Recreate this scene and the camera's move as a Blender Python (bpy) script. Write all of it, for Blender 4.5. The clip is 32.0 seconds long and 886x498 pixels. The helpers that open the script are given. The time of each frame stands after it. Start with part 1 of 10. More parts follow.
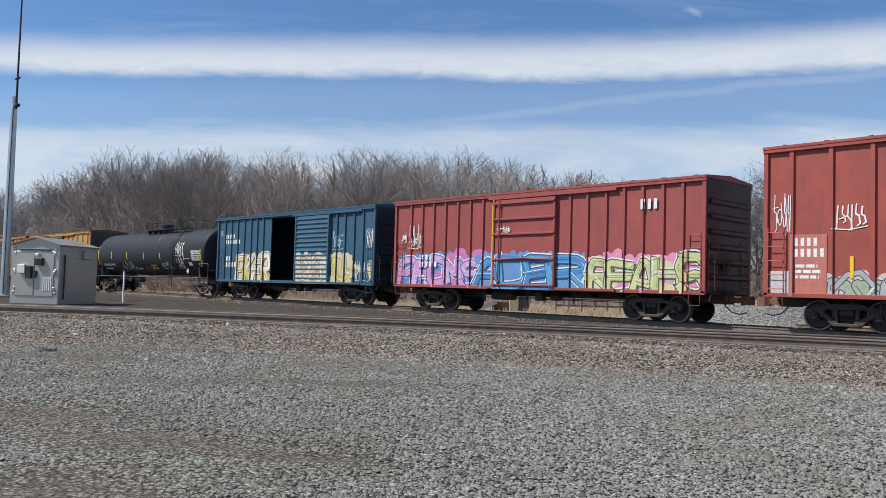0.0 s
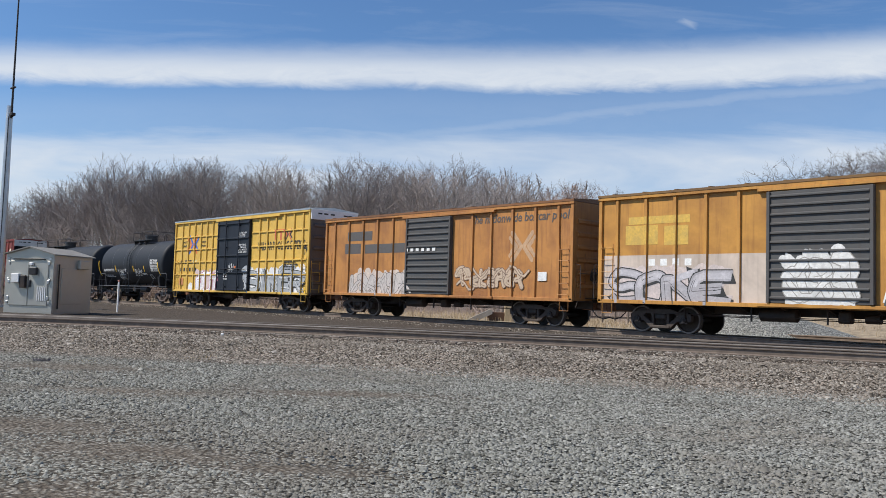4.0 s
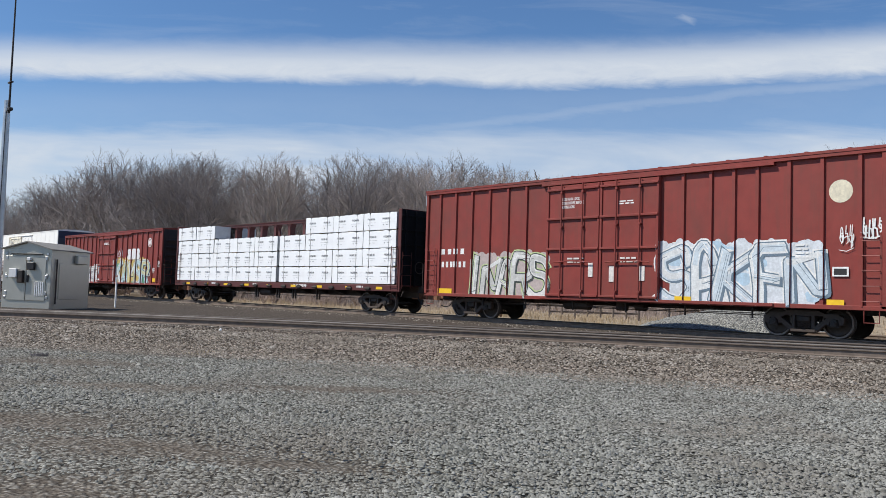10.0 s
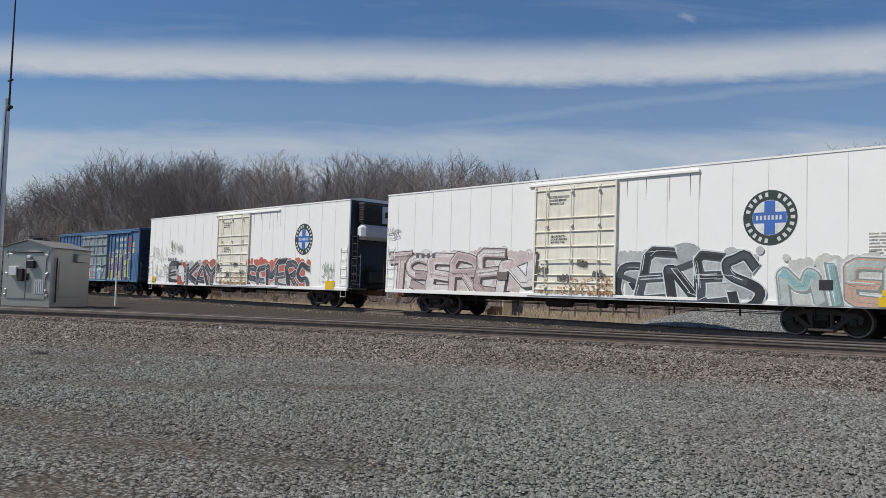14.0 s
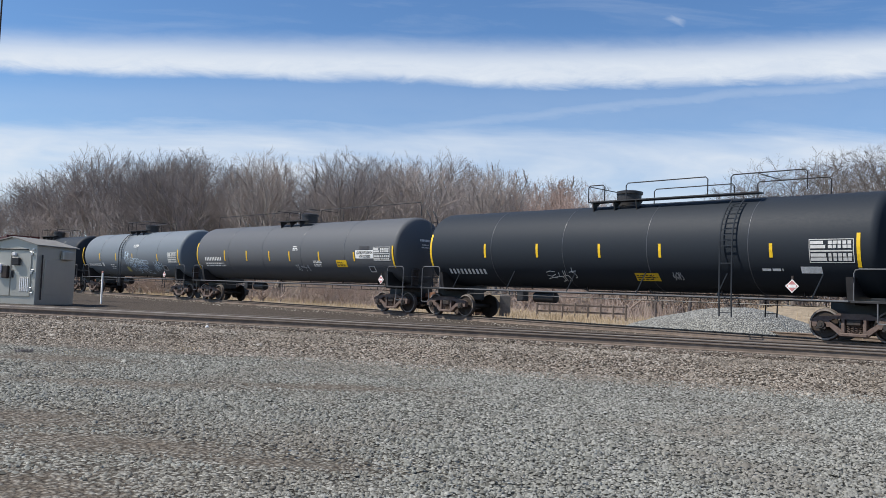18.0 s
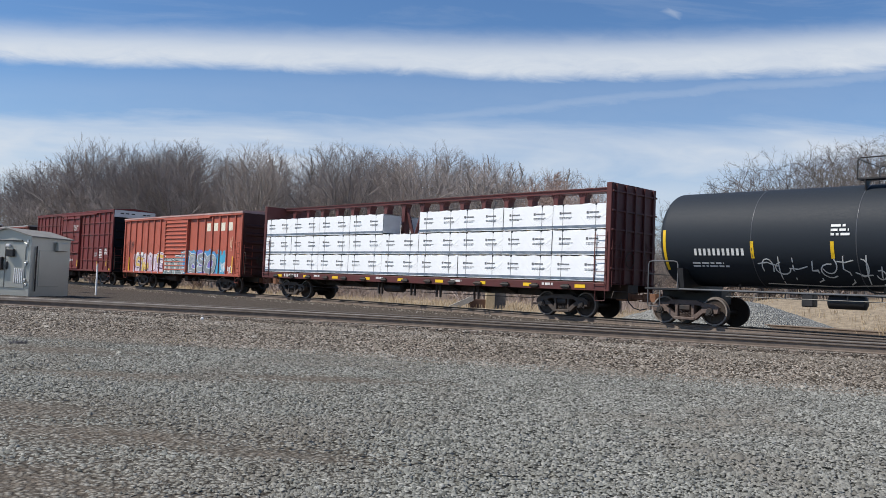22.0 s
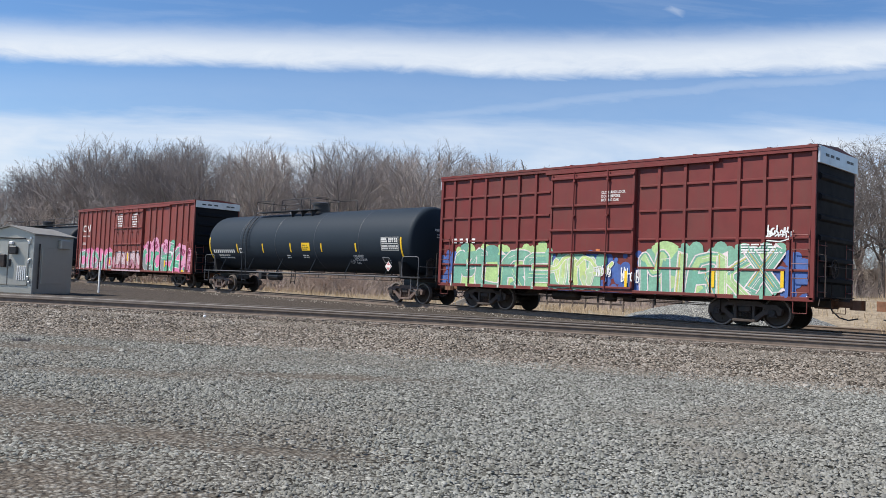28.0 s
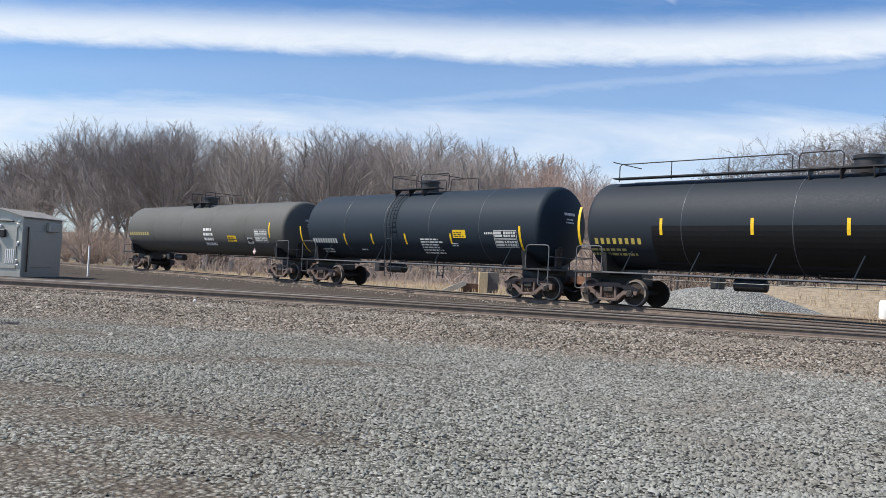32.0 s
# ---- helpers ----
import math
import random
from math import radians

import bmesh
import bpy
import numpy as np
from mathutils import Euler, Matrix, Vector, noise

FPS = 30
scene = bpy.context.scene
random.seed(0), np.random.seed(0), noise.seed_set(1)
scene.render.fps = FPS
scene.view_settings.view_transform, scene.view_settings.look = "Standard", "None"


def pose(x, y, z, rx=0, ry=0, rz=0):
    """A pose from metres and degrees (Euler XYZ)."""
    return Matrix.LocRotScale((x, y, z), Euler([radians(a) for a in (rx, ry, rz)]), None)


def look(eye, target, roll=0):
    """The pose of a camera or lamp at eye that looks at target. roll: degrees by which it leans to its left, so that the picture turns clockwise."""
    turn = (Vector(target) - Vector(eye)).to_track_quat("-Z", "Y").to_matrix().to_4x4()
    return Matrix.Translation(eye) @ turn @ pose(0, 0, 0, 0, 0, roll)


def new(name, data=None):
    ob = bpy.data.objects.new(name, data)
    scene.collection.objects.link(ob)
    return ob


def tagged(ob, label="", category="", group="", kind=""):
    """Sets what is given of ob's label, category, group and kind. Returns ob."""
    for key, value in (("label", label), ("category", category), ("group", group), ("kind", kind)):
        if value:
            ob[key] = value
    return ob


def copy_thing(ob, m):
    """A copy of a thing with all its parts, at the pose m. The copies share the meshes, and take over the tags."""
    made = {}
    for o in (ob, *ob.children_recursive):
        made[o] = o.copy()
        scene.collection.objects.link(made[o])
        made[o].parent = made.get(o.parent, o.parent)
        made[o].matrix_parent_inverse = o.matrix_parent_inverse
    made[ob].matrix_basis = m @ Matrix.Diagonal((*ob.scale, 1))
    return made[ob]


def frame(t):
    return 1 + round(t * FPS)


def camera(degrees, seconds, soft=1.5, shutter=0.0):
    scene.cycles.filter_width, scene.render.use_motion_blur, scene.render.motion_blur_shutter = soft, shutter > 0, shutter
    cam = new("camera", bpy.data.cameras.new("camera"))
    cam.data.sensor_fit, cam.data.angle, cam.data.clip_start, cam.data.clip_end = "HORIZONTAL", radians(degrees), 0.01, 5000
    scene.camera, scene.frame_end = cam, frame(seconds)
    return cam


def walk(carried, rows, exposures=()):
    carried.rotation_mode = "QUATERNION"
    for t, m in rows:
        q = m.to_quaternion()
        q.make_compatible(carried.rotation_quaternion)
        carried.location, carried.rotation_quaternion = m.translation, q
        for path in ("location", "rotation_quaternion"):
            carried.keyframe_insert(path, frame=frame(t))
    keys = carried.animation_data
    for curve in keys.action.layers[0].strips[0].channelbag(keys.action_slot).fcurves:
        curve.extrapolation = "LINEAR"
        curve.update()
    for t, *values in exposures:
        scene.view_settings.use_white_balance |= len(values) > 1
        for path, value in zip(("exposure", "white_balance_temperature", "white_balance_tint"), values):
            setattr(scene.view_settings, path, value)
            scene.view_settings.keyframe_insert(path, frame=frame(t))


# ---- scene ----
# The eye stands still on the gravel and turns a little; the train rolls past on the far track.
EYE = (0.0, 0.0, 1.55)
RAIL = 0.62          # top of rail of the train's track
TRACK_Y = 25.55      # its centre line, along x
cam = camera(56.8, 32.0, soft=0.5, shutter=0.0)
TURNS = [
    (0.0, 92.74, -1.65, 46.98),
    (0.5, 93.01, -1.69, 46.90),
    (1.0, 93.31, -1.65, 46.95),
    (1.5, 93.44, -1.61, 47.02),
    (2.0, 93.48, -1.65, 46.91),
    (2.5, 93.48, -1.65, 46.95),
    (3.0, 93.49, -1.68, 46.94),
    (3.5, 93.49, -1.70, 46.88),
    (5.5, 93.27, -1.84, 45.89),
    (6.0, 93.12, -1.90, 46.01),
    (6.5, 93.08, -1.78, 46.37),
    (7.0, 93.09, -1.81, 46.43),
    (7.5, 93.16, -1.82, 46.39),
    (8.0, 93.14, -1.80, 46.40),
    (8.5, 93.12, -1.80, 46.47),
    (9.0, 93.16, -1.83, 46.52),
    (9.5, 93.16, -1.82, 46.52),
    (10.0, 93.16, -1.83, 46.52),
    (10.5, 93.17, -1.85, 46.49),
    (11.0, 93.16, -1.82, 46.50),
    (11.5, 93.16, -1.85, 46.52),
    (12.0, 93.15, -1.81, 46.52),
    (12.5, 93.17, -1.80, 46.57),
    (13.0, 93.14, -1.82, 46.50),
    (13.5, 93.06, -1.83, 46.53),
    (14.0, 93.04, -1.85, 46.52),
    (14.5, 93.03, -1.89, 46.55),
    (16.5, 93.03, -2.15, 45.91),
    (17.0, 93.14, -2.20, 45.66),
    (17.5, 93.06, -2.21, 45.64),
    (18.0, 93.09, -2.25, 45.67),
    (18.5, 93.10, -2.25, 45.68),
    (19.0, 93.10, -2.25, 45.70),
    (19.5, 93.10, -2.24, 45.69),
    (20.0, 93.09, -2.24, 45.72),
    (20.5, 93.08, -2.24, 45.73),
    (21.0, 93.01, -2.27, 45.81),
    (21.5, 92.67, -2.35, 45.46),
    (22.0, 92.57, -2.38, 45.35),
    (22.5, 92.56, -2.37, 45.38),
    (23.0, 92.53, -2.41, 45.45),
    (23.5, 92.55, -2.36, 45.48),
    (24.0, 92.55, -2.41, 45.49),
    (24.5, 92.58, -2.37, 45.47),
    (25.0, 92.52, -2.39, 45.48),
    (25.5, 92.53, -2.44, 45.48),
    (27.5, 92.53, -2.40, 45.51),
    (28.0, 92.42, -2.44, 45.51),
    (28.5, 92.04, -2.62, 45.23),
    (29.0, 91.46, -2.80, 44.88),
    (29.5, 91.42, -2.81, 44.82),
    (30.0, 91.47, -2.75, 44.80),
    (30.5, 91.47, -2.85, 44.86),
    (31.0, 91.49, -2.86, 44.84),
    (31.5, 91.48, -2.83, 44.84),
    (32.0, 91.48, -2.85, 44.86)
]
# the picture darkens when pale cars fill it, and brightens after them
LIGHT = [(0.0, 0.07), (6.0, 0.1), (8.0, 0.25), (9.5, 0.1), (11.0, -0.20), (12.0, -0.28), (13.0, -0.18), (14.0, -0.43), (17.0, 0.10), (18.0, 0.17), (19.0, 0.22), (21.0, 0.19), (23.0, -0.13), (24.0, 0.1), (25.0, 0.25), (28.0, 0.26), (31.0, 0.32), (32.0, 0.34)]
walk(cam, [(t, pose(*EYE, rx, ry, rz)) for t, rx, ry, rz in TURNS], LIGHT)

# ---- world, sun ----
SUN_FROM = Vector((-0.36, -0.53, 0.77)).normalized()
sun = new("sun", bpy.data.lights.new("sun", "SUN"))
sun.data.energy, sun.data.angle, sun.data.color = 4.9, radians(0.6), (1.0, 0.95, 0.87)
sun.matrix_world = look((0, 0, 30), tuple(Vector((0, 0, 30)) - SUN_FROM))

world = bpy.data.worlds.new("sky")
scene.world = world
world.use_nodes = True


class Nodes:
    """Short hand for building a node tree."""

    def __init__(self, tree):
        self.tree = tree
        tree.nodes.clear()

    def add(self, kind, inputs=(), **props):
        node = self.tree.nodes.new(kind)
        for key, value in props.items():
            if key == "operation":
                node.operation = value
            elif key == "blend_type":
                node.blend_type = value
            elif key == "data_type":
                node.data_type = value
            elif key == "sky_type":
                node.sky_type = value
            elif key == "feature":
                node.feature = value
        for key, value in dict(inputs).items():
            self.put(node.inputs[key], value)
        return node

    def put(self, socket, value):
        if isinstance(value, bpy.types.NodeSocket):
            self.tree.links.new(value, socket)
        elif isinstance(value, bpy.types.Node):
            self.tree.links.new(value.outputs[0], socket)
        elif isinstance(value, tuple) and len(value) == 3 and socket.type == "RGBA":
            socket.default_value = (*value, 1)
        else:
            socket.default_value = value

    def math(self, op, a, b=0.0, c=0.0):
        return self.add("ShaderNodeMath", {0: a, 1: b, 2: c}, operation=op).outputs[0]

    def ramp(self, fac, stops):
        node = self.add("ShaderNodeValToRGB", {0: fac})
        while len(node.color_ramp.elements) < len(stops):
            node.color_ramp.elements.new(0.5)
        for e, (p, c) in zip(node.color_ramp.elements, stops):
            e.position = p
            e.color = (*c, 1) if isinstance(c, tuple) else (c, c, c, 1)
        return node.outputs[0]

    def noise(self, vec, scale, detail=4.0, rough=0.55, distort=0.0):
        return self.add("ShaderNodeTexNoise", {"Vector": vec, "Scale": scale, "Detail": detail, "Roughness": rough, "Distortion": distort}).outputs[0]

    def mix(self, fac, a, b, blend="MIX"):
        node = self.add("ShaderNodeMix", {}, data_type="RGBA", blend_type=blend)
        self.put(node.inputs[0], fac)
        self.put(node.inputs[6], a)
        self.put(node.inputs[7], b)
        return node.outputs[2]


def build_sky():
    n = Nodes(world.node_tree)
    sky = n.add("ShaderNodeTexSky", sky_type="NISHITA")
    sky.sun_disc = False
    sky.sun_elevation = math.asin(SUN_FROM.z)
    sky.sun_rotation = math.atan2(SUN_FROM.x, SUN_FROM.y)
    sky.air_density, sky.dust_density, sky.ozone_density = 1.0, 0.35, 2.0
    way = n.add("ShaderNodeTexCoord").outputs["Generated"]
    xyz = n.add("ShaderNodeSeparateXYZ", {0: way})
    height = xyz.outputs[2]
    # cloud sheets are flat and far off: they are laid out by slope against the view's heading
    flat = n.add("ShaderNodeVectorRotate", {"Vector": way, "Angle": radians(-136.6)})
    fxyz = n.add("ShaderNodeSeparateXYZ", {0: flat})
    ahead = n.math("MAXIMUM", n.math("ABSOLUTE", fxyz.outputs[0]), 0.15)
    u = n.math("DIVIDE", n.math("MULTIPLY", fxyz.outputs[1], -1.0), ahead)
    v = n.math("DIVIDE", height, ahead)
    streak = n.add("ShaderNodeCombineXYZ", {0: n.math("MULTIPLY", u, 2.4), 1: n.math("MULTIPLY", v, 20.0), 2: 0.0})
    wisp = n.noise(streak, 1.6, 7.0, 0.62, 0.5)
    fine = n.noise(n.add("ShaderNodeCombineXYZ", {0: n.math("MULTIPLY", u, 11.0), 1: n.math("MULTIPLY", v, 34.0), 2: 3.0}), 1.5, 6.0, 0.65, 0.6)

    drift = n.ramp(n.noise(n.add("ShaderNodeCombineXYZ", {0: n.math("MULTIPLY", u, 2.2), 1: n.math("MULTIPLY", v, 9.0), 2: 7.0}), 1.5, 4.0, 0.55, 0.8), [(0.36, 0.62), (0.60, 1.08)])

    def band(centre, up, down, tilt, soft_up, soft_down, amount, bend=0.0, swell=0.0, ragged=1.0):
        late = n.math("MAXIMUM", u, 0.0)
        mid = n.math("ADD", n.math("MULTIPLY_ADD", u, tilt, centre), n.math("MULTIPLY", n.math("MULTIPLY", late, late), bend))
        h = n.math("SUBTRACT", v, mid)
        h = n.math("ADD", h, n.math("MULTIPLY", n.math("SUBTRACT", wisp, 0.5), 0.022 * ragged))
        h = n.math("ADD", h, n.math("MULTIPLY", n.math("SUBTRACT", fine, 0.5), 0.014))
        top_side = n.add("ShaderNodeMapRange", {0: n.math("SUBTRACT", h, n.math("MULTIPLY", u, swell)), 1: up + soft_up, 2: up - soft_up, 3: 0.0, 4: 1.0})
        low_side = n.add("ShaderNodeMapRange", {0: h, 1: -down - soft_down, 2: -down + soft_down, 3: 0.0, 4: amount})
        for node in (top_side, low_side):
            node.interpolation_type = "SMOOTHSTEP"
        return n.math("MULTIPLY", top_side.outputs[0], low_side.outputs[0])

    cover = band(0.281, 0.020, 0.021, 0.010, 0.023, 0.010, 0.92, 0.09, 0.012, 0.5)
    for extra in (band(0.206, 0.004, 0.004, 0.145, 0.012, 0.012, 0.50), n.math("MULTIPLY", drift, band(0.150, 0.048, 0.05, 0.03, 0.028, 0.05, 0.80, 0.0, 0.0, 2.2)), band(0.115, 0.03, 0.05, 0.02, 0.04, 0.05, 0.72), band(0.05, 0.07, 0.06, 0.0, 0.06, 0.02, 0.56), band(0.232, 0.03, 0.06, 0.05, 0.03, 0.03, 0.15), band(0.62, 0.05, 0.05, 0.03, 0.05, 0.05, 0.6)):
        cover = n.math("MAXIMUM", cover, extra)
    # one small torn puff high up
    du, dv = n.math("SUBTRACT", u, 0.293), n.math("SUBTRACT", v, 0.352)
    away = n.math("ADD", n.math("MULTIPLY", n.math("ABSOLUTE", n.math("ADD", du, dv)), 1.0), n.math("MULTIPLY", n.math("ABSOLUTE", dv), 1.6))
    puff = n.add("ShaderNodeMapRange", {0: n.math("ADD", away, n.math("MULTIPLY", n.math("SUBTRACT", fine, 0.5), 0.02)), 1: 0.014, 2: 0.002, 3: 0.0, 4: 0.32}).outputs[0]
    cover = n.math("MAXIMUM", cover, puff)
    thin = n.add("ShaderNodeMapRange", {0: wisp, 1: 0.5, 2: 0.8, 3: 0.0, 4: 0.16}).outputs[0]
    cover = n.math("MAXIMUM", cover, thin)
    cover = n.math("MULTIPLY", cover, n.math("MULTIPLY_ADD", fine, 0.50, 0.73))
    above = n.add("ShaderNodeMapRange", {0: height, 1: 0.0, 2: 0.03, 3: 0.0, 4: 1.0}).outputs[0]
    cover = n.math("MULTIPLY", cover, above)
    base = n.mix(1.0, sky, (0.575, 0.765, 0.965), "MULTIPLY")
    colour = n.mix(cover, base, (5.6, 6.05, 6.65))
    back = n.add("ShaderNodeBackground", {"Color": colour, "Strength": 0.12})
    out = n.add("ShaderNodeOutputWorld")
    n.tree.links.new(back.outputs[0], out.inputs[0])


build_sky()


# ---- materials ----
def material(name, colour, rough=0.7, metal=0.0, grain=0.15, grain_scale=6.0, dirt=None, dirt_amount=0.0, dirt_scale=0.6, bump=0.1, bump_scale=40.0, streaks=0.0, coat=0.0, own=0.0, spec=0.5, creases=0.0):
    """A weathered surface: a base colour varied at two scales, dirt in patches or running down, and fine relief."""
    m = bpy.data.materials.new(name)
    m.use_nodes = True
    n = Nodes(m.node_tree)
    co = n.add("ShaderNodeTexCoord").outputs["Object"]
    small = n.noise(co, grain_scale, 6.0, 0.6)
    big = n.noise(co, dirt_scale, 5.0, 0.6, 0.5)
    dark = tuple(c * (1 - grain) for c in colour)
    light = tuple(min(1, c * (1 + grain)) for c in colour)
    col = n.ramp(small, [(0.3, dark), (0.7, light)])
    if dirt:
        f = n.ramp(big, [(0.42, 0.0), (0.72, dirt_amount)])
        col = n.mix(f, col, dirt)
    if streaks and dirt:
        st = n.add("ShaderNodeMapping", {"Vector": co})
        st.inputs["Scale"].default_value = (7.0, 7.0, 0.45)
        f = n.ramp(n.noise(st, 1.0, 6.0, 0.65), [(0.5, 0.0), (0.75, streaks)])
        col = n.mix(f, col, dirt)
    if own:
        info = n.add("ShaderNodeObjectInfo").outputs["Random"]
        col = n.mix(1.0, col, n.ramp(info, [(0.0, 1 - own), (1.0, 1.0)]), "MULTIPLY")
    shader = n.add("ShaderNodeBsdfPrincipled", {"Base Color": col, "Metallic": metal, "Coat Weight": coat, "Specular IOR Level": spec})
    n.put(shader.inputs["Roughness"], n.ramp(small, [(0.2, max(0.05, rough - 0.12)), (0.8, min(1.0, rough + 0.1))]))
    if bump:
        b = n.add("ShaderNodeBump", {"Strength": bump, "Distance": 0.02, "Height": n.noise(co, bump_scale, 4.0, 0.6)})
        # folds of a taut wrap, slanting both ways
        for turn, size in ((31, 0.7), (-52, 0.9)) if creases else ():
            tilt = n.add("ShaderNodeMapping", {"Vector": co})
            tilt.inputs["Rotation"].default_value = (0.0, radians(turn), 0.0)
            pull = n.add("ShaderNodeMapping", {"Vector": tilt})
            pull.inputs["Scale"].default_value = (0.6 * size, 0.5, 6.0 * size)
            fold = n.ramp(n.noise(pull, 1.0, 2.0, 0.5, 0.4), [(0.50, 0.0), (0.54, 1.0), (0.58, 0.25), (0.70, 0.0)])
            fold = n.math("MULTIPLY", fold, n.ramp(n.noise(co, 1.7 * size, 2.0, 0.5), [(0.46, 0.0), (0.62, 1.0)]))
            b = n.add("ShaderNodeBump", {"Strength": creases, "Distance": 0.03, "Height": fold, "Normal": b})
        n.put(shader.inputs["Normal"], b)
    out = n.add("ShaderNodeOutputMaterial")
    n.tree.links.new(shader.outputs[0], out.inputs[0])
    return m


PAINTS = {}


def paint(colour, rough=0.55, dirt=(0.09, 0.06, 0.045), amount=0.35, streaks=0.3, name="paint", spec=0.35):
    key = (colour, rough, dirt, amount, streaks, spec)
    if key not in PAINTS:
        PAINTS[key] = material(name, colour, rough, 0.0, 0.08, 3.0, dirt, amount, 0.5, 0.04, 25.0, streaks, spec=spec)
    return PAINTS[key]


STEEL_DARK = material("dark_steel", (0.035, 0.03, 0.028), 0.65, 0.2, 0.3, 8.0, (0.10, 0.06, 0.04), 0.6, 1.5, 0.15)
# cast steel is toned down so that boxcar trucks carry the body's shade
STEEL_CAST = material("cast_steel", (0.066, 0.051, 0.043), 0.75, 0.1, 0.3, 9.0, (0.075, 0.050, 0.037), 0.7, 2.0, 0.2)
STEEL_WORN = material("rusty_cast_steel", (0.135, 0.097, 0.082), 0.75, 0.1, 0.3, 9.0, (0.085, 0.050, 0.038), 0.7, 2.0, 0.2)
WHEEL_STEEL = material("wheel_steel", (0.05, 0.038, 0.031), 0.6, 0.3, 0.3, 7.0, (0.07, 0.045, 0.03), 0.6, 2.0, 0.1)
TREAD = material("bright_steel", (0.120, 0.102, 0.090), 0.80, 0.15, 0.1, 10.0, None, 0.0, 1.0, 0.02)
RUST = material("rust", (0.22, 0.105, 0.06), 0.85, 0.1, 0.35, 9.0, (0.10, 0.055, 0.035), 0.7, 1.5, 0.3)
BLACK = material("black_paint", (0.018, 0.018, 0.02), 0.5, 0.0, 0.2, 5.0, (0.06, 0.05, 0.045), 0.4, 0.8, 0.05)
WHITE = material("white_paint", (0.8, 0.8, 0.79), 0.6, 0.0, 0.06, 5.0, (0.45, 0.4, 0.36), 0.35, 1.5, 0.03)
YELLOW = material("yellow_reflective_tape", (0.82, 0.52, 0.02), 0.45, 0.0, 0.08, 9.0)
GALVANISED = material("galvanised_roof_metal", (0.55, 0.56, 0.57), 0.42, 0.75, 0.12, 3.0, (0.3, 0.26, 0.22), 0.4, 0.8, 0.05)


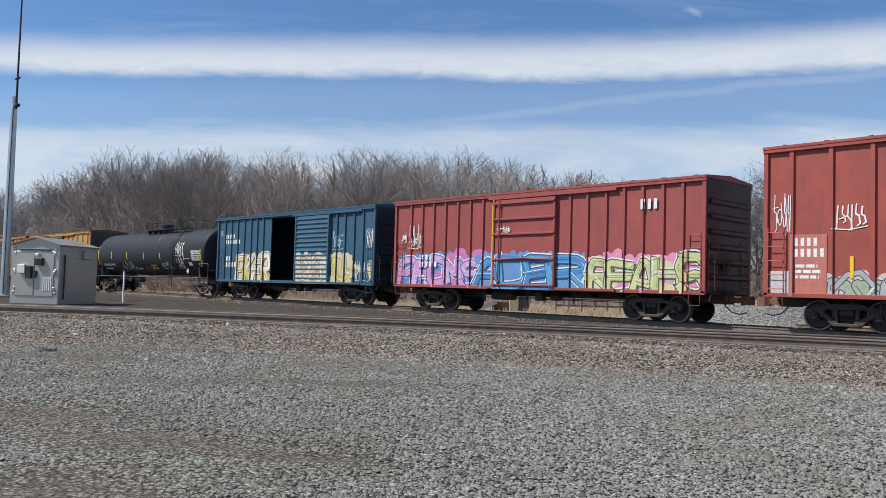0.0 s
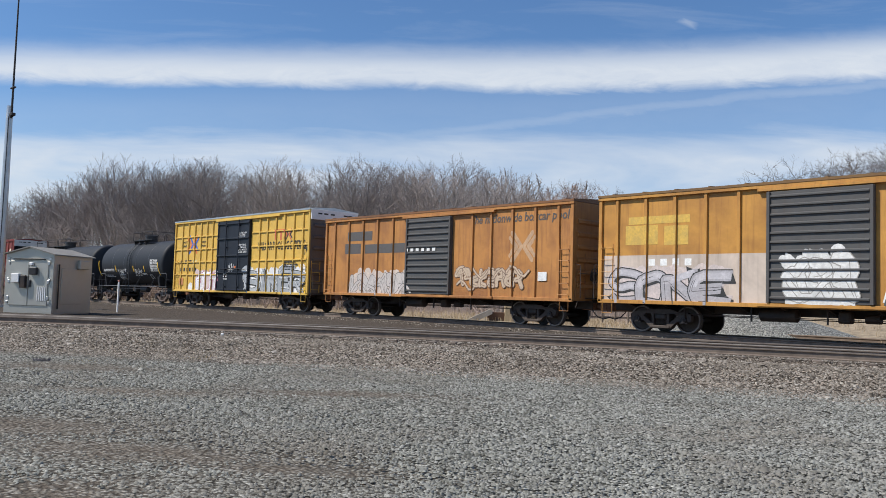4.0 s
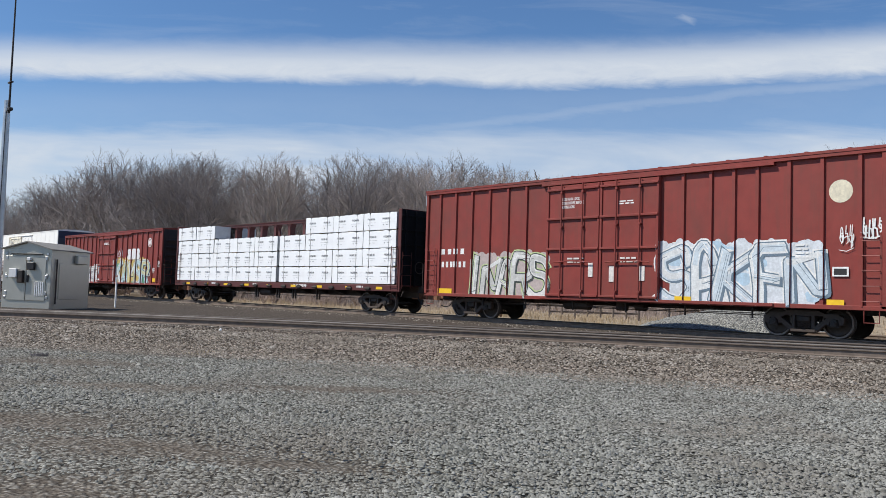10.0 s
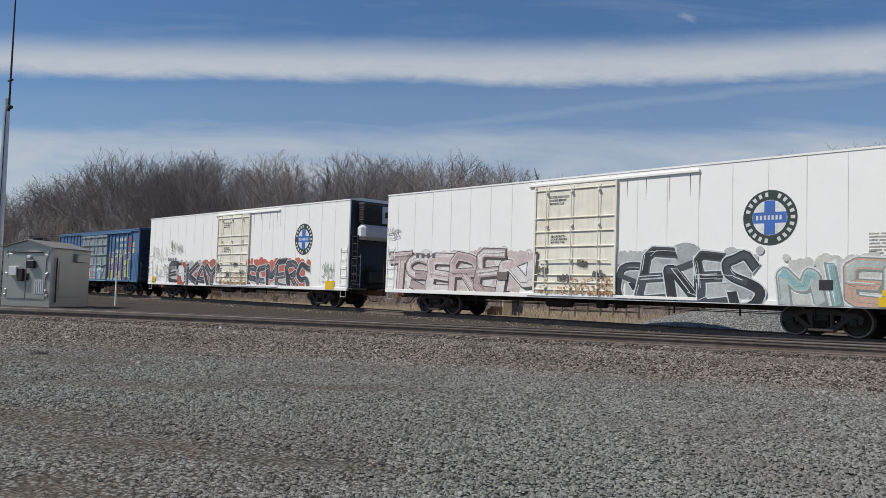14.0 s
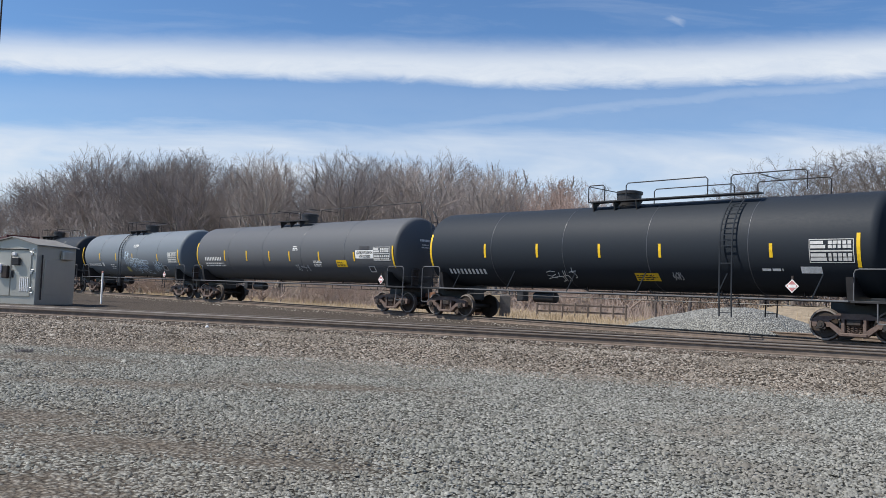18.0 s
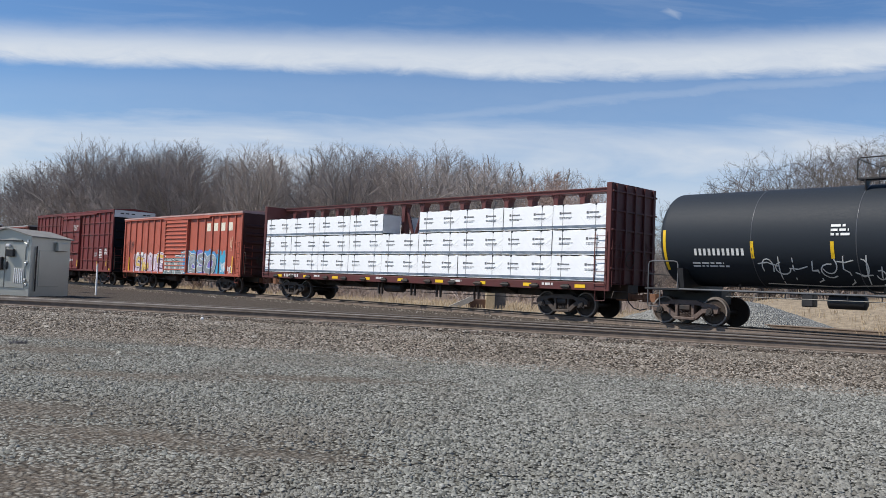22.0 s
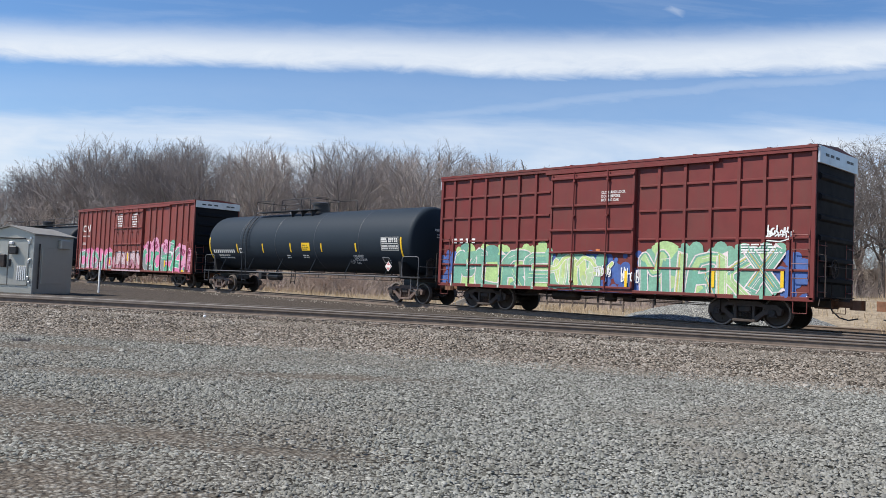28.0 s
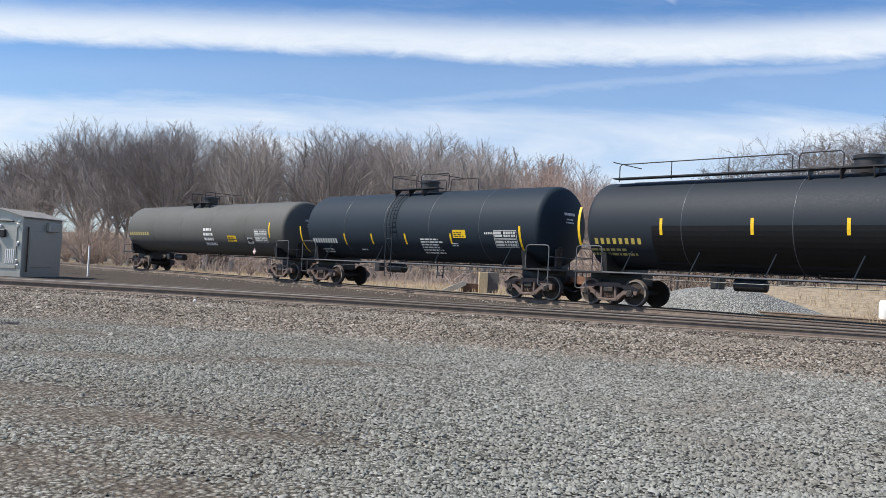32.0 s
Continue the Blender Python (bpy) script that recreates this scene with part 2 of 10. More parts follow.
# ---- mesh helpers ----
class Shape:
    """Vertices and faces of one mesh."""

    def __init__(self):
        self.v, self.f = [], []

    def quad(self, a, b, c, d):
        i = len(self.v)
        self.v += [a, b, c, d]
        self.f.append((i, i + 1, i + 2, i + 3))
        return self

    def box(self, x0, x1, y0, y1, z0, z1, bevel=0.0):
        lo, hi = (min(x0, x1), min(y0, y1), min(z0, z1)), (max(x0, x1), max(y0, y1), max(z0, z1))
        i = len(self.v)
        if not bevel:
            for x in (lo[0], hi[0]):
                for y in (lo[1], hi[1]):
                    for z in (lo[2], hi[2]):
                        self.v.append((x, y, z))
            for q in ((0, 1, 3, 2), (4, 6, 7, 5), (0, 4, 5, 1), (2, 3, 7, 6), (0, 2, 6, 4), (1, 5, 7, 3)):
                self.f.append(tuple(i + k for k in q))
            return self
        b = min(bevel, *(0.45 * (h - l) for l, h in zip(lo, hi)))
        index = {}
        for sx in (0, 1):
            for sy in (0, 1):
                for sz in (0, 1):
                    s = (sx, sy, sz)
                    for axis in range(3):
                        p = [hi[k] - b if s[k] else lo[k] + b for k in range(3)]
                        p[axis] = hi[axis] if s[axis] else lo[axis]
                        index[s, axis] = len(self.v)
                        self.v.append(tuple(p))
        for axis in range(3):
            u, w = (axis + 1) % 3, (axis + 2) % 3
            for s in (0, 1):
                ring = []
                for a, c in ((0, 0), (1, 0), (1, 1), (0, 1)):
                    k = [0, 0, 0]
                    k[axis], k[u], k[w] = s, a, c
                    ring.append(index[tuple(k), axis])
                self.f.append(tuple(ring if s else ring[::-1]))
            for a in (0, 1):
                for c in (0, 1):
                    k0, k1 = [0, 0, 0], [0, 0, 0]
                    k0[u], k0[w], k1[u], k1[w] = a, c, a, c
                    k0[axis], k1[axis] = 0, 1
                    ring = (index[tuple(k0), u], index[tuple(k1), u], index[tuple(k1), w], index[tuple(k0), w])
                    self.f.append(ring if a == c else ring[::-1])
        for sx in (0, 1):
            for sy in (0, 1):
                for sz in (0, 1):
                    s = (sx, sy, sz)
                    ring = (index[s, 0], index[s, 1], index[s, 2])
                    self.f.append(ring if (sx + sy + sz) % 2 else ring[::-1])
        return self

    def tube(self, points, radius, sides=6, caps=True):
        points = [Vector(p) for p in points]
        radii = radius if isinstance(radius, (list, tuple)) else [radius] * len(points)
        i = len(self.v)
        up = None
        for k, p in enumerate(points):
            t = (points[min(k + 1, len(points) - 1)] - points[max(k - 1, 0)]).normalized()
            if up is None:
                up = t.orthogonal().normalized()
            up = (up - t * up.dot(t)).normalized()
            side = t.cross(up)
            for s in range(sides):
                a = 2 * math.pi * s / sides
                self.v.append(tuple(p + (up * math.cos(a) + side * math.sin(a)) * radii[k]))
        for k in range(len(points) - 1):
            for s in range(sides):
                a, b = i + k * sides + s, i + k * sides + (s + 1) % sides
                self.f.append((a, b, b + sides, a + sides))
        if caps:
            self.f.append(tuple(range(i + sides - 1, i - 1, -1)))
            e = i + (len(points) - 1) * sides
            self.f.append(tuple(range(e, e + sides)))
        return self

    def lathe(self, profile, origin=(0, 0, 0), axis="x", sides=24):
        """Turns (place along the axis, radius) pairs round the axis."""
        i = len(self.v)
        ox, oy, oz = origin
        for a, r in profile:
            for s in range(sides):
                c, d = math.cos(2 * math.pi * s / sides) * r, math.sin(2 * math.pi * s / sides) * r
                self.v.append({"x": (ox + a, oy + c, oz + d), "y": (ox + d, oy + a, oz + c), "z": (ox + c, oy + d, oz + a)}[axis])
        for k in range(len(profile) - 1):
            for s in range(sides):
                a, b = i + k * sides + s, i + k * sides + (s + 1) % sides
                self.f.append((a, b, b + sides, a + sides))
        self.f.append(tuple(range(i + sides - 1, i - 1, -1)))
        e = i + (len(profile) - 1) * sides
        self.f.append(tuple(range(e, e + sides)))
        return self

    def prism(self, outline, y0, y1, plane="xz"):
        """A flat outline, given in the plane, thickened from y0 to y1 across it."""
        i, n = len(self.v), len(outline)
        for y in (y0, y1):
            for a, b in outline:
                self.v.append({"xz": (a, y, b), "yz": (y, a, b), "xy": (a, b, y)}[plane])
        for k in range(n):
            j = (k + 1) % n
            self.f.append((i + k, i + j, i + n + j, i + n + k))
        self.f.append(tuple(range(i + n - 1, i - 1, -1)))
        self.f.append(tuple(range(i + n, i + 2 * n)))
        return self

    def mesh(self, name, mat=None, smooth=False):
        me = bpy.data.meshes.new(name)
        me.from_pydata(self.v, [], self.f)
        if mat:
            me.materials.append(mat)
        if smooth:
            me.shade_smooth()
            if smooth is not True:
                me.set_sharp_from_angle(angle=radians(smooth))
        me.update()
        return me


def tidy(me):
    """Turns all the faces outwards."""
    bm = bmesh.new()
    bm.from_mesh(me)
    bmesh.ops.recalc_face_normals(bm, faces=bm.faces)
    bm.to_mesh(me)
    bm.free()
    return me


def part(name, shape, mat, parent, label="", smooth=False, at=None, kind=""):
    me = shape if isinstance(shape, bpy.types.Mesh) else tidy(shape.mesh(name, mat, smooth))
    ob = new(name, me)
    ob.parent = parent
    if at is not None:
        ob.matrix_basis = at
    return tagged(ob, label, kind=kind)


def thing(name, label, category, group="", kind="", at=None):
    ob = new(name)
    ob.empty_display_size = 0.3
    if at is not None:
        ob.matrix_basis = at
    return tagged(ob, label, category, group, kind)


rng = np.random.default_rng(7)


# ---- the ground ----
def near_rail_y(x):
    if x < -26.5:
        return 7.2 + 0.784 * (x + 26.5)
    if x < -6.3:
        return 7.2 + 0.6786 * (x + 26.5) - 0.00939 * (x + 26.5) * (x + 15.3)
    if x < 10:
        u = (x + 6.3) / 16.3
        h00, h10, h01 = 2 * u**3 - 3 * u**2 + 1, u**3 - 2 * u**2 + u, -2 * u**3 + 3 * u**2
        return h00 * 19.2 + h10 * 16.3 * 0.404 + h01 * 21.0
    return 21.0


def main_line():
    """The near track's centre line, as points half a metre apart, with their headings."""
    xs = np.arange(-120, 90, 0.02)
    ys = np.array([near_rail_y(x) for x in xs])
    s = np.concatenate(([0], np.cumsum(np.hypot(np.diff(xs), np.diff(ys)))))
    want = np.arange(0, s[-1], 0.5)
    x, y = np.interp(want, s, xs), np.interp(want, s, ys)
    dx, dy = np.gradient(x), np.gradient(y)
    l = np.hypot(dx, dy)
    dx, dy = dx / l, dy / l
    return np.stack((x - dy * 0.7525, y + dx * 0.7525, dx, dy), 1)


MAIN = main_line()


def from_main(x, y):
    """Signed distance from the near track's centre line: negative towards the eye."""
    px, py = MAIN[::4, 0], MAIN[::4, 1]
    out = np.empty(x.shape)
    flat_x, flat_y, flat = x.ravel(), y.ravel(), out.ravel()
    for i in range(0, flat_x.size, 4000):
        dx, dy = flat_x[i:i + 4000, None] - px, flat_y[i:i + 4000, None] - py
        d = dx * dx + dy * dy
        k = d.argmin(1)
        r = np.arange(len(k))
        flat[i:i + 4000] = MAIN[::4, 2][k] * dy[r, k] - MAIN[::4, 3][k] * dx[r, k]
    return flat.reshape(x.shape)


def ground_height(x, y):
    d = from_main(x, y)
    bed = RAIL - 0.17
    near = np.clip((d + 4.6) / 2.9, 0, 1)
    z = bed * near * near * (3 - 2 * near)
    # the stone lies lower just outside the tie ends
    z = z - 0.09 * np.clip((-d - 1.22) / 0.2, 0, 1) * near
    back = np.clip((y - (TRACK_Y + 2.0)) / 2.5, 0, 1)
    z = z - 0.06 * back * back * (3 - 2 * back)
    dip = np.clip(1 - np.abs(d - 3.3) / 1.6, 0, 1) * np.clip((TRACK_Y - 2.2 - y) / 1.5, 0, 1)
    z = z - 0.10 * dip
    far = np.clip((y - 45) / 60, 0, 1)
    # a wooded bank rises behind
    bank = np.clip((np.hypot(x, y) - 84) / 50, 0, 1) * np.clip((y - 50) / 15, 0, 1)
    # a low bank of bare earth towards the east
    low = np.clip((x + 25) / 7, 0, 1) * np.clip((y - 36.5) / 7, 0, 1)
    return z + 0.8 * far + 5.0 * bank * bank * (3 - 2 * bank) + 1.25 * low * low * (3 - 2 * low)


def bare_soil(x, y):
    """Where brown earth shows through the gravel, from 0 to 1."""
    out = np.zeros(x.shape)
    for cx, cy, a, b, turn in ((-7.7, 3.4, 1.9, 0.7, 0.6), (-9.8, 3.1, 1.5, 0.8, 0.5), (-10.5, 7.8, 2.2, 0.5, 0.85), (-16.7, 5.8, 1.8, 0.9, 0.7), (-6.3, 4.1, 1.2, 0.4, 0.75), (-6.4, 2.1, 1.2, 0.8, 0.5), (-12.6, 5.2, 2.2, 0.45, 0.7), (-5.2, 2.6, 0.9, 0.5, 0.6)):
        c, s = math.cos(turn), math.sin(turn)
        u, v = (x - cx) * c + (y - cy) * s, -(x - cx) * s + (y - cy) * c
        out = np.maximum(out, np.exp(-(u / a) ** 2 - (v / b) ** 2))
    return out


def build_ground():
    def axis(lo, hi, step):
        fine = np.arange(lo, hi, step)
        grow = np.cumsum(step * 1.25 ** np.arange(1, 33))
        grow = grow[grow < 3500]
        return np.concatenate((lo - grow[::-1], fine, hi - step + grow))

    xs, ys = axis(-62, 14, 0.4), axis(-6, 40, 0.4)
    gx, gy = np.meshgrid(xs, ys)
    gz = ground_height(gx, gy)
    inner = (gx > -62) & (gx < 14) & (gy > -6) & (gy < 40)
    gz = gz + inner * 0.025 * (rng.random(gx.shape) - 0.5)
    # shallow wheel ruts in the gravel
    rut = np.exp(-((gy - 6.2 - 0.25 * gx) / 0.5) ** 2) + np.exp(-((gy - 8.4 - 0.28 * gx) / 0.6) ** 2)
    gz = gz - 0.04 * rut * (from_main(gx, gy) < -5)
    ny, nx = gx.shape
    verts = np.stack((gx, gy, gz), -1).reshape(-1, 3)
    a = (np.arange(ny - 1)[:, None] * nx + np.arange(nx - 1)).ravel()
    faces = np.stack((a, a + 1, a + nx + 1, a + nx), 1)
    me = bpy.data.meshes.new("ground")
    me.from_pydata(verts.tolist(), [], faces.tolist())
    d = from_main(gx, gy).ravel()
    stone = me.attributes.new("ballast", "FLOAT", "POINT")
    stone.data.foreach_set("value", np.clip((d + 5.9) / 1.7, 0, 1) * np.clip((TRACK_Y + 4.5 - gy.ravel()) / 1.2, 0, 1))
    bed = me.attributes.new("bed", "FLOAT", "POINT")
    bed.data.foreach_set("value", np.clip((d + 1.5) / 0.5, 0, 1) * np.clip((TRACK_Y + 1.6 - gy.ravel()) / 0.6, 0, 1))
    grass = me.attributes.new("grass", "FLOAT", "POINT")
    grass.data.foreach_set("value", np.clip((gy.ravel() - TRACK_Y - 4.0) / 2.0, 0, 1))
    earth = me.attributes.new("soil", "FLOAT", "POINT")
    earth.data.foreach_set("value", bare_soil(gx, gy).ravel())
    me.shade_smooth()
    m = bpy.data.materials.new("gravel_and_dry_grass")
    m.use_nodes = True
    n = Nodes(m.node_tree)
    co = n.add("ShaderNodeTexCoord").outputs["Object"]

    def gravel(a, b, c, scale):
        vor = n.add("ShaderNodeTexVoronoi", {"Vector": co, "Scale": scale})
        pick = n.add("ShaderNodeSeparateColor", {0: vor.outputs["Color"]}).outputs[0]
        # shade between the stones is painted in, darker towards each cell's edge
        gap_shade = n.ramp(vor.outputs["Distance"], [(0.36, 1.0), (0.62, 0.16)])
        return n.mix(1.0, n.ramp(pick, [(0.0, a), (0.5, b), (1.0, c)]), gap_shade, "MULTIPLY"), vor.outputs["Distance"]

    grey, dist = gravel((0.202, 0.195, 0.166), (0.437, 0.431, 0.382), (0.630, 0.622, 0.563), 21.0)
    brown, dist2 = gravel((0.084, 0.068, 0.052), (0.269, 0.223, 0.181), (0.487, 0.416, 0.344), 17.0)
    patch = n.ramp(n.noise(co, 0.22, 4.0, 0.6, 0.6), [(0.48, 0.0), (0.66, 0.6)])
    dirt = n.ramp(n.noise(co, 9.0, 5.0), [(0.3, (0.092, 0.074, 0.058)), (0.7, (0.190, 0.156, 0.124))])
    soil = n.add("ShaderNodeAttribute")
    soil.attribute_name = "soil"
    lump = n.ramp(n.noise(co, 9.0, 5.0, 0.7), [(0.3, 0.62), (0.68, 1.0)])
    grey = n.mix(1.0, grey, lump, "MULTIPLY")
    # small shaded hollows, also painted into the colour
    pit_shade = n.ramp(n.noise(co, 26.0, 3.0, 0.5), [(0.36, 0.35), (0.47, 1.0)])
    grey = n.mix(1.0, grey, pit_shade, "MULTIPLY")
    rag = n.math("MULTIPLY", soil.outputs["Fac"], n.math("MULTIPLY_ADD", n.noise(co, 2.6, 6.0, 0.7), 2.0, -0.2))
    earthy = n.mix(0.6, n.mix(0.15, dirt, grey), pit_shade, "MULTIPLY")
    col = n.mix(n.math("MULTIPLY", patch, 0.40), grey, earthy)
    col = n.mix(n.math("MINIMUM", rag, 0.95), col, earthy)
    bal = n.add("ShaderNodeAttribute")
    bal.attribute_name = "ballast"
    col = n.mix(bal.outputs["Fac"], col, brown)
    trod = n.add("ShaderNodeAttribute")
    trod.attribute_name = "bed"
    fines = n.ramp(n.noise(co, 14.0, 6.0, 0.7), [(0.3, (0.036, 0.030, 0.025)), (0.55, (0.082, 0.068, 0.057)), (0.75, (0.140, 0.118, 0.100))])
    col = n.mix(n.math("MULTIPLY", trod.outputs["Fac"], 0.88), col, fines)
    gr = n.add("ShaderNodeAttribute")
    gr.attribute_name = "grass"
    straw = n.ramp(n.noise(co, 3.0, 7.0, 0.7), [(0.3, (0.190, 0.152, 0.112)), (0.55, (0.320, 0.262, 0.192)), (0.8, (0.430, 0.355, 0.255))])
    col = n.mix(gr.outputs["Fac"], col, straw)
    shader = n.add("ShaderNodeBsdfPrincipled", {"Base Color": col, "Roughness": 0.95, "Specular IOR Level": 0.05})
    hgt = n.math("ADD", n.math("MULTIPLY", dist, -1.0), n.math("MULTIPLY", n.noise(co, 60.0, 3.0), 0.4))
    n.put(shader.inputs["Normal"], n.add("ShaderNodeBump", {"Strength": 0.9, "Distance": 0.03, "Height": hgt}))
    n.tree.links.new(shader.outputs[0], n.add("ShaderNodeOutputMaterial").inputs[0])
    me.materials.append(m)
    return tagged(new("ground", me), "grey gravel yard with brown dirt patches and dry grass", "ground", kind="structure")


build_ground()


# ---- tracks ----
RAIL_SIDE = material("rusty_rail_side", (0.19, 0.150, 0.122), 0.85, 0.1, 0.3, 6.0, (0.11, 0.08, 0.062), 0.6, 1.0, 0.2)
TIE_WOOD = material("weathered_tie_wood", (0.22, 0.175, 0.145), 0.9, 0.0, 0.35, 12.0, (0.07, 0.055, 0.045), 0.7, 1.5, 0.4, 30.0, own=0.45)
RAIL_PROFILE = [(-0.070, 0.0), (-0.070, 0.012), (-0.012, 0.030), (-0.010, 0.130), (-0.036, 0.142), (-0.036, 0.165), (-0.028, 0.176), (0.028, 0.176), (0.036, 0.165), (0.036, 0.142), (0.010, 0.130), (0.012, 0.030), (0.070, 0.012), (0.070, 0.0)]


# paler head for one rail: its glint of sky is put into the colour
GLINT_STEEL = material("polished_steel", (0.20, 0.185, 0.17), 0.66, 0.35, 0.1, 10.0, None, 0.0, 1.0, 0.02)


def rail_mesh(line, offset, z, head=TREAD):
    """A rail swept along points (x, y, heading), to one side of them; its head is worn bright."""
    line = np.asarray(line)
    n = len(RAIL_PROFILE)
    verts = []
    for x, y, dx, dy in line:
        for a, b in RAIL_PROFILE:
            verts.append((x - dy * (offset + a), y + dx * (offset + a), z + b))
    faces, bright = [], []
    for k in range(len(line) - 1):
        for j in range(n):
            i, jj = k * n, (j + 1) % n
            faces.append((i + j, i + n + j, i + n + jj, i + jj))
            bright.append(1 if j in (5, 6, 7) else 0)
    me = bpy.data.meshes.new("rail")
    me.from_pydata(verts, [], faces)
    me.materials.append(RAIL_SIDE)
    me.materials.append(head)
    me.polygons.foreach_set("material_index", bright)
    return tidy(me)


def tie_mesh():
    s = Shape().box(-0.115, 0.115, -1.3, 1.3, -0.16, 0.0, 0.012)
    return tidy(s.mesh("tie", TIE_WOOD))


def build_track(name, line, z, label, centre):
    base = thing(name, label, "railway track", kind="structure")
    for off in (-0.7525, 0.7525):
        part("rail", rail_mesh(line, off, z - 0.176, GLINT_STEEL if name == "near_track" and off > 0 else TREAD), None, base, "rusty rail with a worn shiny head")
    tie = tie_mesh()
    line = np.asarray(line)
    s = np.arange(0, (len(line) - 1) * 0.5, 0.53)
    x, y, dx, dy = (np.interp(s, np.arange(len(line)) * 0.5, line[:, k]) for k in range(4))
    order = np.argsort(np.hypot(x - centre[0], y - centre[1]))
    rest = Shape()
    for rank, k in enumerate(order):
        turn = math.degrees(math.atan2(dy[k], dx[k])) + rng.normal(0, 0.7)
        m = pose(x[k], y[k], z - 0.188 + rng.normal(0, 0.006), 0, 0, turn)
        if rank < 290:
            part("tie", tie, None, base, at=m)
        else:
            c, n0 = Vector((0, 0, 0)), len(rest.v)
            rest.box(-0.115, 0.115, -1.3, 1.3, -0.16, 0.0)
            rest.v[n0:] = [tuple(m @ Vector(p)) for p in rest.v[n0:]]
    if rest.f:
        part("far_ties", rest, TIE_WOOD, base, kind="stuff")
    return base


build_track("near_track", MAIN, RAIL + 0.02, "near main track with rusty rails on weathered wooden ties", (-14, 15))
FAR = [(x, TRACK_Y, 1.0, 0.0) for x in np.arange(-260, 120, 0.5)]
build_track("far_track", FAR, RAIL, "far track with rusty rails that the freight train runs on", (-25, TRACK_Y))


def turnout():
    """Two more rails that leave the near track at a set of points and run over to the far track, with joint bars."""
    keep = (MAIN[:, 0] > -44) & (MAIN[:, 0] < 9)
    line = MAIN[keep]
    off = 0.10 + 2.45 * np.linspace(0, 1, len(line)) ** 1.15
    x, y = line[:, 0] - line[:, 3] * off, line[:, 1] + line[:, 2] * off
    dx, dy = np.gradient(x), np.gradient(y)
    l = np.hypot(dx, dy)
    line = np.stack((x, y, dx / l, dy / l), 1)
    base = thing("turnout", "turnout rails leaving the near track for the far one", "railway track", kind="structure")
    for k in (-0.7525, 0.7525):
        part("rail", rail_mesh(line, k, RAIL + 0.016 - 0.176), None, base, "rusty rail with a worn shiny head")
    bar_mesh = tidy(Shape().box(-0.45, 0.45, -0.022, 0.022, 0.03, 0.135, 0.008).mesh("joint_bar", STEEL_DARK))
    for k, side in ((52, 0.7525), (78, -0.7525), (84, 0.7525)):
        px, py, cx, cy = line[k]
        at = pose(px - cy * (side - 0.034), py + cx * (side - 0.034), RAIL - 0.16, 0, 0, math.degrees(math.atan2(cy, cx)))
        part("joint_bar", bar_mesh, None, base, "dark bolted joint bar", at=at)


turnout()


def stored_rail(x, y, turn, label):
    """A spare rail left lying on the earth."""
    line = [(k * 0.5, 0.0, 1.0, 0.0) for k in range(24)]
    ob = thing("stored_rail", label, "rail", "spare rails on the ground", at=pose(x, y, float(ground_height(np.array([x]), np.array([y]))[0]), 0, 0, turn))
    part("rail", rail_mesh(line, 0.0, 0.0, RAIL_SIDE), None, ob)


stored_rail(-14.6, 31.9, 2.0, "spare rusty rail lying on bare earth beside a gravel pile")
stored_rail(-13.8, 32.4, 1.0, "spare rusty rail lying on bare earth behind another")


# ---- loose stones ----
def scatter(name, xy, z, size, mat, label, category):
    """Many small uneven stones, each a small six-faced lump, as one mesh."""
    n = len(xy)
    ring = [(math.cos(2 * math.pi * k / 4), math.sin(2 * math.pi * k / 4), -0.35) for k in range(4)]
    base = np.array(ring + [(0.3, 0.12, 0.62), (-0.3, -0.1, 0.55)], float)
    tri = np.array([(0, 1, 4), (1, 5, 4), (1, 2, 5), (2, 3, 5), (3, 4, 5), (3, 0, 4)])
    jit = base[None] * rng.uniform(0.6, 1.15, (n, 6, 1)) + rng.normal(0, 0.13, (n, 6, 3))
    ang = rng.uniform(0, 2 * np.pi, n)
    tilt = rng.normal(0, 0.3, n)
    c, s = np.cos(ang)[:, None], np.sin(ang)[:, None]
    ct, st = np.cos(tilt)[:, None], np.sin(tilt)[:, None]
    y, zz = jit[..., 1] * ct - jit[..., 2] * st, jit[..., 1] * st + jit[..., 2] * ct
    x = jit[..., 0]
    out = np.stack((x * c - y * s, x * s + y * c, zz * 0.75), -1) * size[:, None, None]
    out += np.stack((xy[:, 0], xy[:, 1], z), -1)[:, None, :]
    me = bpy.data.meshes.new(name)
    me.vertices.add(n * 6)
    me.vertices.foreach_set("co", out.ravel())
    loops = (tri[None] + (np.arange(n) * 6)[:, None, None]).reshape(-1)
    me.loops.add(len(loops))
    me.loops.foreach_set("vertex_index", loops)
    me.polygons.add(n * 6)
    me.polygons.foreach_set("loop_start", np.arange(0, n * 18, 3))
    me.update(calc_edges=True)
    me.materials.append(mat)
    return tagged(new(name, me), label, category, kind="stuff")


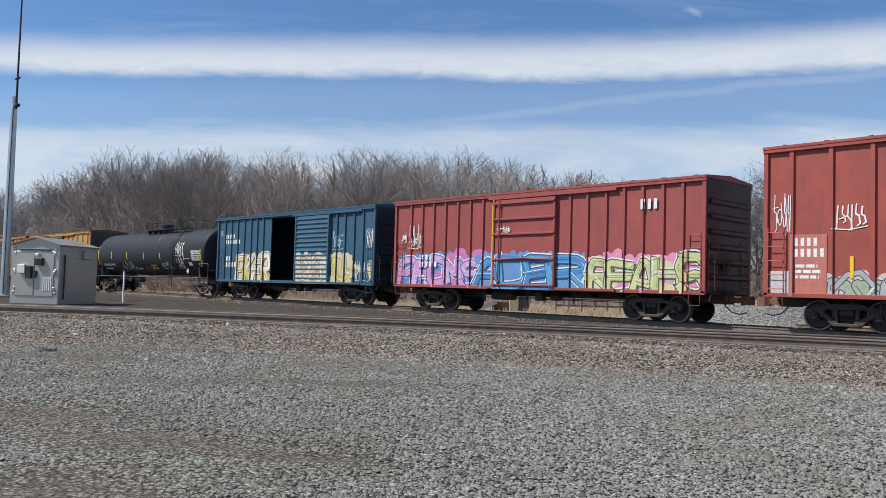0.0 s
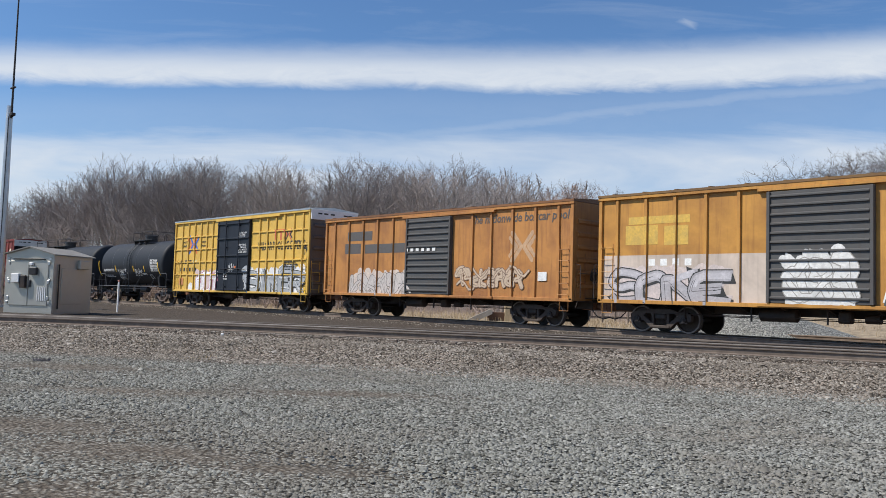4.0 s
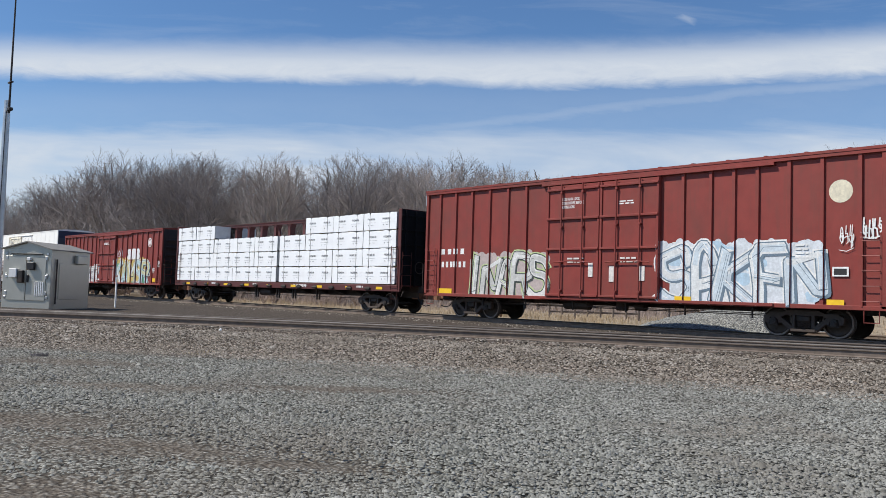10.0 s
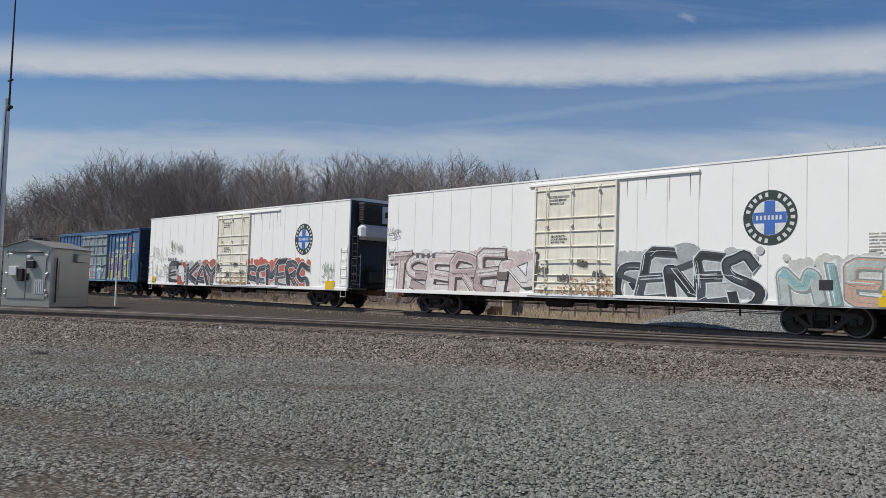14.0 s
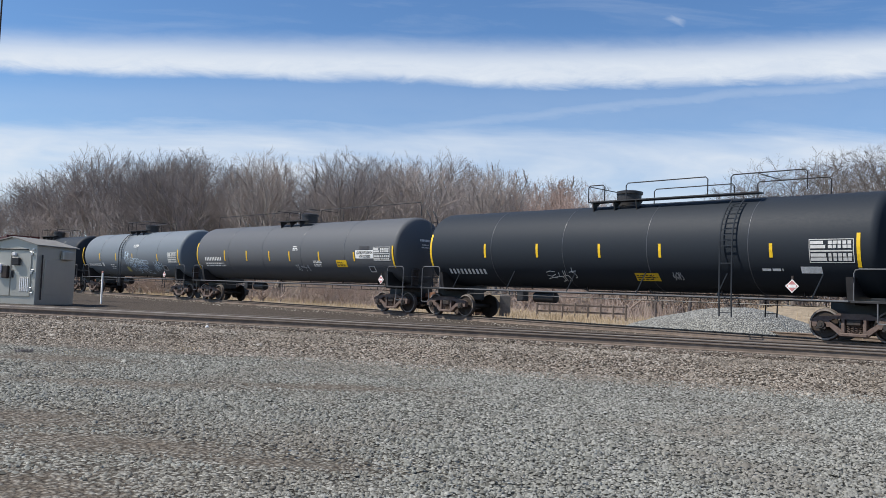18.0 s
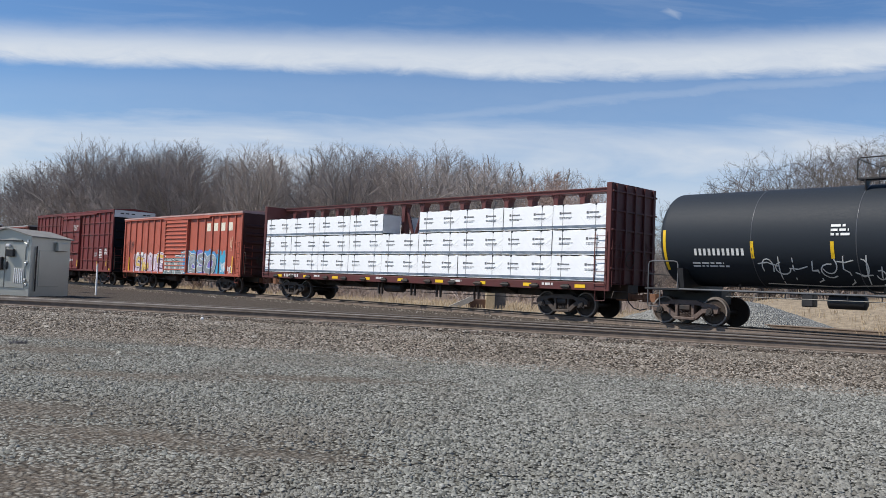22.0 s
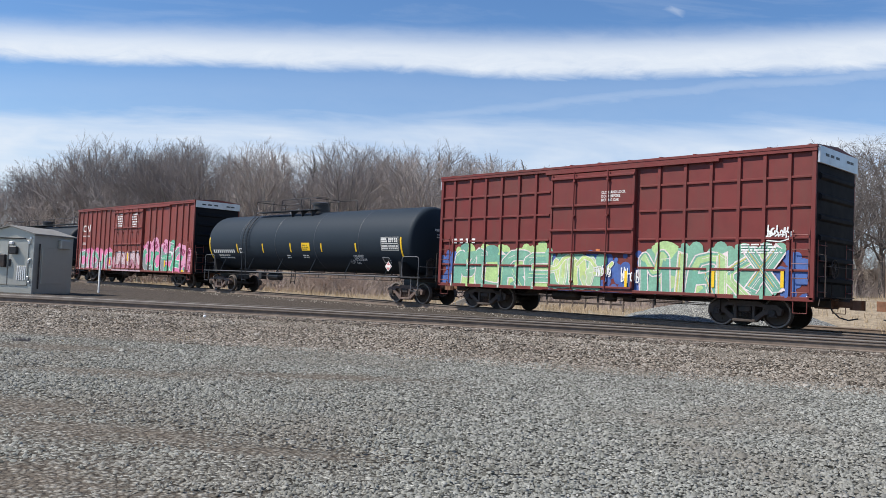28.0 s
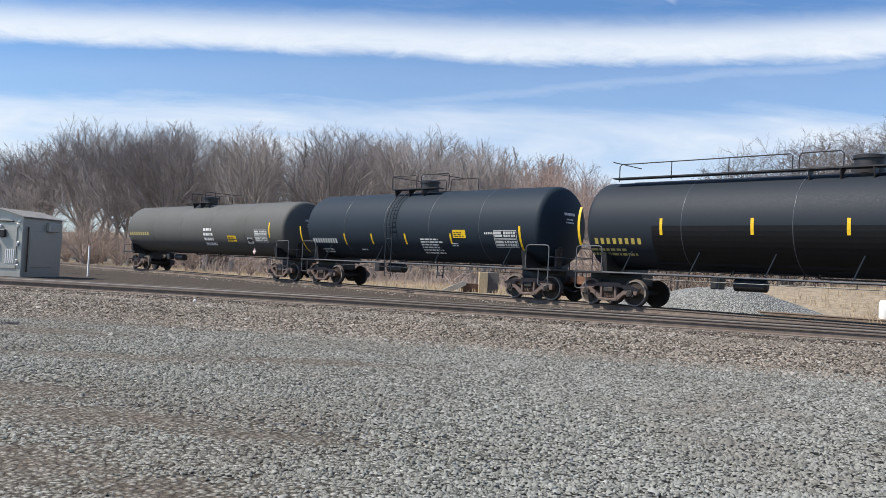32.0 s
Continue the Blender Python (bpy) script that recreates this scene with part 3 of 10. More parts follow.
def stone_material(name, stops):
    m = bpy.data.materials.new(name)
    m.use_nodes = True
    n = Nodes(m.node_tree)
    geo = n.add("ShaderNodeNewGeometry")
    co = n.add("ShaderNodeTexCoord").outputs["Object"]
    col = n.ramp(geo.outputs["Random Per Island"], stops)
    col = n.mix(0.35, col, n.ramp(n.noise(co, 70.0, 4.0), [(0.3, 0.5), (0.7, 1.0)]), "MULTIPLY")
    col = n.mix(n.ramp(n.noise(co, 0.35, 4.0, 0.6, 0.5), [(0.48, 0.0), (0.64, 0.55)]), col, (0.165, 0.142, 0.118))
    shader = n.add("ShaderNodeBsdfPrincipled", {"Base Color": col, "Roughness": 0.85, "Specular IOR Level": 0.08})
    n.tree.links.new(shader.outputs[0], n.add("ShaderNodeOutputMaterial").inputs[0])
    return m


GREY_STONE = stone_material("grey_crushed_stone", [(0.0, (0.092, 0.092, 0.081)), (0.40, (0.225, 0.226, 0.203)), (0.88, (0.296, 0.297, 0.270)), (1.0, (0.390, 0.387, 0.353))])
PALE_STONE = stone_material("pale_crushed_stone", [(0.0, (0.130, 0.130, 0.117)), (0.40, (0.258, 0.259, 0.236)), (0.88, (0.318, 0.318, 0.291)), (1.0, (0.395, 0.392, 0.365))])
BROWN_STONE = stone_material("brown_ballast_stone", [(0.0, (0.052, 0.044, 0.036)), (0.40, (0.200, 0.176, 0.149)), (0.85, (0.312, 0.280, 0.241)), (1.0, (0.430, 0.398, 0.353))])


def strew():
    """Stones are spread by bearing and distance, thickest close to the eye."""
    n = 92000
    bear = radians(136.6) + rng.uniform(radians(-33), radians(33), n)
    dist = 4.6 * (18.5 / 4.6) ** (rng.random(n) ** 0.85)
    x, y = np.cos(bear) * dist, np.sin(bear) * dist
    d = from_main(x, y)
    size = rng.lognormal(math.log(0.0150), 0.32, n) * (1 + 0.035 * (dist - 4.6))
    z = ground_height(x, y) + size * 0.3
    patch = np.array([noise.noise(Vector((a * 0.35, b * 0.35, 4.0))) for a, b in zip(x, y)])
    bare = ((patch > 0.12) & (rng.random(n) < 0.22) & (d < -5)) | (rng.random(n) < bare_soil(x, y) * 1.25)
    a = (d < -4.2) & ~bare
    # cleaner, paler stone lies towards the east of the yard
    clean = rng.random(n) < np.clip((radians(136.6) - bear) / radians(26), 0, 0.85)
    scatter("yard_gravel", np.stack((x, y), 1)[a & ~clean], z[a & ~clean], size[a & ~clean], GREY_STONE, "loose grey crushed stone lying on the yard", "gravel")
    scatter("pale_gravel", np.stack((x, y), 1)[a & clean], z[a & clean], size[a & clean], PALE_STONE, "clean pale crushed stone lying on the yard", "gravel")
    n = 84000
    along = np.nonzero((MAIN[:, 0] > -34) & (MAIN[:, 0] < 0))[0]
    k = along[rng.integers(0, len(along), n)]
    off = np.where(rng.random(n) < 0.93, rng.uniform(-5.6, -1.1, n), rng.uniform(-0.9, 3.5, n))
    x, y = MAIN[k, 0] - MAIN[k, 3] * off + rng.normal(0, 0.25, n), MAIN[k, 1] + MAIN[k, 2] * off + rng.normal(0, 0.25, n)
    off = from_main(x, y)
    size = rng.lognormal(math.log(0.0275), 0.3, n)
    keep = ((np.abs(off) > 0.95) | (rng.random(n) < 0.5)) & (np.abs(np.abs(off) - 0.7525) > 0.13) & (off > -5.6 + 1.9 * rng.random(n) ** 1.3)
    z = ground_height(x, y) + size * 0.25
    scatter("track_ballast", np.stack((x, y), 1)[keep], z[keep], size[keep], BROWN_STONE, "brownish crushed stone ballast along the near track", "gravel")
    n = 16000
    x, y = rng.uniform(-60, 6, n), TRACK_Y + rng.uniform(-4.0, 4.2, n)
    size = rng.lognormal(math.log(0.034), 0.3, n)
    keep = (np.abs(np.abs(y - TRACK_Y) - 0.7525) > 0.13) & (from_main(x, y) > 3.2) & ((y > TRACK_Y + 1.4) | (rng.random(n) < 0.3))
    scatter("far_ballast", np.stack((x, y), 1)[keep], (ground_height(x, y) + size * 0.25)[keep], size[keep], BROWN_STONE, "brownish crushed stone ballast along the far track", "gravel")


strew()


# ---- rolling stock: what all the cars share ----
WHEEL_R = 0.457
WHEEL_RIM = material("worn_wheel_rim", (0.25, 0.215, 0.19), 0.6, 0.3, 0.2, 8.0, (0.12, 0.085, 0.07), 0.5, 1.5, 0.1)
TRUCK_BASE = 0.89


def wheelset_mesh():
    s = Shape()
    for side in (-1, 1):
        o = side * 0.7175
        prof = [(o - side * 0.01, 0.10), (o - side * 0.01, 0.34), (o - side * 0.045, 0.40), (o - side * 0.045, 0.485), (o - side * 0.015, 0.485), (o, 0.457), (o + side * 0.095, 0.450), (o + side * 0.095, 0.40), (o + side * 0.05, 0.36), (o + side * 0.04, 0.14), (o + side * 0.10, 0.11), (o + side * 0.12, 0.10)]
        s.lathe(prof, axis="y", sides=28)
        for k in range(3):
            a = 2 * math.pi * k / 3
            s.box(-0.03 + 0.25 * math.cos(a), 0.03 + 0.25 * math.cos(a), o + side * 0.035, o + side * 0.062, -0.03 + 0.25 * math.sin(a), 0.03 + 0.25 * math.sin(a))
    s.lathe([(-1.05, 0.07), (-0.72, 0.085), (0.72, 0.085), (1.05, 0.07)], axis="y", sides=12)
    me = tidy(s.mesh("wheelset", WHEEL_STEEL, 40))
    me.materials.append(TREAD)
    me.materials.append(WHEEL_RIM)
    for p in me.polygons:
        c = p.center
        if 0.44 < math.hypot(c.x, c.z) < 0.47 and abs(c.y) > 0.71:
            p.material_index = 1
        elif 0.40 < math.hypot(c.x, c.z) < 0.46 and abs(c.y) > 0.78:
            p.material_index = 2
    return me


def side_frame_mesh(mat):
    """A cast side frame: top chord, two diagonals, bottom chord, and pedestals over the bearings."""
    s = Shape()
    y0, y1 = -0.09, 0.09
    # built of bars, so that the windows between them stay open
    s.prism([(-0.62, 0.72), (-0.42, 0.80), (0.42, 0.80), (0.62, 0.72), (0.60, 0.64), (-0.60, 0.64)], y0, y1)
    for k in (-1, 1):
        s.prism([(k * 0.58, 0.72), (k * 1.0, 0.70), (k * 1.17, 0.60), (k * 1.14, 0.40), (k * 1.03, 0.40), (k * 1.0, 0.55), (k * 0.78, 0.56), (k * 0.58, 0.60)], y0, y1)
        s.prism([(k * 0.86, 0.58), (k * 0.70, 0.60), (k * 0.26, 0.27), (k * 0.36, 0.16)], y0, y1)
        s.box(k * 0.24, k * 0.34, y0, y1, 0.24, 0.66, 0.015)
        s.prism([(k * 0.78, 0.56), (k * 0.70, 0.56), (k * 0.66, 0.40), (k * 0.74, 0.40)], y0, y1)
    s.box(-0.37, 0.37, y0 - 0.03, y1 + 0.03, 0.15, 0.25, 0.02)
    return tidy(s.mesh("side_frame", mat))


def spring_mesh(mat):
    s = Shape()
    for x in (-0.155, -0.05, 0.055, 0.16):
        pts = [(x + 0.042 * math.cos(a), 0.042 * math.sin(a), 0.25 + 0.21 * a / (2 * math.pi * 4)) for a in np.linspace(0, 2 * math.pi * 4, 29)]
        s.tube(pts, 0.014, 4)
    return tidy(s.mesh("spring", mat))


def bolster_mesh():
    s = Shape().box(-0.2, 0.2, -1.1, 1.1, 0.46, 0.64, 0.03)
    s.box(-0.24, 0.24, -0.3, 0.3, 0.6, 0.76, 0.02)
    s.lathe([(0.74, 0.2), (0.86, 0.2)], axis="z", sides=16)
    for k in (-1, 1):
        s.box(k * 0.36, k * 0.44, -0.85, 0.85, 0.36, 0.46, 0.01)
        for y in (-0.76, 0.76):
            s.box(k * 0.35, k * 0.43, y - 0.06, y + 0.06, 0.30, 0.56, 0.02)
    return tidy(s.mesh("truck", STEEL_DARK))


def bearing_mesh():
    s = Shape().lathe([(-0.09, 0.11), (0.06, 0.115), (0.085, 0.10), (0.085, 0.055), (0.105, 0.05), (0.105, 0.01)], axis="y", sides=14)
    s.box(-0.14, 0.14, -0.09, 0.06, 0.06, 0.13, 0.01)
    return tidy(s.mesh("bearing", STEEL_DARK, 40))


TRUCK = {"wheelset": wheelset_mesh(), "side_frame": {m: side_frame_mesh(m) for m in (STEEL_CAST, STEEL_WORN)}, "spring": {m: spring_mesh(m) for m in (STEEL_CAST, STEEL_WORN)}, "truck": bolster_mesh(), "bearing": bearing_mesh()}
WHEELSETS = {-1: [], 1: []}


def add_truck(car, x, steel=STEEL_CAST):
    tr = part("truck", TRUCK["truck"], None, car, "cast steel two-axle truck", at=pose(x, 0, 0))
    for k in (-1, 1):
        WHEELSETS[k].append(part("wheelset", TRUCK["wheelset"], None, tr, "steel wheels on an axle, treads worn bright", at=pose(k * TRUCK_BASE, 0, WHEEL_R)))
    for side in (-1, 1):
        turn = 0 if side < 0 else 180
        part("side_frame", TRUCK["side_frame"][steel], None, tr, at=pose(0, side * 1.0, 0, 0, 0, turn))
        part("spring", TRUCK["spring"][steel], None, tr, at=pose(0, side * 1.0, 0, 0, 0, turn))
        for k in (-1, 1):
            part("bearing", TRUCK["bearing"], None, tr, at=pose(k * TRUCK_BASE, side * 1.06, WHEEL_R, 180 if side < 0 else 0))


def coupler_mesh():
    s = Shape().box(0.0, 0.55, -0.08, 0.08, 0.72, 0.90, 0.02)
    s.prism([(0.5, -0.10), (0.62, -0.17), (0.84, -0.15), (0.88, -0.05), (0.74, -0.02), (0.72, 0.08), (0.86, 0.12), (0.84, 0.2), (0.60, 0.19), (0.5, 0.10)], 0.66, 0.95, "xy")
    s.box(-0.45, 0.06, -0.32, 0.32, 0.66, 0.98, 0.03)
    return tidy(s.mesh("coupler", RUST))


def hose_mesh():
    return tidy(Shape().tube([(0, -0.3, 0.75), (0.1, -0.32, 0.6), (0.3, -0.32, 0.42), (0.55, -0.3, 0.36), (0.8, -0.28, 0.42)], 0.022, 6).mesh("air_hose", BLACK, True))


def lever_mesh():
    return tidy(Shape().tube([(0.12, -1.45, 0.75), (0.12, -1.35, 0.98), (0.14, -0.6, 0.98), (0.2, -0.2, 0.93), (0.4, -0.05, 0.97)], 0.013, 5).mesh("uncoupling_lever", STEEL_CAST))


FITTINGS = {"coupler": coupler_mesh(), "air_hose": hose_mesh(), "uncoupling_lever": lever_mesh()}


def add_draft_gear(car, half):
    for side in (-1, 1):
        turn = 0 if side > 0 else 180
        for name in FITTINGS:
            part(name, FITTINGS[name], None, car, at=pose(side * half, 0, 0, 0, 0, turn))


# ---- paint, marks and spray-can pictures on the sides ----
def clip_strip(poly, lo, hi, axis=0):
    """Cuts a flat outline to lo..hi along one axis."""
    for bound, sign in ((lo, 1), (hi, -1)):
        out = []
        for k in range(len(poly)):
            a, b = poly[k - 1], poly[k]
            ia, ib = (a[axis] - bound) * sign >= 0, (b[axis] - bound) * sign >= 0
            if ia != ib:
                u = (bound - a[axis]) / (b[axis] - a[axis])
                out.append(tuple(p + (q - p) * u for p, q in zip(a, b)))
            if ib:
                out.append(b)
        poly = out
        if len(poly) < 3:
            return []
    return poly


SPRAYS = {}


def spray(colour):
    if colour not in SPRAYS:
        SPRAYS[colour] = material("spray_paint", colour, 0.6, 0.0, 0.16, 14.0, tuple(0.55 * c + 0.05 for c in colour), 0.6, 2.6, 0.03, streaks=0.25)
    return SPRAYS[colour]


class Side:
    """The near side of a car, as strips (x0, x1, y) at their own depths, on which flat outlines are laid."""

    def __init__(self, car, strips, z0=0.0, z1=9.0, shell=None):
        self.car, self.strips, self.layer, self.sets, self.shell = car, strips, 0, 0, shell
        self.z0, self.z1 = z0, z1

    def lay(self, sets, name, label=""):
        """sets: [(colour, [outlines])], from the back layer to the front one; each colour becomes a part."""
        for colour, outlines in sets:
            s = Shape()
            self.sets += 1
            for poly in outlines:
                self.layer += 1
                up = 0.003 + (0.00001 if self.shell else 0.00002) * self.layer + (0.0005 if self.shell else 0.0002) * self.sets + 0.004 * (name in ("reflector", "notice_plate", "notice_print", "lettering"))
                if self.shell:
                    self.wrap(s, poly, up)
                    continue
                poly = clip_strip(poly, self.z0, self.z1, 1)
                for x0, x1, y in self.strips:
                    cut = clip_strip(poly, x0, x1) if poly else []
                    if cut:
                        i = len(s.v)
                        s.v += [(x, y - up, z) for x, z in cut]
                        s.f.append(tuple(range(i, i + len(cut))))
            if s.f:
                mat = colour if isinstance(colour, bpy.types.Material) else spray(colour)
                ob = new(name, s.mesh(name, mat))
                ob.parent = self.car
                tagged(ob, label, kind="stuff" if len(outlines) > 1 else "")
                if name == "notice_plate":
                    poly = outlines[0]
                    a, b = min(p[0] for p in poly), max(p[0] for p in poly)
                    c, d = min(p[1] for p in poly), max(p[1] for p in poly)
                    if b - a > 0.3 and d - c > 0.12:
                        self.lay([(BLACK, lines(a + 0.05, d - (d - c) * 0.36, b - a - 0.08, 3, (d - c) * 0.25, (d - c) * 0.10, len(s.v)))], "notice_print")

    def wrap(self, s, poly, up):
        """Lays an outline round a tank, in horizontal slices."""
        zc, r = self.shell
        zs = [p[1] for p in poly]
        steps = max(1, int((max(zs) - min(zs)) / 0.16))
        edges = np.linspace(min(zs), max(zs), steps + 1)
        for a, b in zip(edges[:-1], edges[1:]):
            cut = clip_strip(poly, a, b, 1)
            if cut:
                i = len(s.v)
                for x, z in cut:
                    h = max(-0.995, min(0.995, (z - zc) / r))
                    s.v.append((x, -(r + up) * math.sqrt(1 - h * h), zc + (r + up) * h))
                s.f.append(tuple(range(i, i + len(cut))))


def bar(x, z, w, h, lean=0.0):
    return [(x, z), (x + w, z), (x + w + lean, z + h), (x + lean, z + h)]


def bars(x, z, w, h, count, fill=0.54):
    """A word or number of a given count of signs, as upright bars."""
    step = w / count
    out = []
    for k in range(count):
        out.append(bar(x + k * step, z, step * fill, h))
    return out


def lines(x, z, w, rows, pitch, h, seed=0):
    """Small print: a few rows of broken bars."""
    r = random.Random(seed)
    out = []
    for k in range(rows):
        a = x
        end = x + w * r.uniform(0.7, 1.0)
        while a < end:
            b = min(end, a + r.uniform(0.12, 0.35))
            out.append(bar(a, z - k * pitch, max(0.03, b - a - 0.05), h))
            a = b
    return out


def stroke(points, width):
    """A thick line through points, as quads and round joints."""
    out = []
    for (x0, z0), (x1, z1) in zip(points[:-1], points[1:]):
        l = math.hypot(x1 - x0, z1 - z0) or 1e-6
        nx, nz = -(z1 - z0) / l * width / 2, (x1 - x0) / l * width / 2
        out.append([(x0 + nx, z0 + nz), (x0 - nx, z0 - nz), (x1 - nx, z1 - nz), (x1 + nx, z1 + nz)])
    for x, z in points:
        out.append([(x + width / 2 * math.cos(a), z + width / 2 * math.sin(a)) for a in np.linspace(0, 2 * math.pi, 9)[:-1]])
    return out


# hand-drawn capitals on a grid five wide and seven high: strokes parted by bars, each a row of column-and-height pairs
LETTERS = {
    "A": "00 15 26 35 40|12 32", "B": "00 06 26 35 24 03|23 42 41 30 00", "C": "45 36 16 05 01 10 30 41", "D": "00 06 26 44 42 20 00", "E": "46 06 03 00 40|03 33",
    "F": "46 06 00|03 33", "G": "45 36 16 05 01 10 30 41 43 23", "H": "00 06|40 46|03 43", "I": "20 26", "J": "46 41 30 10 01", "K": "00 06|46 03 40", "L": "06 00 40",
    "M": "00 06 22 46 40", "N": "00 06 40 46", "O": "10 01 05 16 36 45 41 30 10", "P": "00 06 36 45 44 33 03", "R": "00 06 36 45 44 33 03|23 40",
    "S": "45 36 16 05 04 13 33 42 41 30 10 01", "T": "06 46|26 20", "U": "06 01 10 30 41 46", "V": "06 20 46", "W": "06 10 24 30 46", "X": "00 46|06 40", "Y": "06 23 46|23 20",
    "Z": "06 46 00 40", "x": "11 34|14 31", "*": "12 34|14 32|21 25",
}


def letter(sign):
    """The strokes of one capital, each as points between 0 and 1."""
    return [[(int(p[0]) / 4, int(p[1]) / 6) for p in s.split()] for s in LETTERS[sign].split("|")]


def rounded(points, r, sway):
    """A stroke with its corners cut once and its points shifted a little, as a swift arm draws it."""
    pts = [(x + r.uniform(-sway, sway), z + r.uniform(-sway, sway)) for x, z in points]
    out = [pts[0]]
    for k in range(1, len(pts) - 1):
        (ax, az), (bx, bz), (cx, cz) = pts[k - 1], pts[k], pts[k + 1]
        out += [(bx + (ax - bx) * 0.22, bz + (az - bz) * 0.22), (bx + (cx - bx) * 0.22, bz + (cz - bz) * 0.22)]
    return out + [pts[-1]]


def slab(points, width, r):
    """A thick line with angular joints and slanted, pointed ends."""
    out = []
    last = len(points) - 2
    for k, ((x0, z0), (x1, z1)) in enumerate(zip(points[:-1], points[1:])):
        l = math.hypot(x1 - x0, z1 - z0) or 1e-6
        ux, uz = (x1 - x0) / l, (z1 - z0) / l
        nx, nz = -uz * width / 2, ux * width / 2
        quad = [(x0 + nx, z0 + nz), (x0 - nx, z0 - nz), (x1 - nx, z1 - nz), (x1 + nx, z1 + nz)]
        if k == 0:
            e = width * r.uniform(0.1, 0.5)
            quad[:2] = [(x0 + nx - ux * e, z0 + nz - uz * e), (x0 - nx - ux * (0.5 * width - e), z0 - nz - uz * (0.5 * width - e))]
        if k == last:
            e = width * r.uniform(0.0, 0.6)
            quad[2:] = [(x1 - nx + ux * e, z1 - nz + uz * e), (x1 + nx + ux * (0.6 * width - e), z1 + nz + uz * (0.6 * width - e))]
        out.append(quad)
    for x, z in points[1:-1]:
        spin = r.uniform(0, 1)
        out.append([(x + width * 0.52 * math.cos(spin + v), z + width * 0.52 * math.sin(spin + v)) for v in np.linspace(0, 2 * math.pi, 8)[:-1]])
    return out


def fat_letters(side, text, x0, x1, z0, z1, r, fill, edge, shine, fat, rim=None):
    """Tightly overlapping capitals: a pale rim round all, a thrown block and an outline, two tones inside, cuts and glints."""
    n, tall = len(text), z1 - z0
    step = (x1 - x0) / n
    fat_w = min(step * 0.33, tall * 0.25) * (0.66 + 0.40 * fat)
    made = []
    for k, sign in enumerate(text):
        w = step * r.uniform(1.15, 1.38)
        cx, lean, lift = x0 + step * (k + 0.5), r.uniform(-0.2, 0.24), r.uniform(-0.07, 0.06) * tall
        low, high = z0 + fat_w * 0.55 + lift, z1 - fat_w * 0.5 + lift - r.uniform(0.0, 0.12) * tall
        kink = r.uniform(-0.1, 0.1)
        limbs = []
        for s in letter(sign):
            s = rounded(s, r, 0.09)
            limbs.append([(cx + (u - 0.5 + kink * math.sin(v * 5 + k)) * max(0.08, w - fat_w) + lean * (v - 0.5) * tall * 0.5, low + v * (high - low)) for u, v in s])
        made.append((limbs, [fat_w * r.uniform(0.8, 1.2) for _ in limbs], low, high))
    pale = sum(edge) > sum(fill[0])
    line_w = 0.085 if pale else 0.075
    if rim and not pale:
        side.lay([(rim, [p for limbs, thick, _, _ in made for l, q in zip(limbs, thick) for p in slab(l, q + 0.17, r)])], "sprayed_rim")
    for k, (limbs, thick, low, high) in enumerate(made):
        drop = fat_w * 0.24
        block = [] if pale else [p for l, q in zip(limbs, thick) for p in slab([(x + drop, z - drop * 0.8) for x, z in l], q + 0.03, r)]
        side.lay([(edge, block + [p for l, q in zip(limbs, thick) for p in slab(l, q + line_w, r)])], "sprayed_edge")
        a, b = fill[k % len(fill)], fill[(k + 1) % len(fill)]
        if a == b:
            b = tuple(min(0.9, c * 1.22 + 0.03) for c in a)
        side.lay([(a, [p for l, q in zip(limbs, thick) for p in slab(l, q, r)])], "sprayed_shape")
        upper = [[p for p in l if p[1] > (low + high) / 2 - 0.05] for l in limbs]
        side.lay([(b, [p for l, q in zip(upper, thick) if len(l) > 1 for p in slab(l, q * 0.62, r)])], "sprayed_shade")
        cuts = []
        for l, q in zip(limbs, thick):
            for o in r.sample((-0.34, -0.12, 0.14, 0.36), 2):
                i = r.randrange(0, max(1, len(l) - 2))
                cuts += stroke([(x + o * q, z + o * q * 0.4) for x, z in l[i:i + 3]], 0.016)
            x, z = r.choice(l)
            cuts += stroke([(x - q * 0.5, z + r.uniform(-0.1, 0.1)), (x + q * 0.5, z + r.uniform(-0.1, 0.1))], 0.02)
        side.lay([(edge, cuts)], "sprayed_line")
        if shine:
            glints = []
            for l, q in zip(limbs, thick):
                i = r.randrange(0, max(1, len(l) - 1))
                glints += stroke([(x - q * 0.3, z + q * 0.22) for x, z in l[i:i + 2]], 0.028)
            side.lay([(shine, glints)], "sprayed_shine")


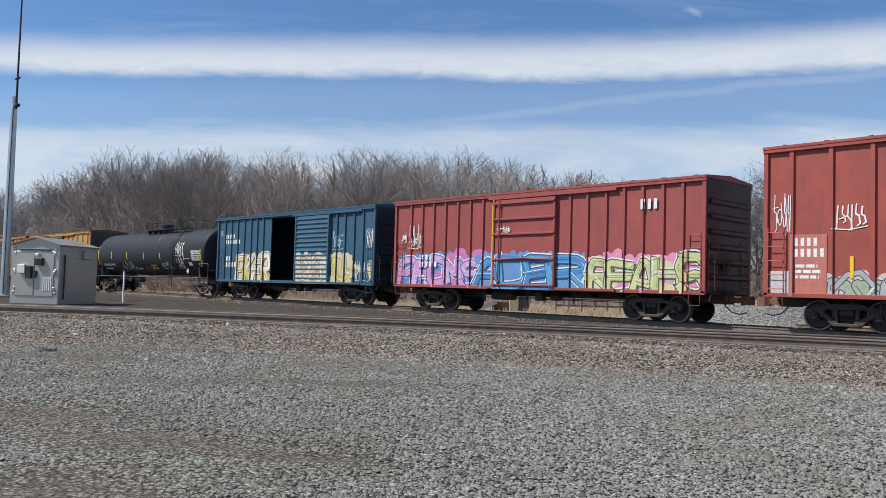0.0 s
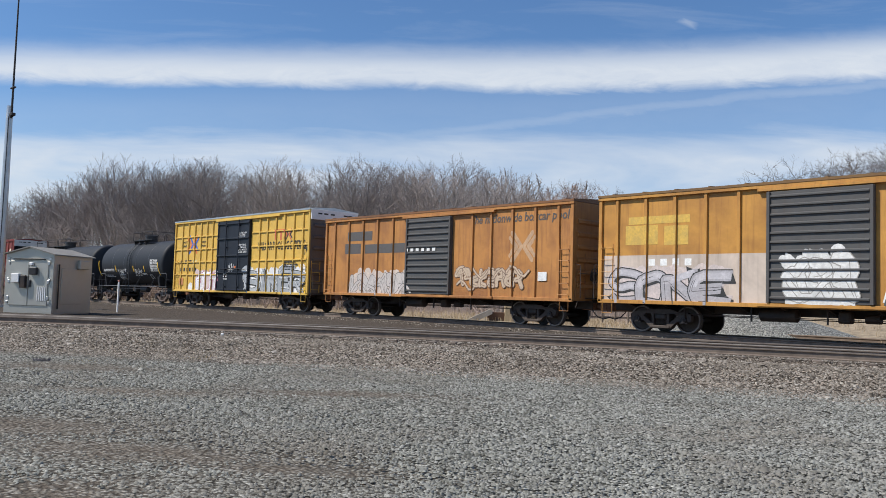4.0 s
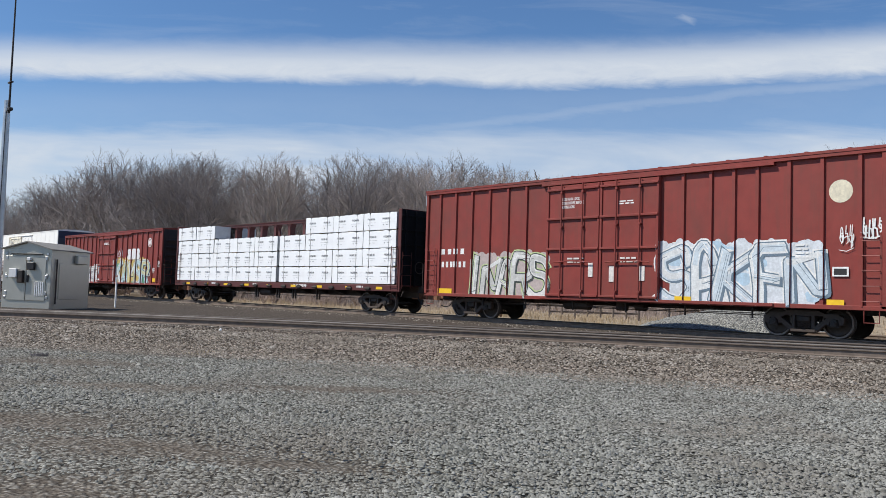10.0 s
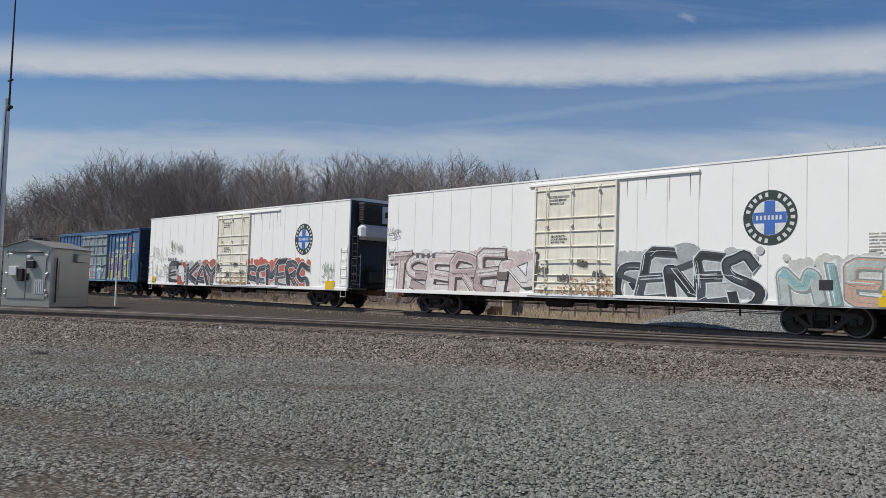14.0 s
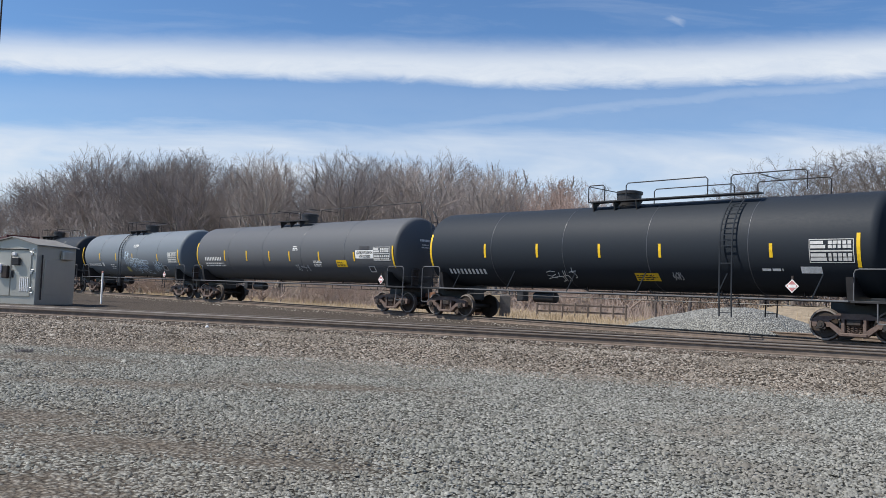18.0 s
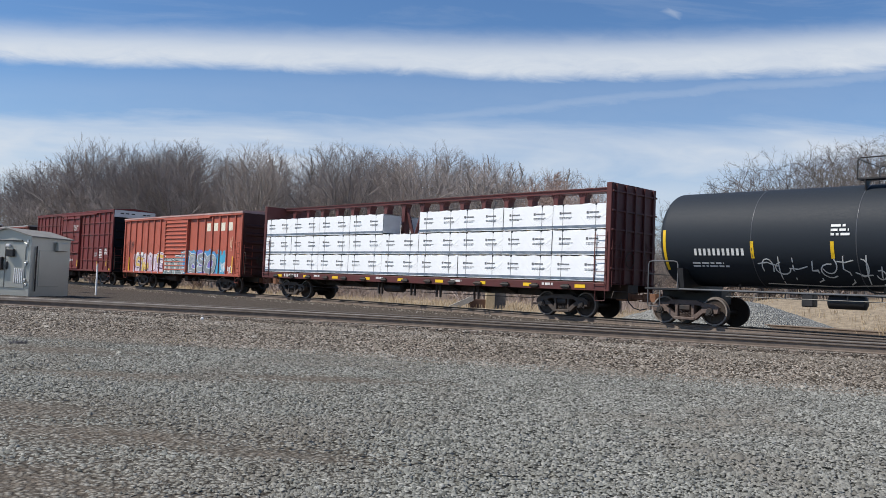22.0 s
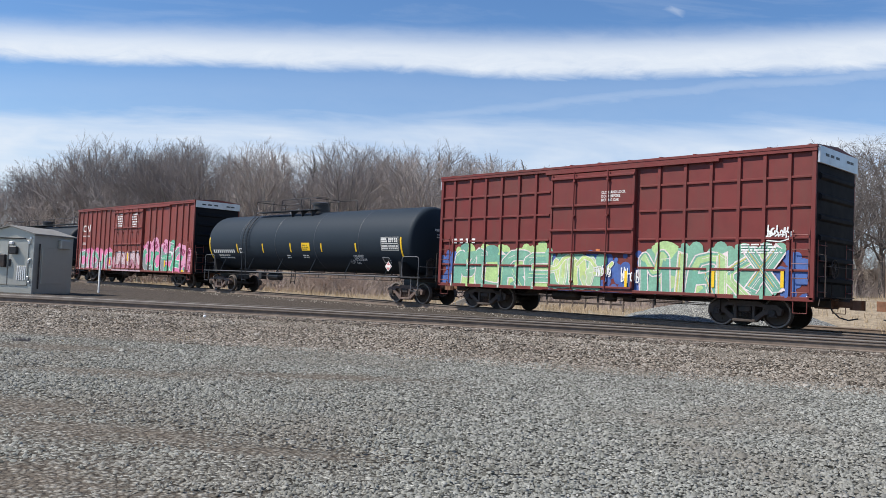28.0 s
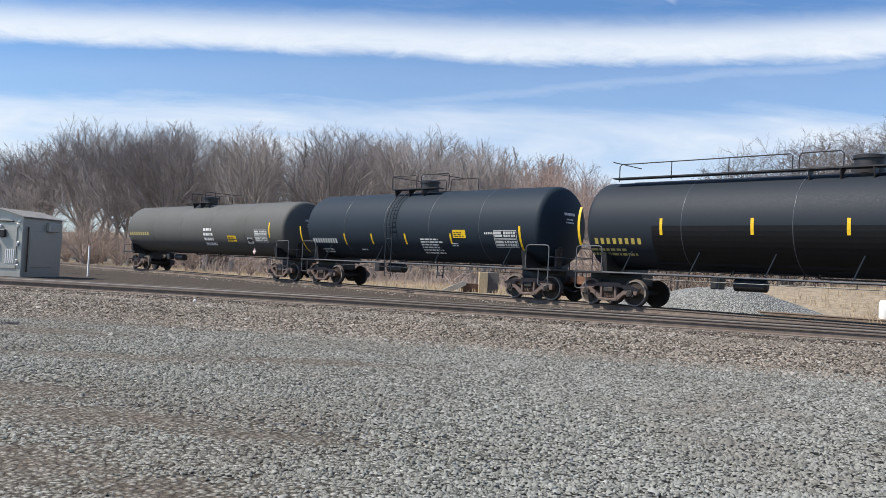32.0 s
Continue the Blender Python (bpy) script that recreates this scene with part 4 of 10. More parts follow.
def piece(side, x0, x1, z0, z1, count, seed, fill, edge, cloud=(), shine=None, fat=0.5, text=""):
    """A sprayed picture: a ragged cloud behind, fat letters with dark edges, and light strokes on them."""
    r = random.Random(seed)
    if cloud:
        for k, colour in enumerate(cloud):
            n, up, lo = 26, [], []
            for i in range(n + 1):
                u = i / n
                x = x0 - 0.15 + (x1 - x0 + 0.3) * u
                up.append((x, z1 - 0.05 + 0.22 * r.random() - 0.25 * k + 0.12 * math.sin(u * 17 + seed)))
                lo.append((x, z0 - 0.02 - 0.08 * r.random() + 0.1 * k))
            blobs = [[(x, z - 0.22) for x, z in up][2:-2] + lo[::-1][2:-2]]
            for i in range(int((x1 - x0) * 7)):
                cx, q = r.uniform(x0 - 0.05, x1 + 0.05), r.uniform(0.08, 0.26)
                cz = r.choice((z1 - r.uniform(0.05, 0.3), z1 - 0.25, r.uniform(z0, z1) if abs(cx - (x0 + x1) / 2) > 0.4 * (x1 - x0) else z1 - 0.2))
                blobs.append([(cx + q * math.cos(a), cz + q * math.sin(a)) for a in np.linspace(0, 2 * math.pi, 13)[:-1]])
            if k:
                blobs = []
                for i in range(int((x1 - x0) * 1.6)):
                    cx, cz, rr = r.uniform(x0, x1), r.uniform(z0, z1), r.uniform(0.15, 0.5)
                    blobs.append([(cx + rr * (1 + 0.2 * math.sin(3 * a + i)) * math.cos(a), cz + 0.7 * rr * math.sin(a)) for a in np.linspace(0, 2 * math.pi, 15)[:-1]])
            side.lay([(colour, blobs)], "sprayed_cloud")
    if text:
        return fat_letters(side, text, x0, x1, z0, z1, r, fill, edge, shine, fat, shine or (cloud[0] if cloud else None))
    tall = z1 - z0
    n = max(1, round((x1 - x0) / (tall * 0.47)))
    step = (x1 - x0) / n
    fat_w = min(step * 0.40, tall * 0.25) * (0.75 + 0.5 * fat)
    low, high = z0 + 0.05 + fat_w / 2, z1 - 0.08 - fat_w / 2
    for k in range(n):
        cx, half = x0 + step * (k + 0.5), max(0.05, step * 0.62 - fat_w / 2)
        a, b = low + r.uniform(-0.04, 0.12) * tall * 0.6, high - r.uniform(0.0, 0.12) * tall
        mid, lean = (a + b) / 2 + r.uniform(-0.1, 0.1) * tall, r.uniform(-0.12, 0.12)
        limbs = []
        for kind in r.sample(range(6), 3 if r.random() < 0.6 else 2):
            if kind == 0:
                limbs.append([(cx - half, a), (cx - half * 0.9 + lean, mid), (cx - half * 0.75 + lean, b)])
            elif kind == 1:
                limbs.append([(cx + half, a), (cx + half * 0.8 + lean, mid), (cx + half * 0.6 + lean, b)])
            elif kind == 2:
                limbs.append([(cx - half * 0.6 + half * 1.5 * math.sin(v), (mid + b) / 2 + (b - mid) / 2 * math.cos(v)) for v in np.linspace(0.0, 3.1, 6)])
            elif kind == 3:
                limbs.append([(cx + half * 0.5 - half * 1.4 * math.sin(v), (a + mid) / 2 + (mid - a) / 2 * math.cos(v)) for v in np.linspace(0.0, 3.1, 6)])
            elif kind == 4:
                limbs.append([(cx - half * 0.4, mid + 0.1 * tall), (cx + half * 0.2, mid), (cx + half, a)])
            else:
                limbs.append([(cx - half, b if r.random() < 0.5 else mid), (cx, (b if r.random() < 0.5 else mid) + 0.05), (cx + half, mid + r.uniform(0, 0.3) * tall)])
        thick = [fat_w * r.uniform(0.85, 1.15) for _ in limbs]
        side.lay([(edge, [p for l, w in zip(limbs, thick) for p in stroke(l, w + 0.06)])], "sprayed_edge")
        side.lay([(fill[k % len(fill)], [p for l, w in zip(limbs, thick) for p in stroke(l, w)])], "sprayed_shape")
        if len(fill) > 1:
            l = r.choice(limbs)
            i = r.randrange(0, len(l) - 1)
            side.lay([(fill[(k + 1) % len(fill)], stroke([(x, z - fat_w * 0.12) for x, z in l[i:i + 2]], fat_w * 0.6))], "sprayed_shade")
        inner = []
        for l in limbs:
            o = r.uniform(-0.28, 0.28) * fat_w
            if r.random() < 0.7:
                inner += stroke([(x + o, z - abs(o) * 0.5) for x, z in l[-3:]], 0.02)
        if inner:
            side.lay([(edge, inner)], "sprayed_line")
        if k % 2 and step > 0.3:
            # a swoosh that ties two shapes together
            h0 = r.uniform(low, high)
            swoosh = [(cx - step * (1.3 - 0.5 * i), h0 + 0.22 * tall * math.sin(i * 1.3 + seed + k)) for i in range(6)]
            side.lay([(edge, stroke(swoosh, fat_w * 0.42 + 0.05)), (fill[(k + 1) % len(fill)], stroke(swoosh, fat_w * 0.42))], "sprayed_swoosh")
        if shine:
            l = limbs[0]
            side.lay([(shine, stroke([(x - fat_w * 0.28, z + fat_w * 0.16) for x, z in l[-2:]], 0.03))], "sprayed_shine")


def tag(side, x0, x1, z0, z1, colour, seed, width=0.035, count=5, text=""):
    """A quick scribble in one colour: handwritten capitals, or overlapping loops, hooks and bars that spell nothing."""
    r = random.Random(seed)
    out = []
    if text:
        share = [0.45 if sign in "I" else 0.75 if sign in "x*" else 1.0 for sign in text]
        for k, sign in enumerate(text):
            step = (x1 - x0) * share[k] / sum(share)
            a, w, low, high = x0 + (x1 - x0) * sum(share[:k]) / sum(share) + step * 0.06, step * r.uniform(0.78, 0.92), z0 + r.uniform(0, 0.12) * (z1 - z0), z1 - r.uniform(0, 0.14) * (z1 - z0)
            for s in letter(sign):
                out += stroke([(a + u * w + 0.10 * (v - 0.5) * w, low + v * (high - low)) for u, v in rounded(s, r, 0.07)], width)
        side.lay([(colour, out)], "sprayed_scribble")
        return
    n = count + 1
    step = (x1 - x0) / n
    width = max(0.026, width * 0.85)
    h = z1 - z0
    for k in range(n):
        cx, w = x0 + step * (k + 0.5), step * r.uniform(0.8, 1.25)
        tall = h * r.uniform(0.62, 1.0)
        base = z0 + (h - tall) * r.random()
        lean = r.uniform(-0.1, 0.25) * w
        for _ in range(r.choice((2, 2, 3))):
            kind = r.randrange(4)
            if kind == 0:
                a0, a1 = r.uniform(0, 6.28), r.uniform(3.2, 6.0)
                rx, rz = w * r.uniform(0.25, 0.5), tall * r.uniform(0.22, 0.45)
                cz = base + tall * r.uniform(0.35, 0.65)
                pts = [(cx + rx * math.cos(a0 + a1 * i / 8), cz + rz * math.sin(a0 + a1 * i / 8)) for i in range(9)]
            elif kind == 1:
                u = r.uniform(-0.4, 0.4) * w
                pts = [(cx + u, base), (cx + u + lean * 0.4, base + tall * 0.5), (cx + u + lean, base + tall)]
            elif kind == 2:
                u = r.uniform(-0.3, 0.1) * w
                pts = [(cx + u, base + tall), (cx + u - 0.1 * w, base + tall * 0.55), (cx + u + 0.3 * w, base + tall * r.uniform(0.35, 0.6)), (cx + u + 0.45 * w, base + tall * 0.1), (cx + u + 0.1 * w, base)]
            else:
                v = r.uniform(0.15, 0.85)
                pts = [(cx - 0.55 * w, base + tall * v), (cx, base + tall * (v + r.uniform(-0.12, 0.12))), (cx + 0.6 * w, base + tall * (v + r.uniform(-0.1, 0.15)))]
            out += stroke(pts, width)
    side.lay([(colour, out)], "sprayed_scribble")
    if r.random() < 0.5:
        z = z0 + h * r.uniform(-0.06, 0.1)
        side.lay([(colour, stroke([(x0, z), (x0 + (x1 - x0) * 0.5, z - 0.04), (x1, z + 0.05)], width * 0.8))], "sprayed_rule")


FONT_MESHES = {}


def words(car, text, x, z, width, height, mat, y, name="lettering", lean=0.0):
    """Readable lettering, in the built-in font, fitted to a width and a height."""
    if text not in FONT_MESHES:
        curve = bpy.data.curves.new("lettering", "FONT")
        curve.body = text
        curve.resolution_u = 2
        curve.offset = 0.004 if text == "PREMIUM" else 0.018
        ob = bpy.data.objects.new("lettering", curve)
        me = bpy.data.meshes.new_from_object(ob)
        bpy.data.objects.remove(ob)
        co = np.array([v.co[:] for v in me.vertices])
        FONT_MESHES[text] = (co, [tuple(p.vertices) for p in me.polygons])
    co, faces = FONT_MESHES[text]
    lo, hi = co.min(0), co.max(0)
    u = (co - lo) / np.maximum(hi - lo, 1e-6)
    s = Shape()
    s.v = [(x + a * width + lean * b * height, y - 0.004, z + b * height) for a, b, _ in u]
    s.f = faces
    ob = new(name, s.mesh(name, mat))
    ob.parent = car
    return ob


# ---- rolling stock: the kinds of car ----
HALF = 1.53


def ladder_mesh(rungs=5, pitch=0.42, width=0.46, mat=STEEL_DARK):
    s = Shape()
    for k in range(rungs):
        z = k * pitch
        s.tube([(-width / 2, 0.06, z), (-width / 2, 0, z), (width / 2, 0, z), (width / 2, 0.06, z)], 0.013, 5)
    for k in (-1, 1):
        s.box(k * (width / 2 + 0.015) - 0.02, k * (width / 2 + 0.015) + 0.02, 0.045, 0.06, -0.15, (rungs - 1) * pitch + 0.15)
    return tidy(s.mesh("ladder", mat))


def step_mesh(mat=STEEL_DARK):
    return tidy(Shape().tube([(-0.2, 0, 0.0), (-0.2, 0, -0.36), (0.2, 0, -0.36), (0.2, 0, 0.0)], 0.016, 5).mesh("sill_step", mat))


LADDERS = {}


def side_irons(car, length, sill, colour_mat, y=HALF):
    """Ladders, sill steps and end rungs at the four corners."""
    key = colour_mat.name
    if key not in LADDERS:
        LADDERS[key] = (ladder_mesh(mat=colour_mat), ladder_mesh(4, 0.45, 0.5, colour_mat), step_mesh(colour_mat))
    lad, end, step = LADDERS[key]
    for k in (-1, 1):
        for s in (-1, 1):
            turn = 0 if s < 0 else 180
            part("ladder", lad, None, car, at=pose(k * (length / 2 - 0.38), s * (y + 0.07), sill + 0.25, 0, 0, turn))
            part("sill_step", step, None, car, at=pose(k * (length / 2 - 0.38), s * (y - 0.02), sill + 0.02))
            part("end_ladder", end, None, car, at=pose(k * (length / 2 + 0.10), s * 1.1, sill + 0.3, 0, 0, 90 * k))


def brake_gear(car, length, sill):
    """Hand brake wheel, housing and chain rod on one end; reservoir, valve and rods below the floor."""
    x = length / 2
    s = Shape().lathe([(0.10, 0.04), (0.16, 0.05)], (x, -0.35, sill + 1.0), "x", 10)
    n = 16
    s.tube([(x + 0.15, -0.35 + 0.27 * math.cos(2 * math.pi * k / n), sill + 1.0 + 0.27 * math.sin(2 * math.pi * k / n)) for k in range(n + 1)], 0.016, 5)
    for k in range(4):
        a = math.pi * k / 4
        s.tube([(x + 0.14, -0.35 + 0.26 * math.cos(a), sill + 1.0 + 0.26 * math.sin(a)), (x + 0.14, -0.35 - 0.26 * math.cos(a), sill + 1.0 - 0.26 * math.sin(a))], 0.01, 4)
    part("brake_wheel", s, STEEL_CAST, car, "grey spoked hand brake wheel")
    s = Shape().box(x + 0.02, x + 0.12, -0.52, -0.18, sill + 0.82, sill + 1.15, 0.03)
    s.tube([(x + 0.07, -0.35, sill + 0.85), (x + 0.07, -0.35, sill + 0.05)], 0.012, 5)
    part("brake_housing", s, STEEL_DARK, car)
    for k in (-1, 1):
        part("crossover_platform", Shape().box(k * x, k * (x + 0.34), -0.75, 0.75, sill + 0.14, sill + 0.17), STEEL_DARK, car)
    for k in (-1, 1):
        s = Shape()
        s.tube([(k * (x + 0.28), -1.4, sill + 0.15), (k * (x + 0.28), -1.4, sill + 1.35), (k * (x + 0.02), -1.4, sill + 1.4)], 0.015, 5)
        s.tube([(k * (x + 0.2), -1.35, sill + 1.05), (k * (x + 0.2), 1.35, sill + 1.05)], 0.014, 5)
        part("end_handrail", s, STEEL_CAST, car)
    s = Shape().lathe([(-0.62, 0.1), (-0.55, 0.2), (0.55, 0.2), (0.62, 0.1)], (-1.6, -0.75, 0.72), "x", 14)
    part("air_reservoir", s, STEEL_DARK, car, smooth=40)
    part("brake_valve", Shape().box(0.2, 0.55, -0.95, -0.6, 0.55, 0.9, 0.04), STEEL_DARK, car)
    part("brake_cylinder", Shape().lathe([(-0.2, 0.13), (0.2, 0.13)], (1.1, -0.7, 0.7), "x", 12), STEEL_DARK, car)
    part("brake_rod", Shape().tube([(-length / 2 + 3, -0.5, 0.62), (length / 2 - 3, -0.5, 0.60)], 0.016, 5), STEEL_DARK, car)
    s = Shape().tube([(-length / 2 + 2.5, -1.15, 0.66), (length / 2 - 3.5, -1.15, 0.66)], 0.012, 5)
    for x in np.arange(-length / 2 + 3.2, length / 2 - 3, 2.3):
        s.box(x - 0.02, x + 0.02, -1.17, -1.12, 0.5, 0.95)
    part("brake_pipe", s, STEEL_DARK, car)


def underframe(car, length, sill):
    s = Shape().box(-length / 2 - 0.05, length / 2 + 0.05, -0.33, 0.33, 0.70, sill + 0.1)
    for x in np.arange(-length / 2 + 1.1, length / 2 - 0.9, 1.35):
        s.prism([(-1.4, sill + 0.12), (-1.4, sill + 0.02), (-0.35, 0.72), (0.35, 0.72), (1.4, sill + 0.02), (1.4, sill + 0.12)], x - 0.04, x + 0.04, "yz")
    part("underframe", s, STEEL_DARK, car)


def boxcar(spec):
    """A box car. spec holds its length, eave height, sill height, paint and fittings."""
    L, top, sill = spec["L"], spec["top"], spec["sill"]
    body_mat = spec["paint"]
    car = thing("boxcar", spec["label"], "boxcar", "cars of the freight train")
    h = L / 2
    sheet = HALF - spec.get("rib", 0.07)
    s = Shape().box(-h, h, -sheet, sheet, sill + 0.06, top, 0.02)
    door0, door1 = spec["door"][0], spec["door"][1]
    hole = spec.get("hole")
    if hole:
        # an open doorway: the near wall is built round it, and the far wall, floor and ends close the inside
        s = Shape()
        a, b = hole
        s.box(-h, a, -sheet, -sheet + 0.05, sill + 0.06, top).box(b, h, -sheet, -sheet + 0.05, sill + 0.06, top)
        s.box(a, b, -sheet, -sheet + 0.05, top - 0.22, top)
        s.box(-h, h, sheet - 0.05, sheet, sill + 0.06, top)
        for k in (-1, 1):
            s.box(k * h, k * (h - 0.05), -sheet + 0.05, sheet - 0.05, sill + 0.06, top)
        s.box(-h + 0.05, h - 0.05, -sheet + 0.05, sheet - 0.05, sill + 0.06, sill + 0.16)
    part("body", s, body_mat, car)
    # roof
    s = Shape()
    over = 0.05
    s.prism([(-HALF - over, top - 0.05), (-HALF - over, top + 0.03), (0, top + 0.15), (HALF + over, top + 0.03), (HALF + over, top - 0.05)], -h - 0.04, h + 0.04, "yz")
    for x in np.arange(-h + 0.6, h, 1.22):
        s.prism([(-HALF - 0.02, top + 0.03), (-HALF - 0.02, top + 0.06), (0, top + 0.19), (HALF + 0.02, top + 0.06), (HALF + 0.02, top + 0.03), (0, top + 0.15)], x - 0.04, x + 0.04, "yz")
    part("roof", s, spec.get("roof", GALVANISED), car, spec.get("roof_label", ""))
    # eave and sill rails
    for y in (-1, 1):
        part("eave", Shape().box(-h - 0.03, h + 0.03, y * (sheet - 0.02), y * (HALF + 0.035), top - 0.16, top - 0.045, 0.01), spec.get("trim", body_mat), car)
        part("side_sill", Shape().box(-h, h, y * (sheet - 0.03), y * (HALF + 0.01), sill, sill + 0.13, 0.01), body_mat, car)
    # upright posts, one part each
    posts = spec["posts"]
    w = spec.get("post_w", 0.10)
    post = tidy(Shape().prism([(-w / 2 - 0.02, 0.0), (-w / 2, -(HALF - sheet)), (w / 2, -(HALF - sheet)), (w / 2 + 0.02, 0.0)], sill + 0.1, top - 0.12, "xy").mesh("side_post", body_mat))
    for x in posts:
        for y in (-1, 1):
            part("side_post", post, None, car, at=pose(x, y * sheet, 0, 0, 0, 0 if y < 0 else 180))
    for k in (-1, 1):
        for y in (-1, 1):
            part("corner_post", Shape().box(k * (h - 0.12), k * (h + 0.015), y * (HALF + 0.01), y * (sheet - 0.06), sill + 0.05, top - 0.05, 0.01), body_mat, car)
    rows = spec.get("rows", ())
    for z in rows:
        for a, b in ((-h + 0.12, door0 - 0.12), (door1 + 0.12, h - 0.12)):
            if b > a:
                s = Shape().box(a, b, -sheet + 0.02, -HALF + 0.012, z - 0.035, z + 0.035, 0.008)
                part("side_rail", s, body_mat, car)
    # ends; some specs give an end paint darkened to carry the shade there
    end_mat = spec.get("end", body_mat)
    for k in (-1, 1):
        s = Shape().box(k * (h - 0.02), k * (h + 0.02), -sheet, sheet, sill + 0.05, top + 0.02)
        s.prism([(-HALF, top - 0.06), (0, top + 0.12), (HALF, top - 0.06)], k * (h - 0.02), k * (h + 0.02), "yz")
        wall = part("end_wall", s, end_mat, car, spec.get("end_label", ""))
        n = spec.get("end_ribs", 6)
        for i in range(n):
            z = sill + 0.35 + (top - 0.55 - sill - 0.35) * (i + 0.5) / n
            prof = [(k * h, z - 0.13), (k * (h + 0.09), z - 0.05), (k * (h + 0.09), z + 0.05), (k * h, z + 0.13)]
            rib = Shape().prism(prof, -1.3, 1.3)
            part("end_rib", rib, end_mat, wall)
        if spec.get("cap"):
            s = Shape().box(k * (h + 0.02), k * (h + 0.10), -HALF + 0.03, HALF - 0.03, top - spec["cap"], top + 0.0, 0.01)
            panel = part("end_panel", s, spec.get("cap_mat", WHITE), car, "pale warning panel across the top of the end")
            s = Shape()
            for q in (-1.1, -0.72, -0.3, 0.55, 0.85):
                s.box(k * (h + 0.10), k * (h + 0.104), q, q + 0.26, top - 0.26, top - 0.18)
            part("panel_print", s, BLACK, panel, kind="stuff")
    strips = [(-h, h, -sheet)] if not hole else [(-h, hole[0], -sheet), (hole[1], h, -sheet)]
    strips += [(x - w / 2, x + w / 2, -HALF) for x in posts]
    # door
    plane = add_door(car, spec, sheet)
    if plane:
        strips.append(plane)
    underframe(car, L, sill)
    brake_gear(car, L, sill)
    side_irons(car, L, sill, spec.get("irons", body_mat))
    add_draft_gear(car, h)
    tr = spec.get("truck", h - 2.25)
    for k in (-1, 1):
        add_truck(car, k * tr)
    return car, Side(car, strips, sill + 0.02, top - 0.17)


def add_door(car, spec, sheet):
    a, b, kind = spec["door"][:3]
    mat = spec.get("door_paint", spec["paint"])
    top, sill = spec["top"], spec["sill"]
    z0, z1 = sill + 0.15, top - 0.28
    y = -HALF - 0.05
    for lo, hi in ((z0 - 0.12, z0 - 0.02), (z1 + 0.03, z1 + 0.12)):
        part("door_track", Shape().box(a - 0.3, b + 0.3 + (b - a) * 0.75, y - 0.02, -sheet, lo, hi, 0.008), spec["paint"], car)
    if kind == "slide":
        d = Shape().box(a, b, y, -sheet + 0.01, z0, z1, 0.01)
        door = part("door", d, mat, car, spec.get("door_label", ""))
        n = spec.get("door_ribs", 14)
        rib = tidy(Shape().prism([(0.0, -0.05), (-0.055, -0.02), (-0.055, 0.02), (0.0, 0.05)], a + 0.12, b - 0.12, "yz").mesh("door_rib", mat))
        for i in range(n):
            z = z0 + 0.15 + (z1 - z0 - 0.3) * i / (n - 1)
            part("door_rib", rib, None, door, at=pose(0, y, z))
        for x in (a + 0.06, b - 0.06):
            part("door_stile", Shape().box(x - 0.05, x + 0.05, y - 0.06, y, z0, z1, 0.01), mat, door)
        return (a, b, y)
    leaves = [(a, b)] if kind != "double" else [(a, (a + b) / 2 - 0.01), ((a + b) / 2 + 0.01, b)]
    for x0, x1 in leaves:
        d = Shape().box(x0, x1, y, -sheet + 0.01, z0, z1, 0.012)
        door = part("door", d, mat, car, spec.get("door_label", ""))
        rows = spec.get("door_rows", (0.0, 0.36, 0.62, 0.97))
        q = 0.022 if spec.get("slim") else 0.04
        for f in rows:
            z = z0 + 0.04 + (z1 - z0 - 0.08) * f
            part("door_bar", Shape().box(x0 + 0.02, x1 - 0.02, y - 2 * q, y, z - q, z + q, 0.01), mat, door)
        for x in (x0 + 0.05, x1 - 0.05):
            part("door_stile", Shape().box(x - 0.045, x + 0.045, y - 0.045, y, z0, z1, 0.01), mat, door)
        for u in spec.get("door_rods", (0.3, 0.7)):
            x = x0 + (x1 - x0) * u
            rod = Shape().tube([(x, y - 0.09, z0 - 0.05), (x, y - 0.08, z1 + 0.04)], 0.75 * q, 6)
            for f in (0.05, 0.3, 0.62, 0.93):
                z = z0 + (z1 - z0) * f
                rod.box(x - 0.05, x + 0.05, y - 0.11, y, z - 0.035, z + 0.035, 0.008)
            part("lock_rod", rod, mat, door)
        zc = z0 + (z1 - z0) * 0.3
        part("handle", Shape().tube([(x0 + 0.3, y - 0.1, zc), ((x0 + x1) / 2, y - 0.12, zc + 0.06), (x1 - 0.3, y - 0.1, zc)], 0.02, 6), mat, door)
    return (a, b, y)


# lighter than the dark shells: the beads' sun glint is put into the colour
WELD = paint((0.075, 0.08, 0.09), 0.36, (0.05, 0.05, 0.055), 0.3, 0.1, "weld_bead_paint", 0.5)
# dark ladder steel, lightened to stand for its lit edges
LADDER_STEEL = paint((0.040, 0.046, 0.055), 0.4, (0.06, 0.055, 0.05), 0.3, 0.2, "ladder_paint", 0.1)
# grey that stands in for sunlight on the tank cars' dark boards and handrails
SUNLIT_GREY = paint((0.15, 0.155, 0.165), 0.55, (0.07, 0.06, 0.055), 0.5, 0.3, "worn_grey_sill_paint", 0.1)


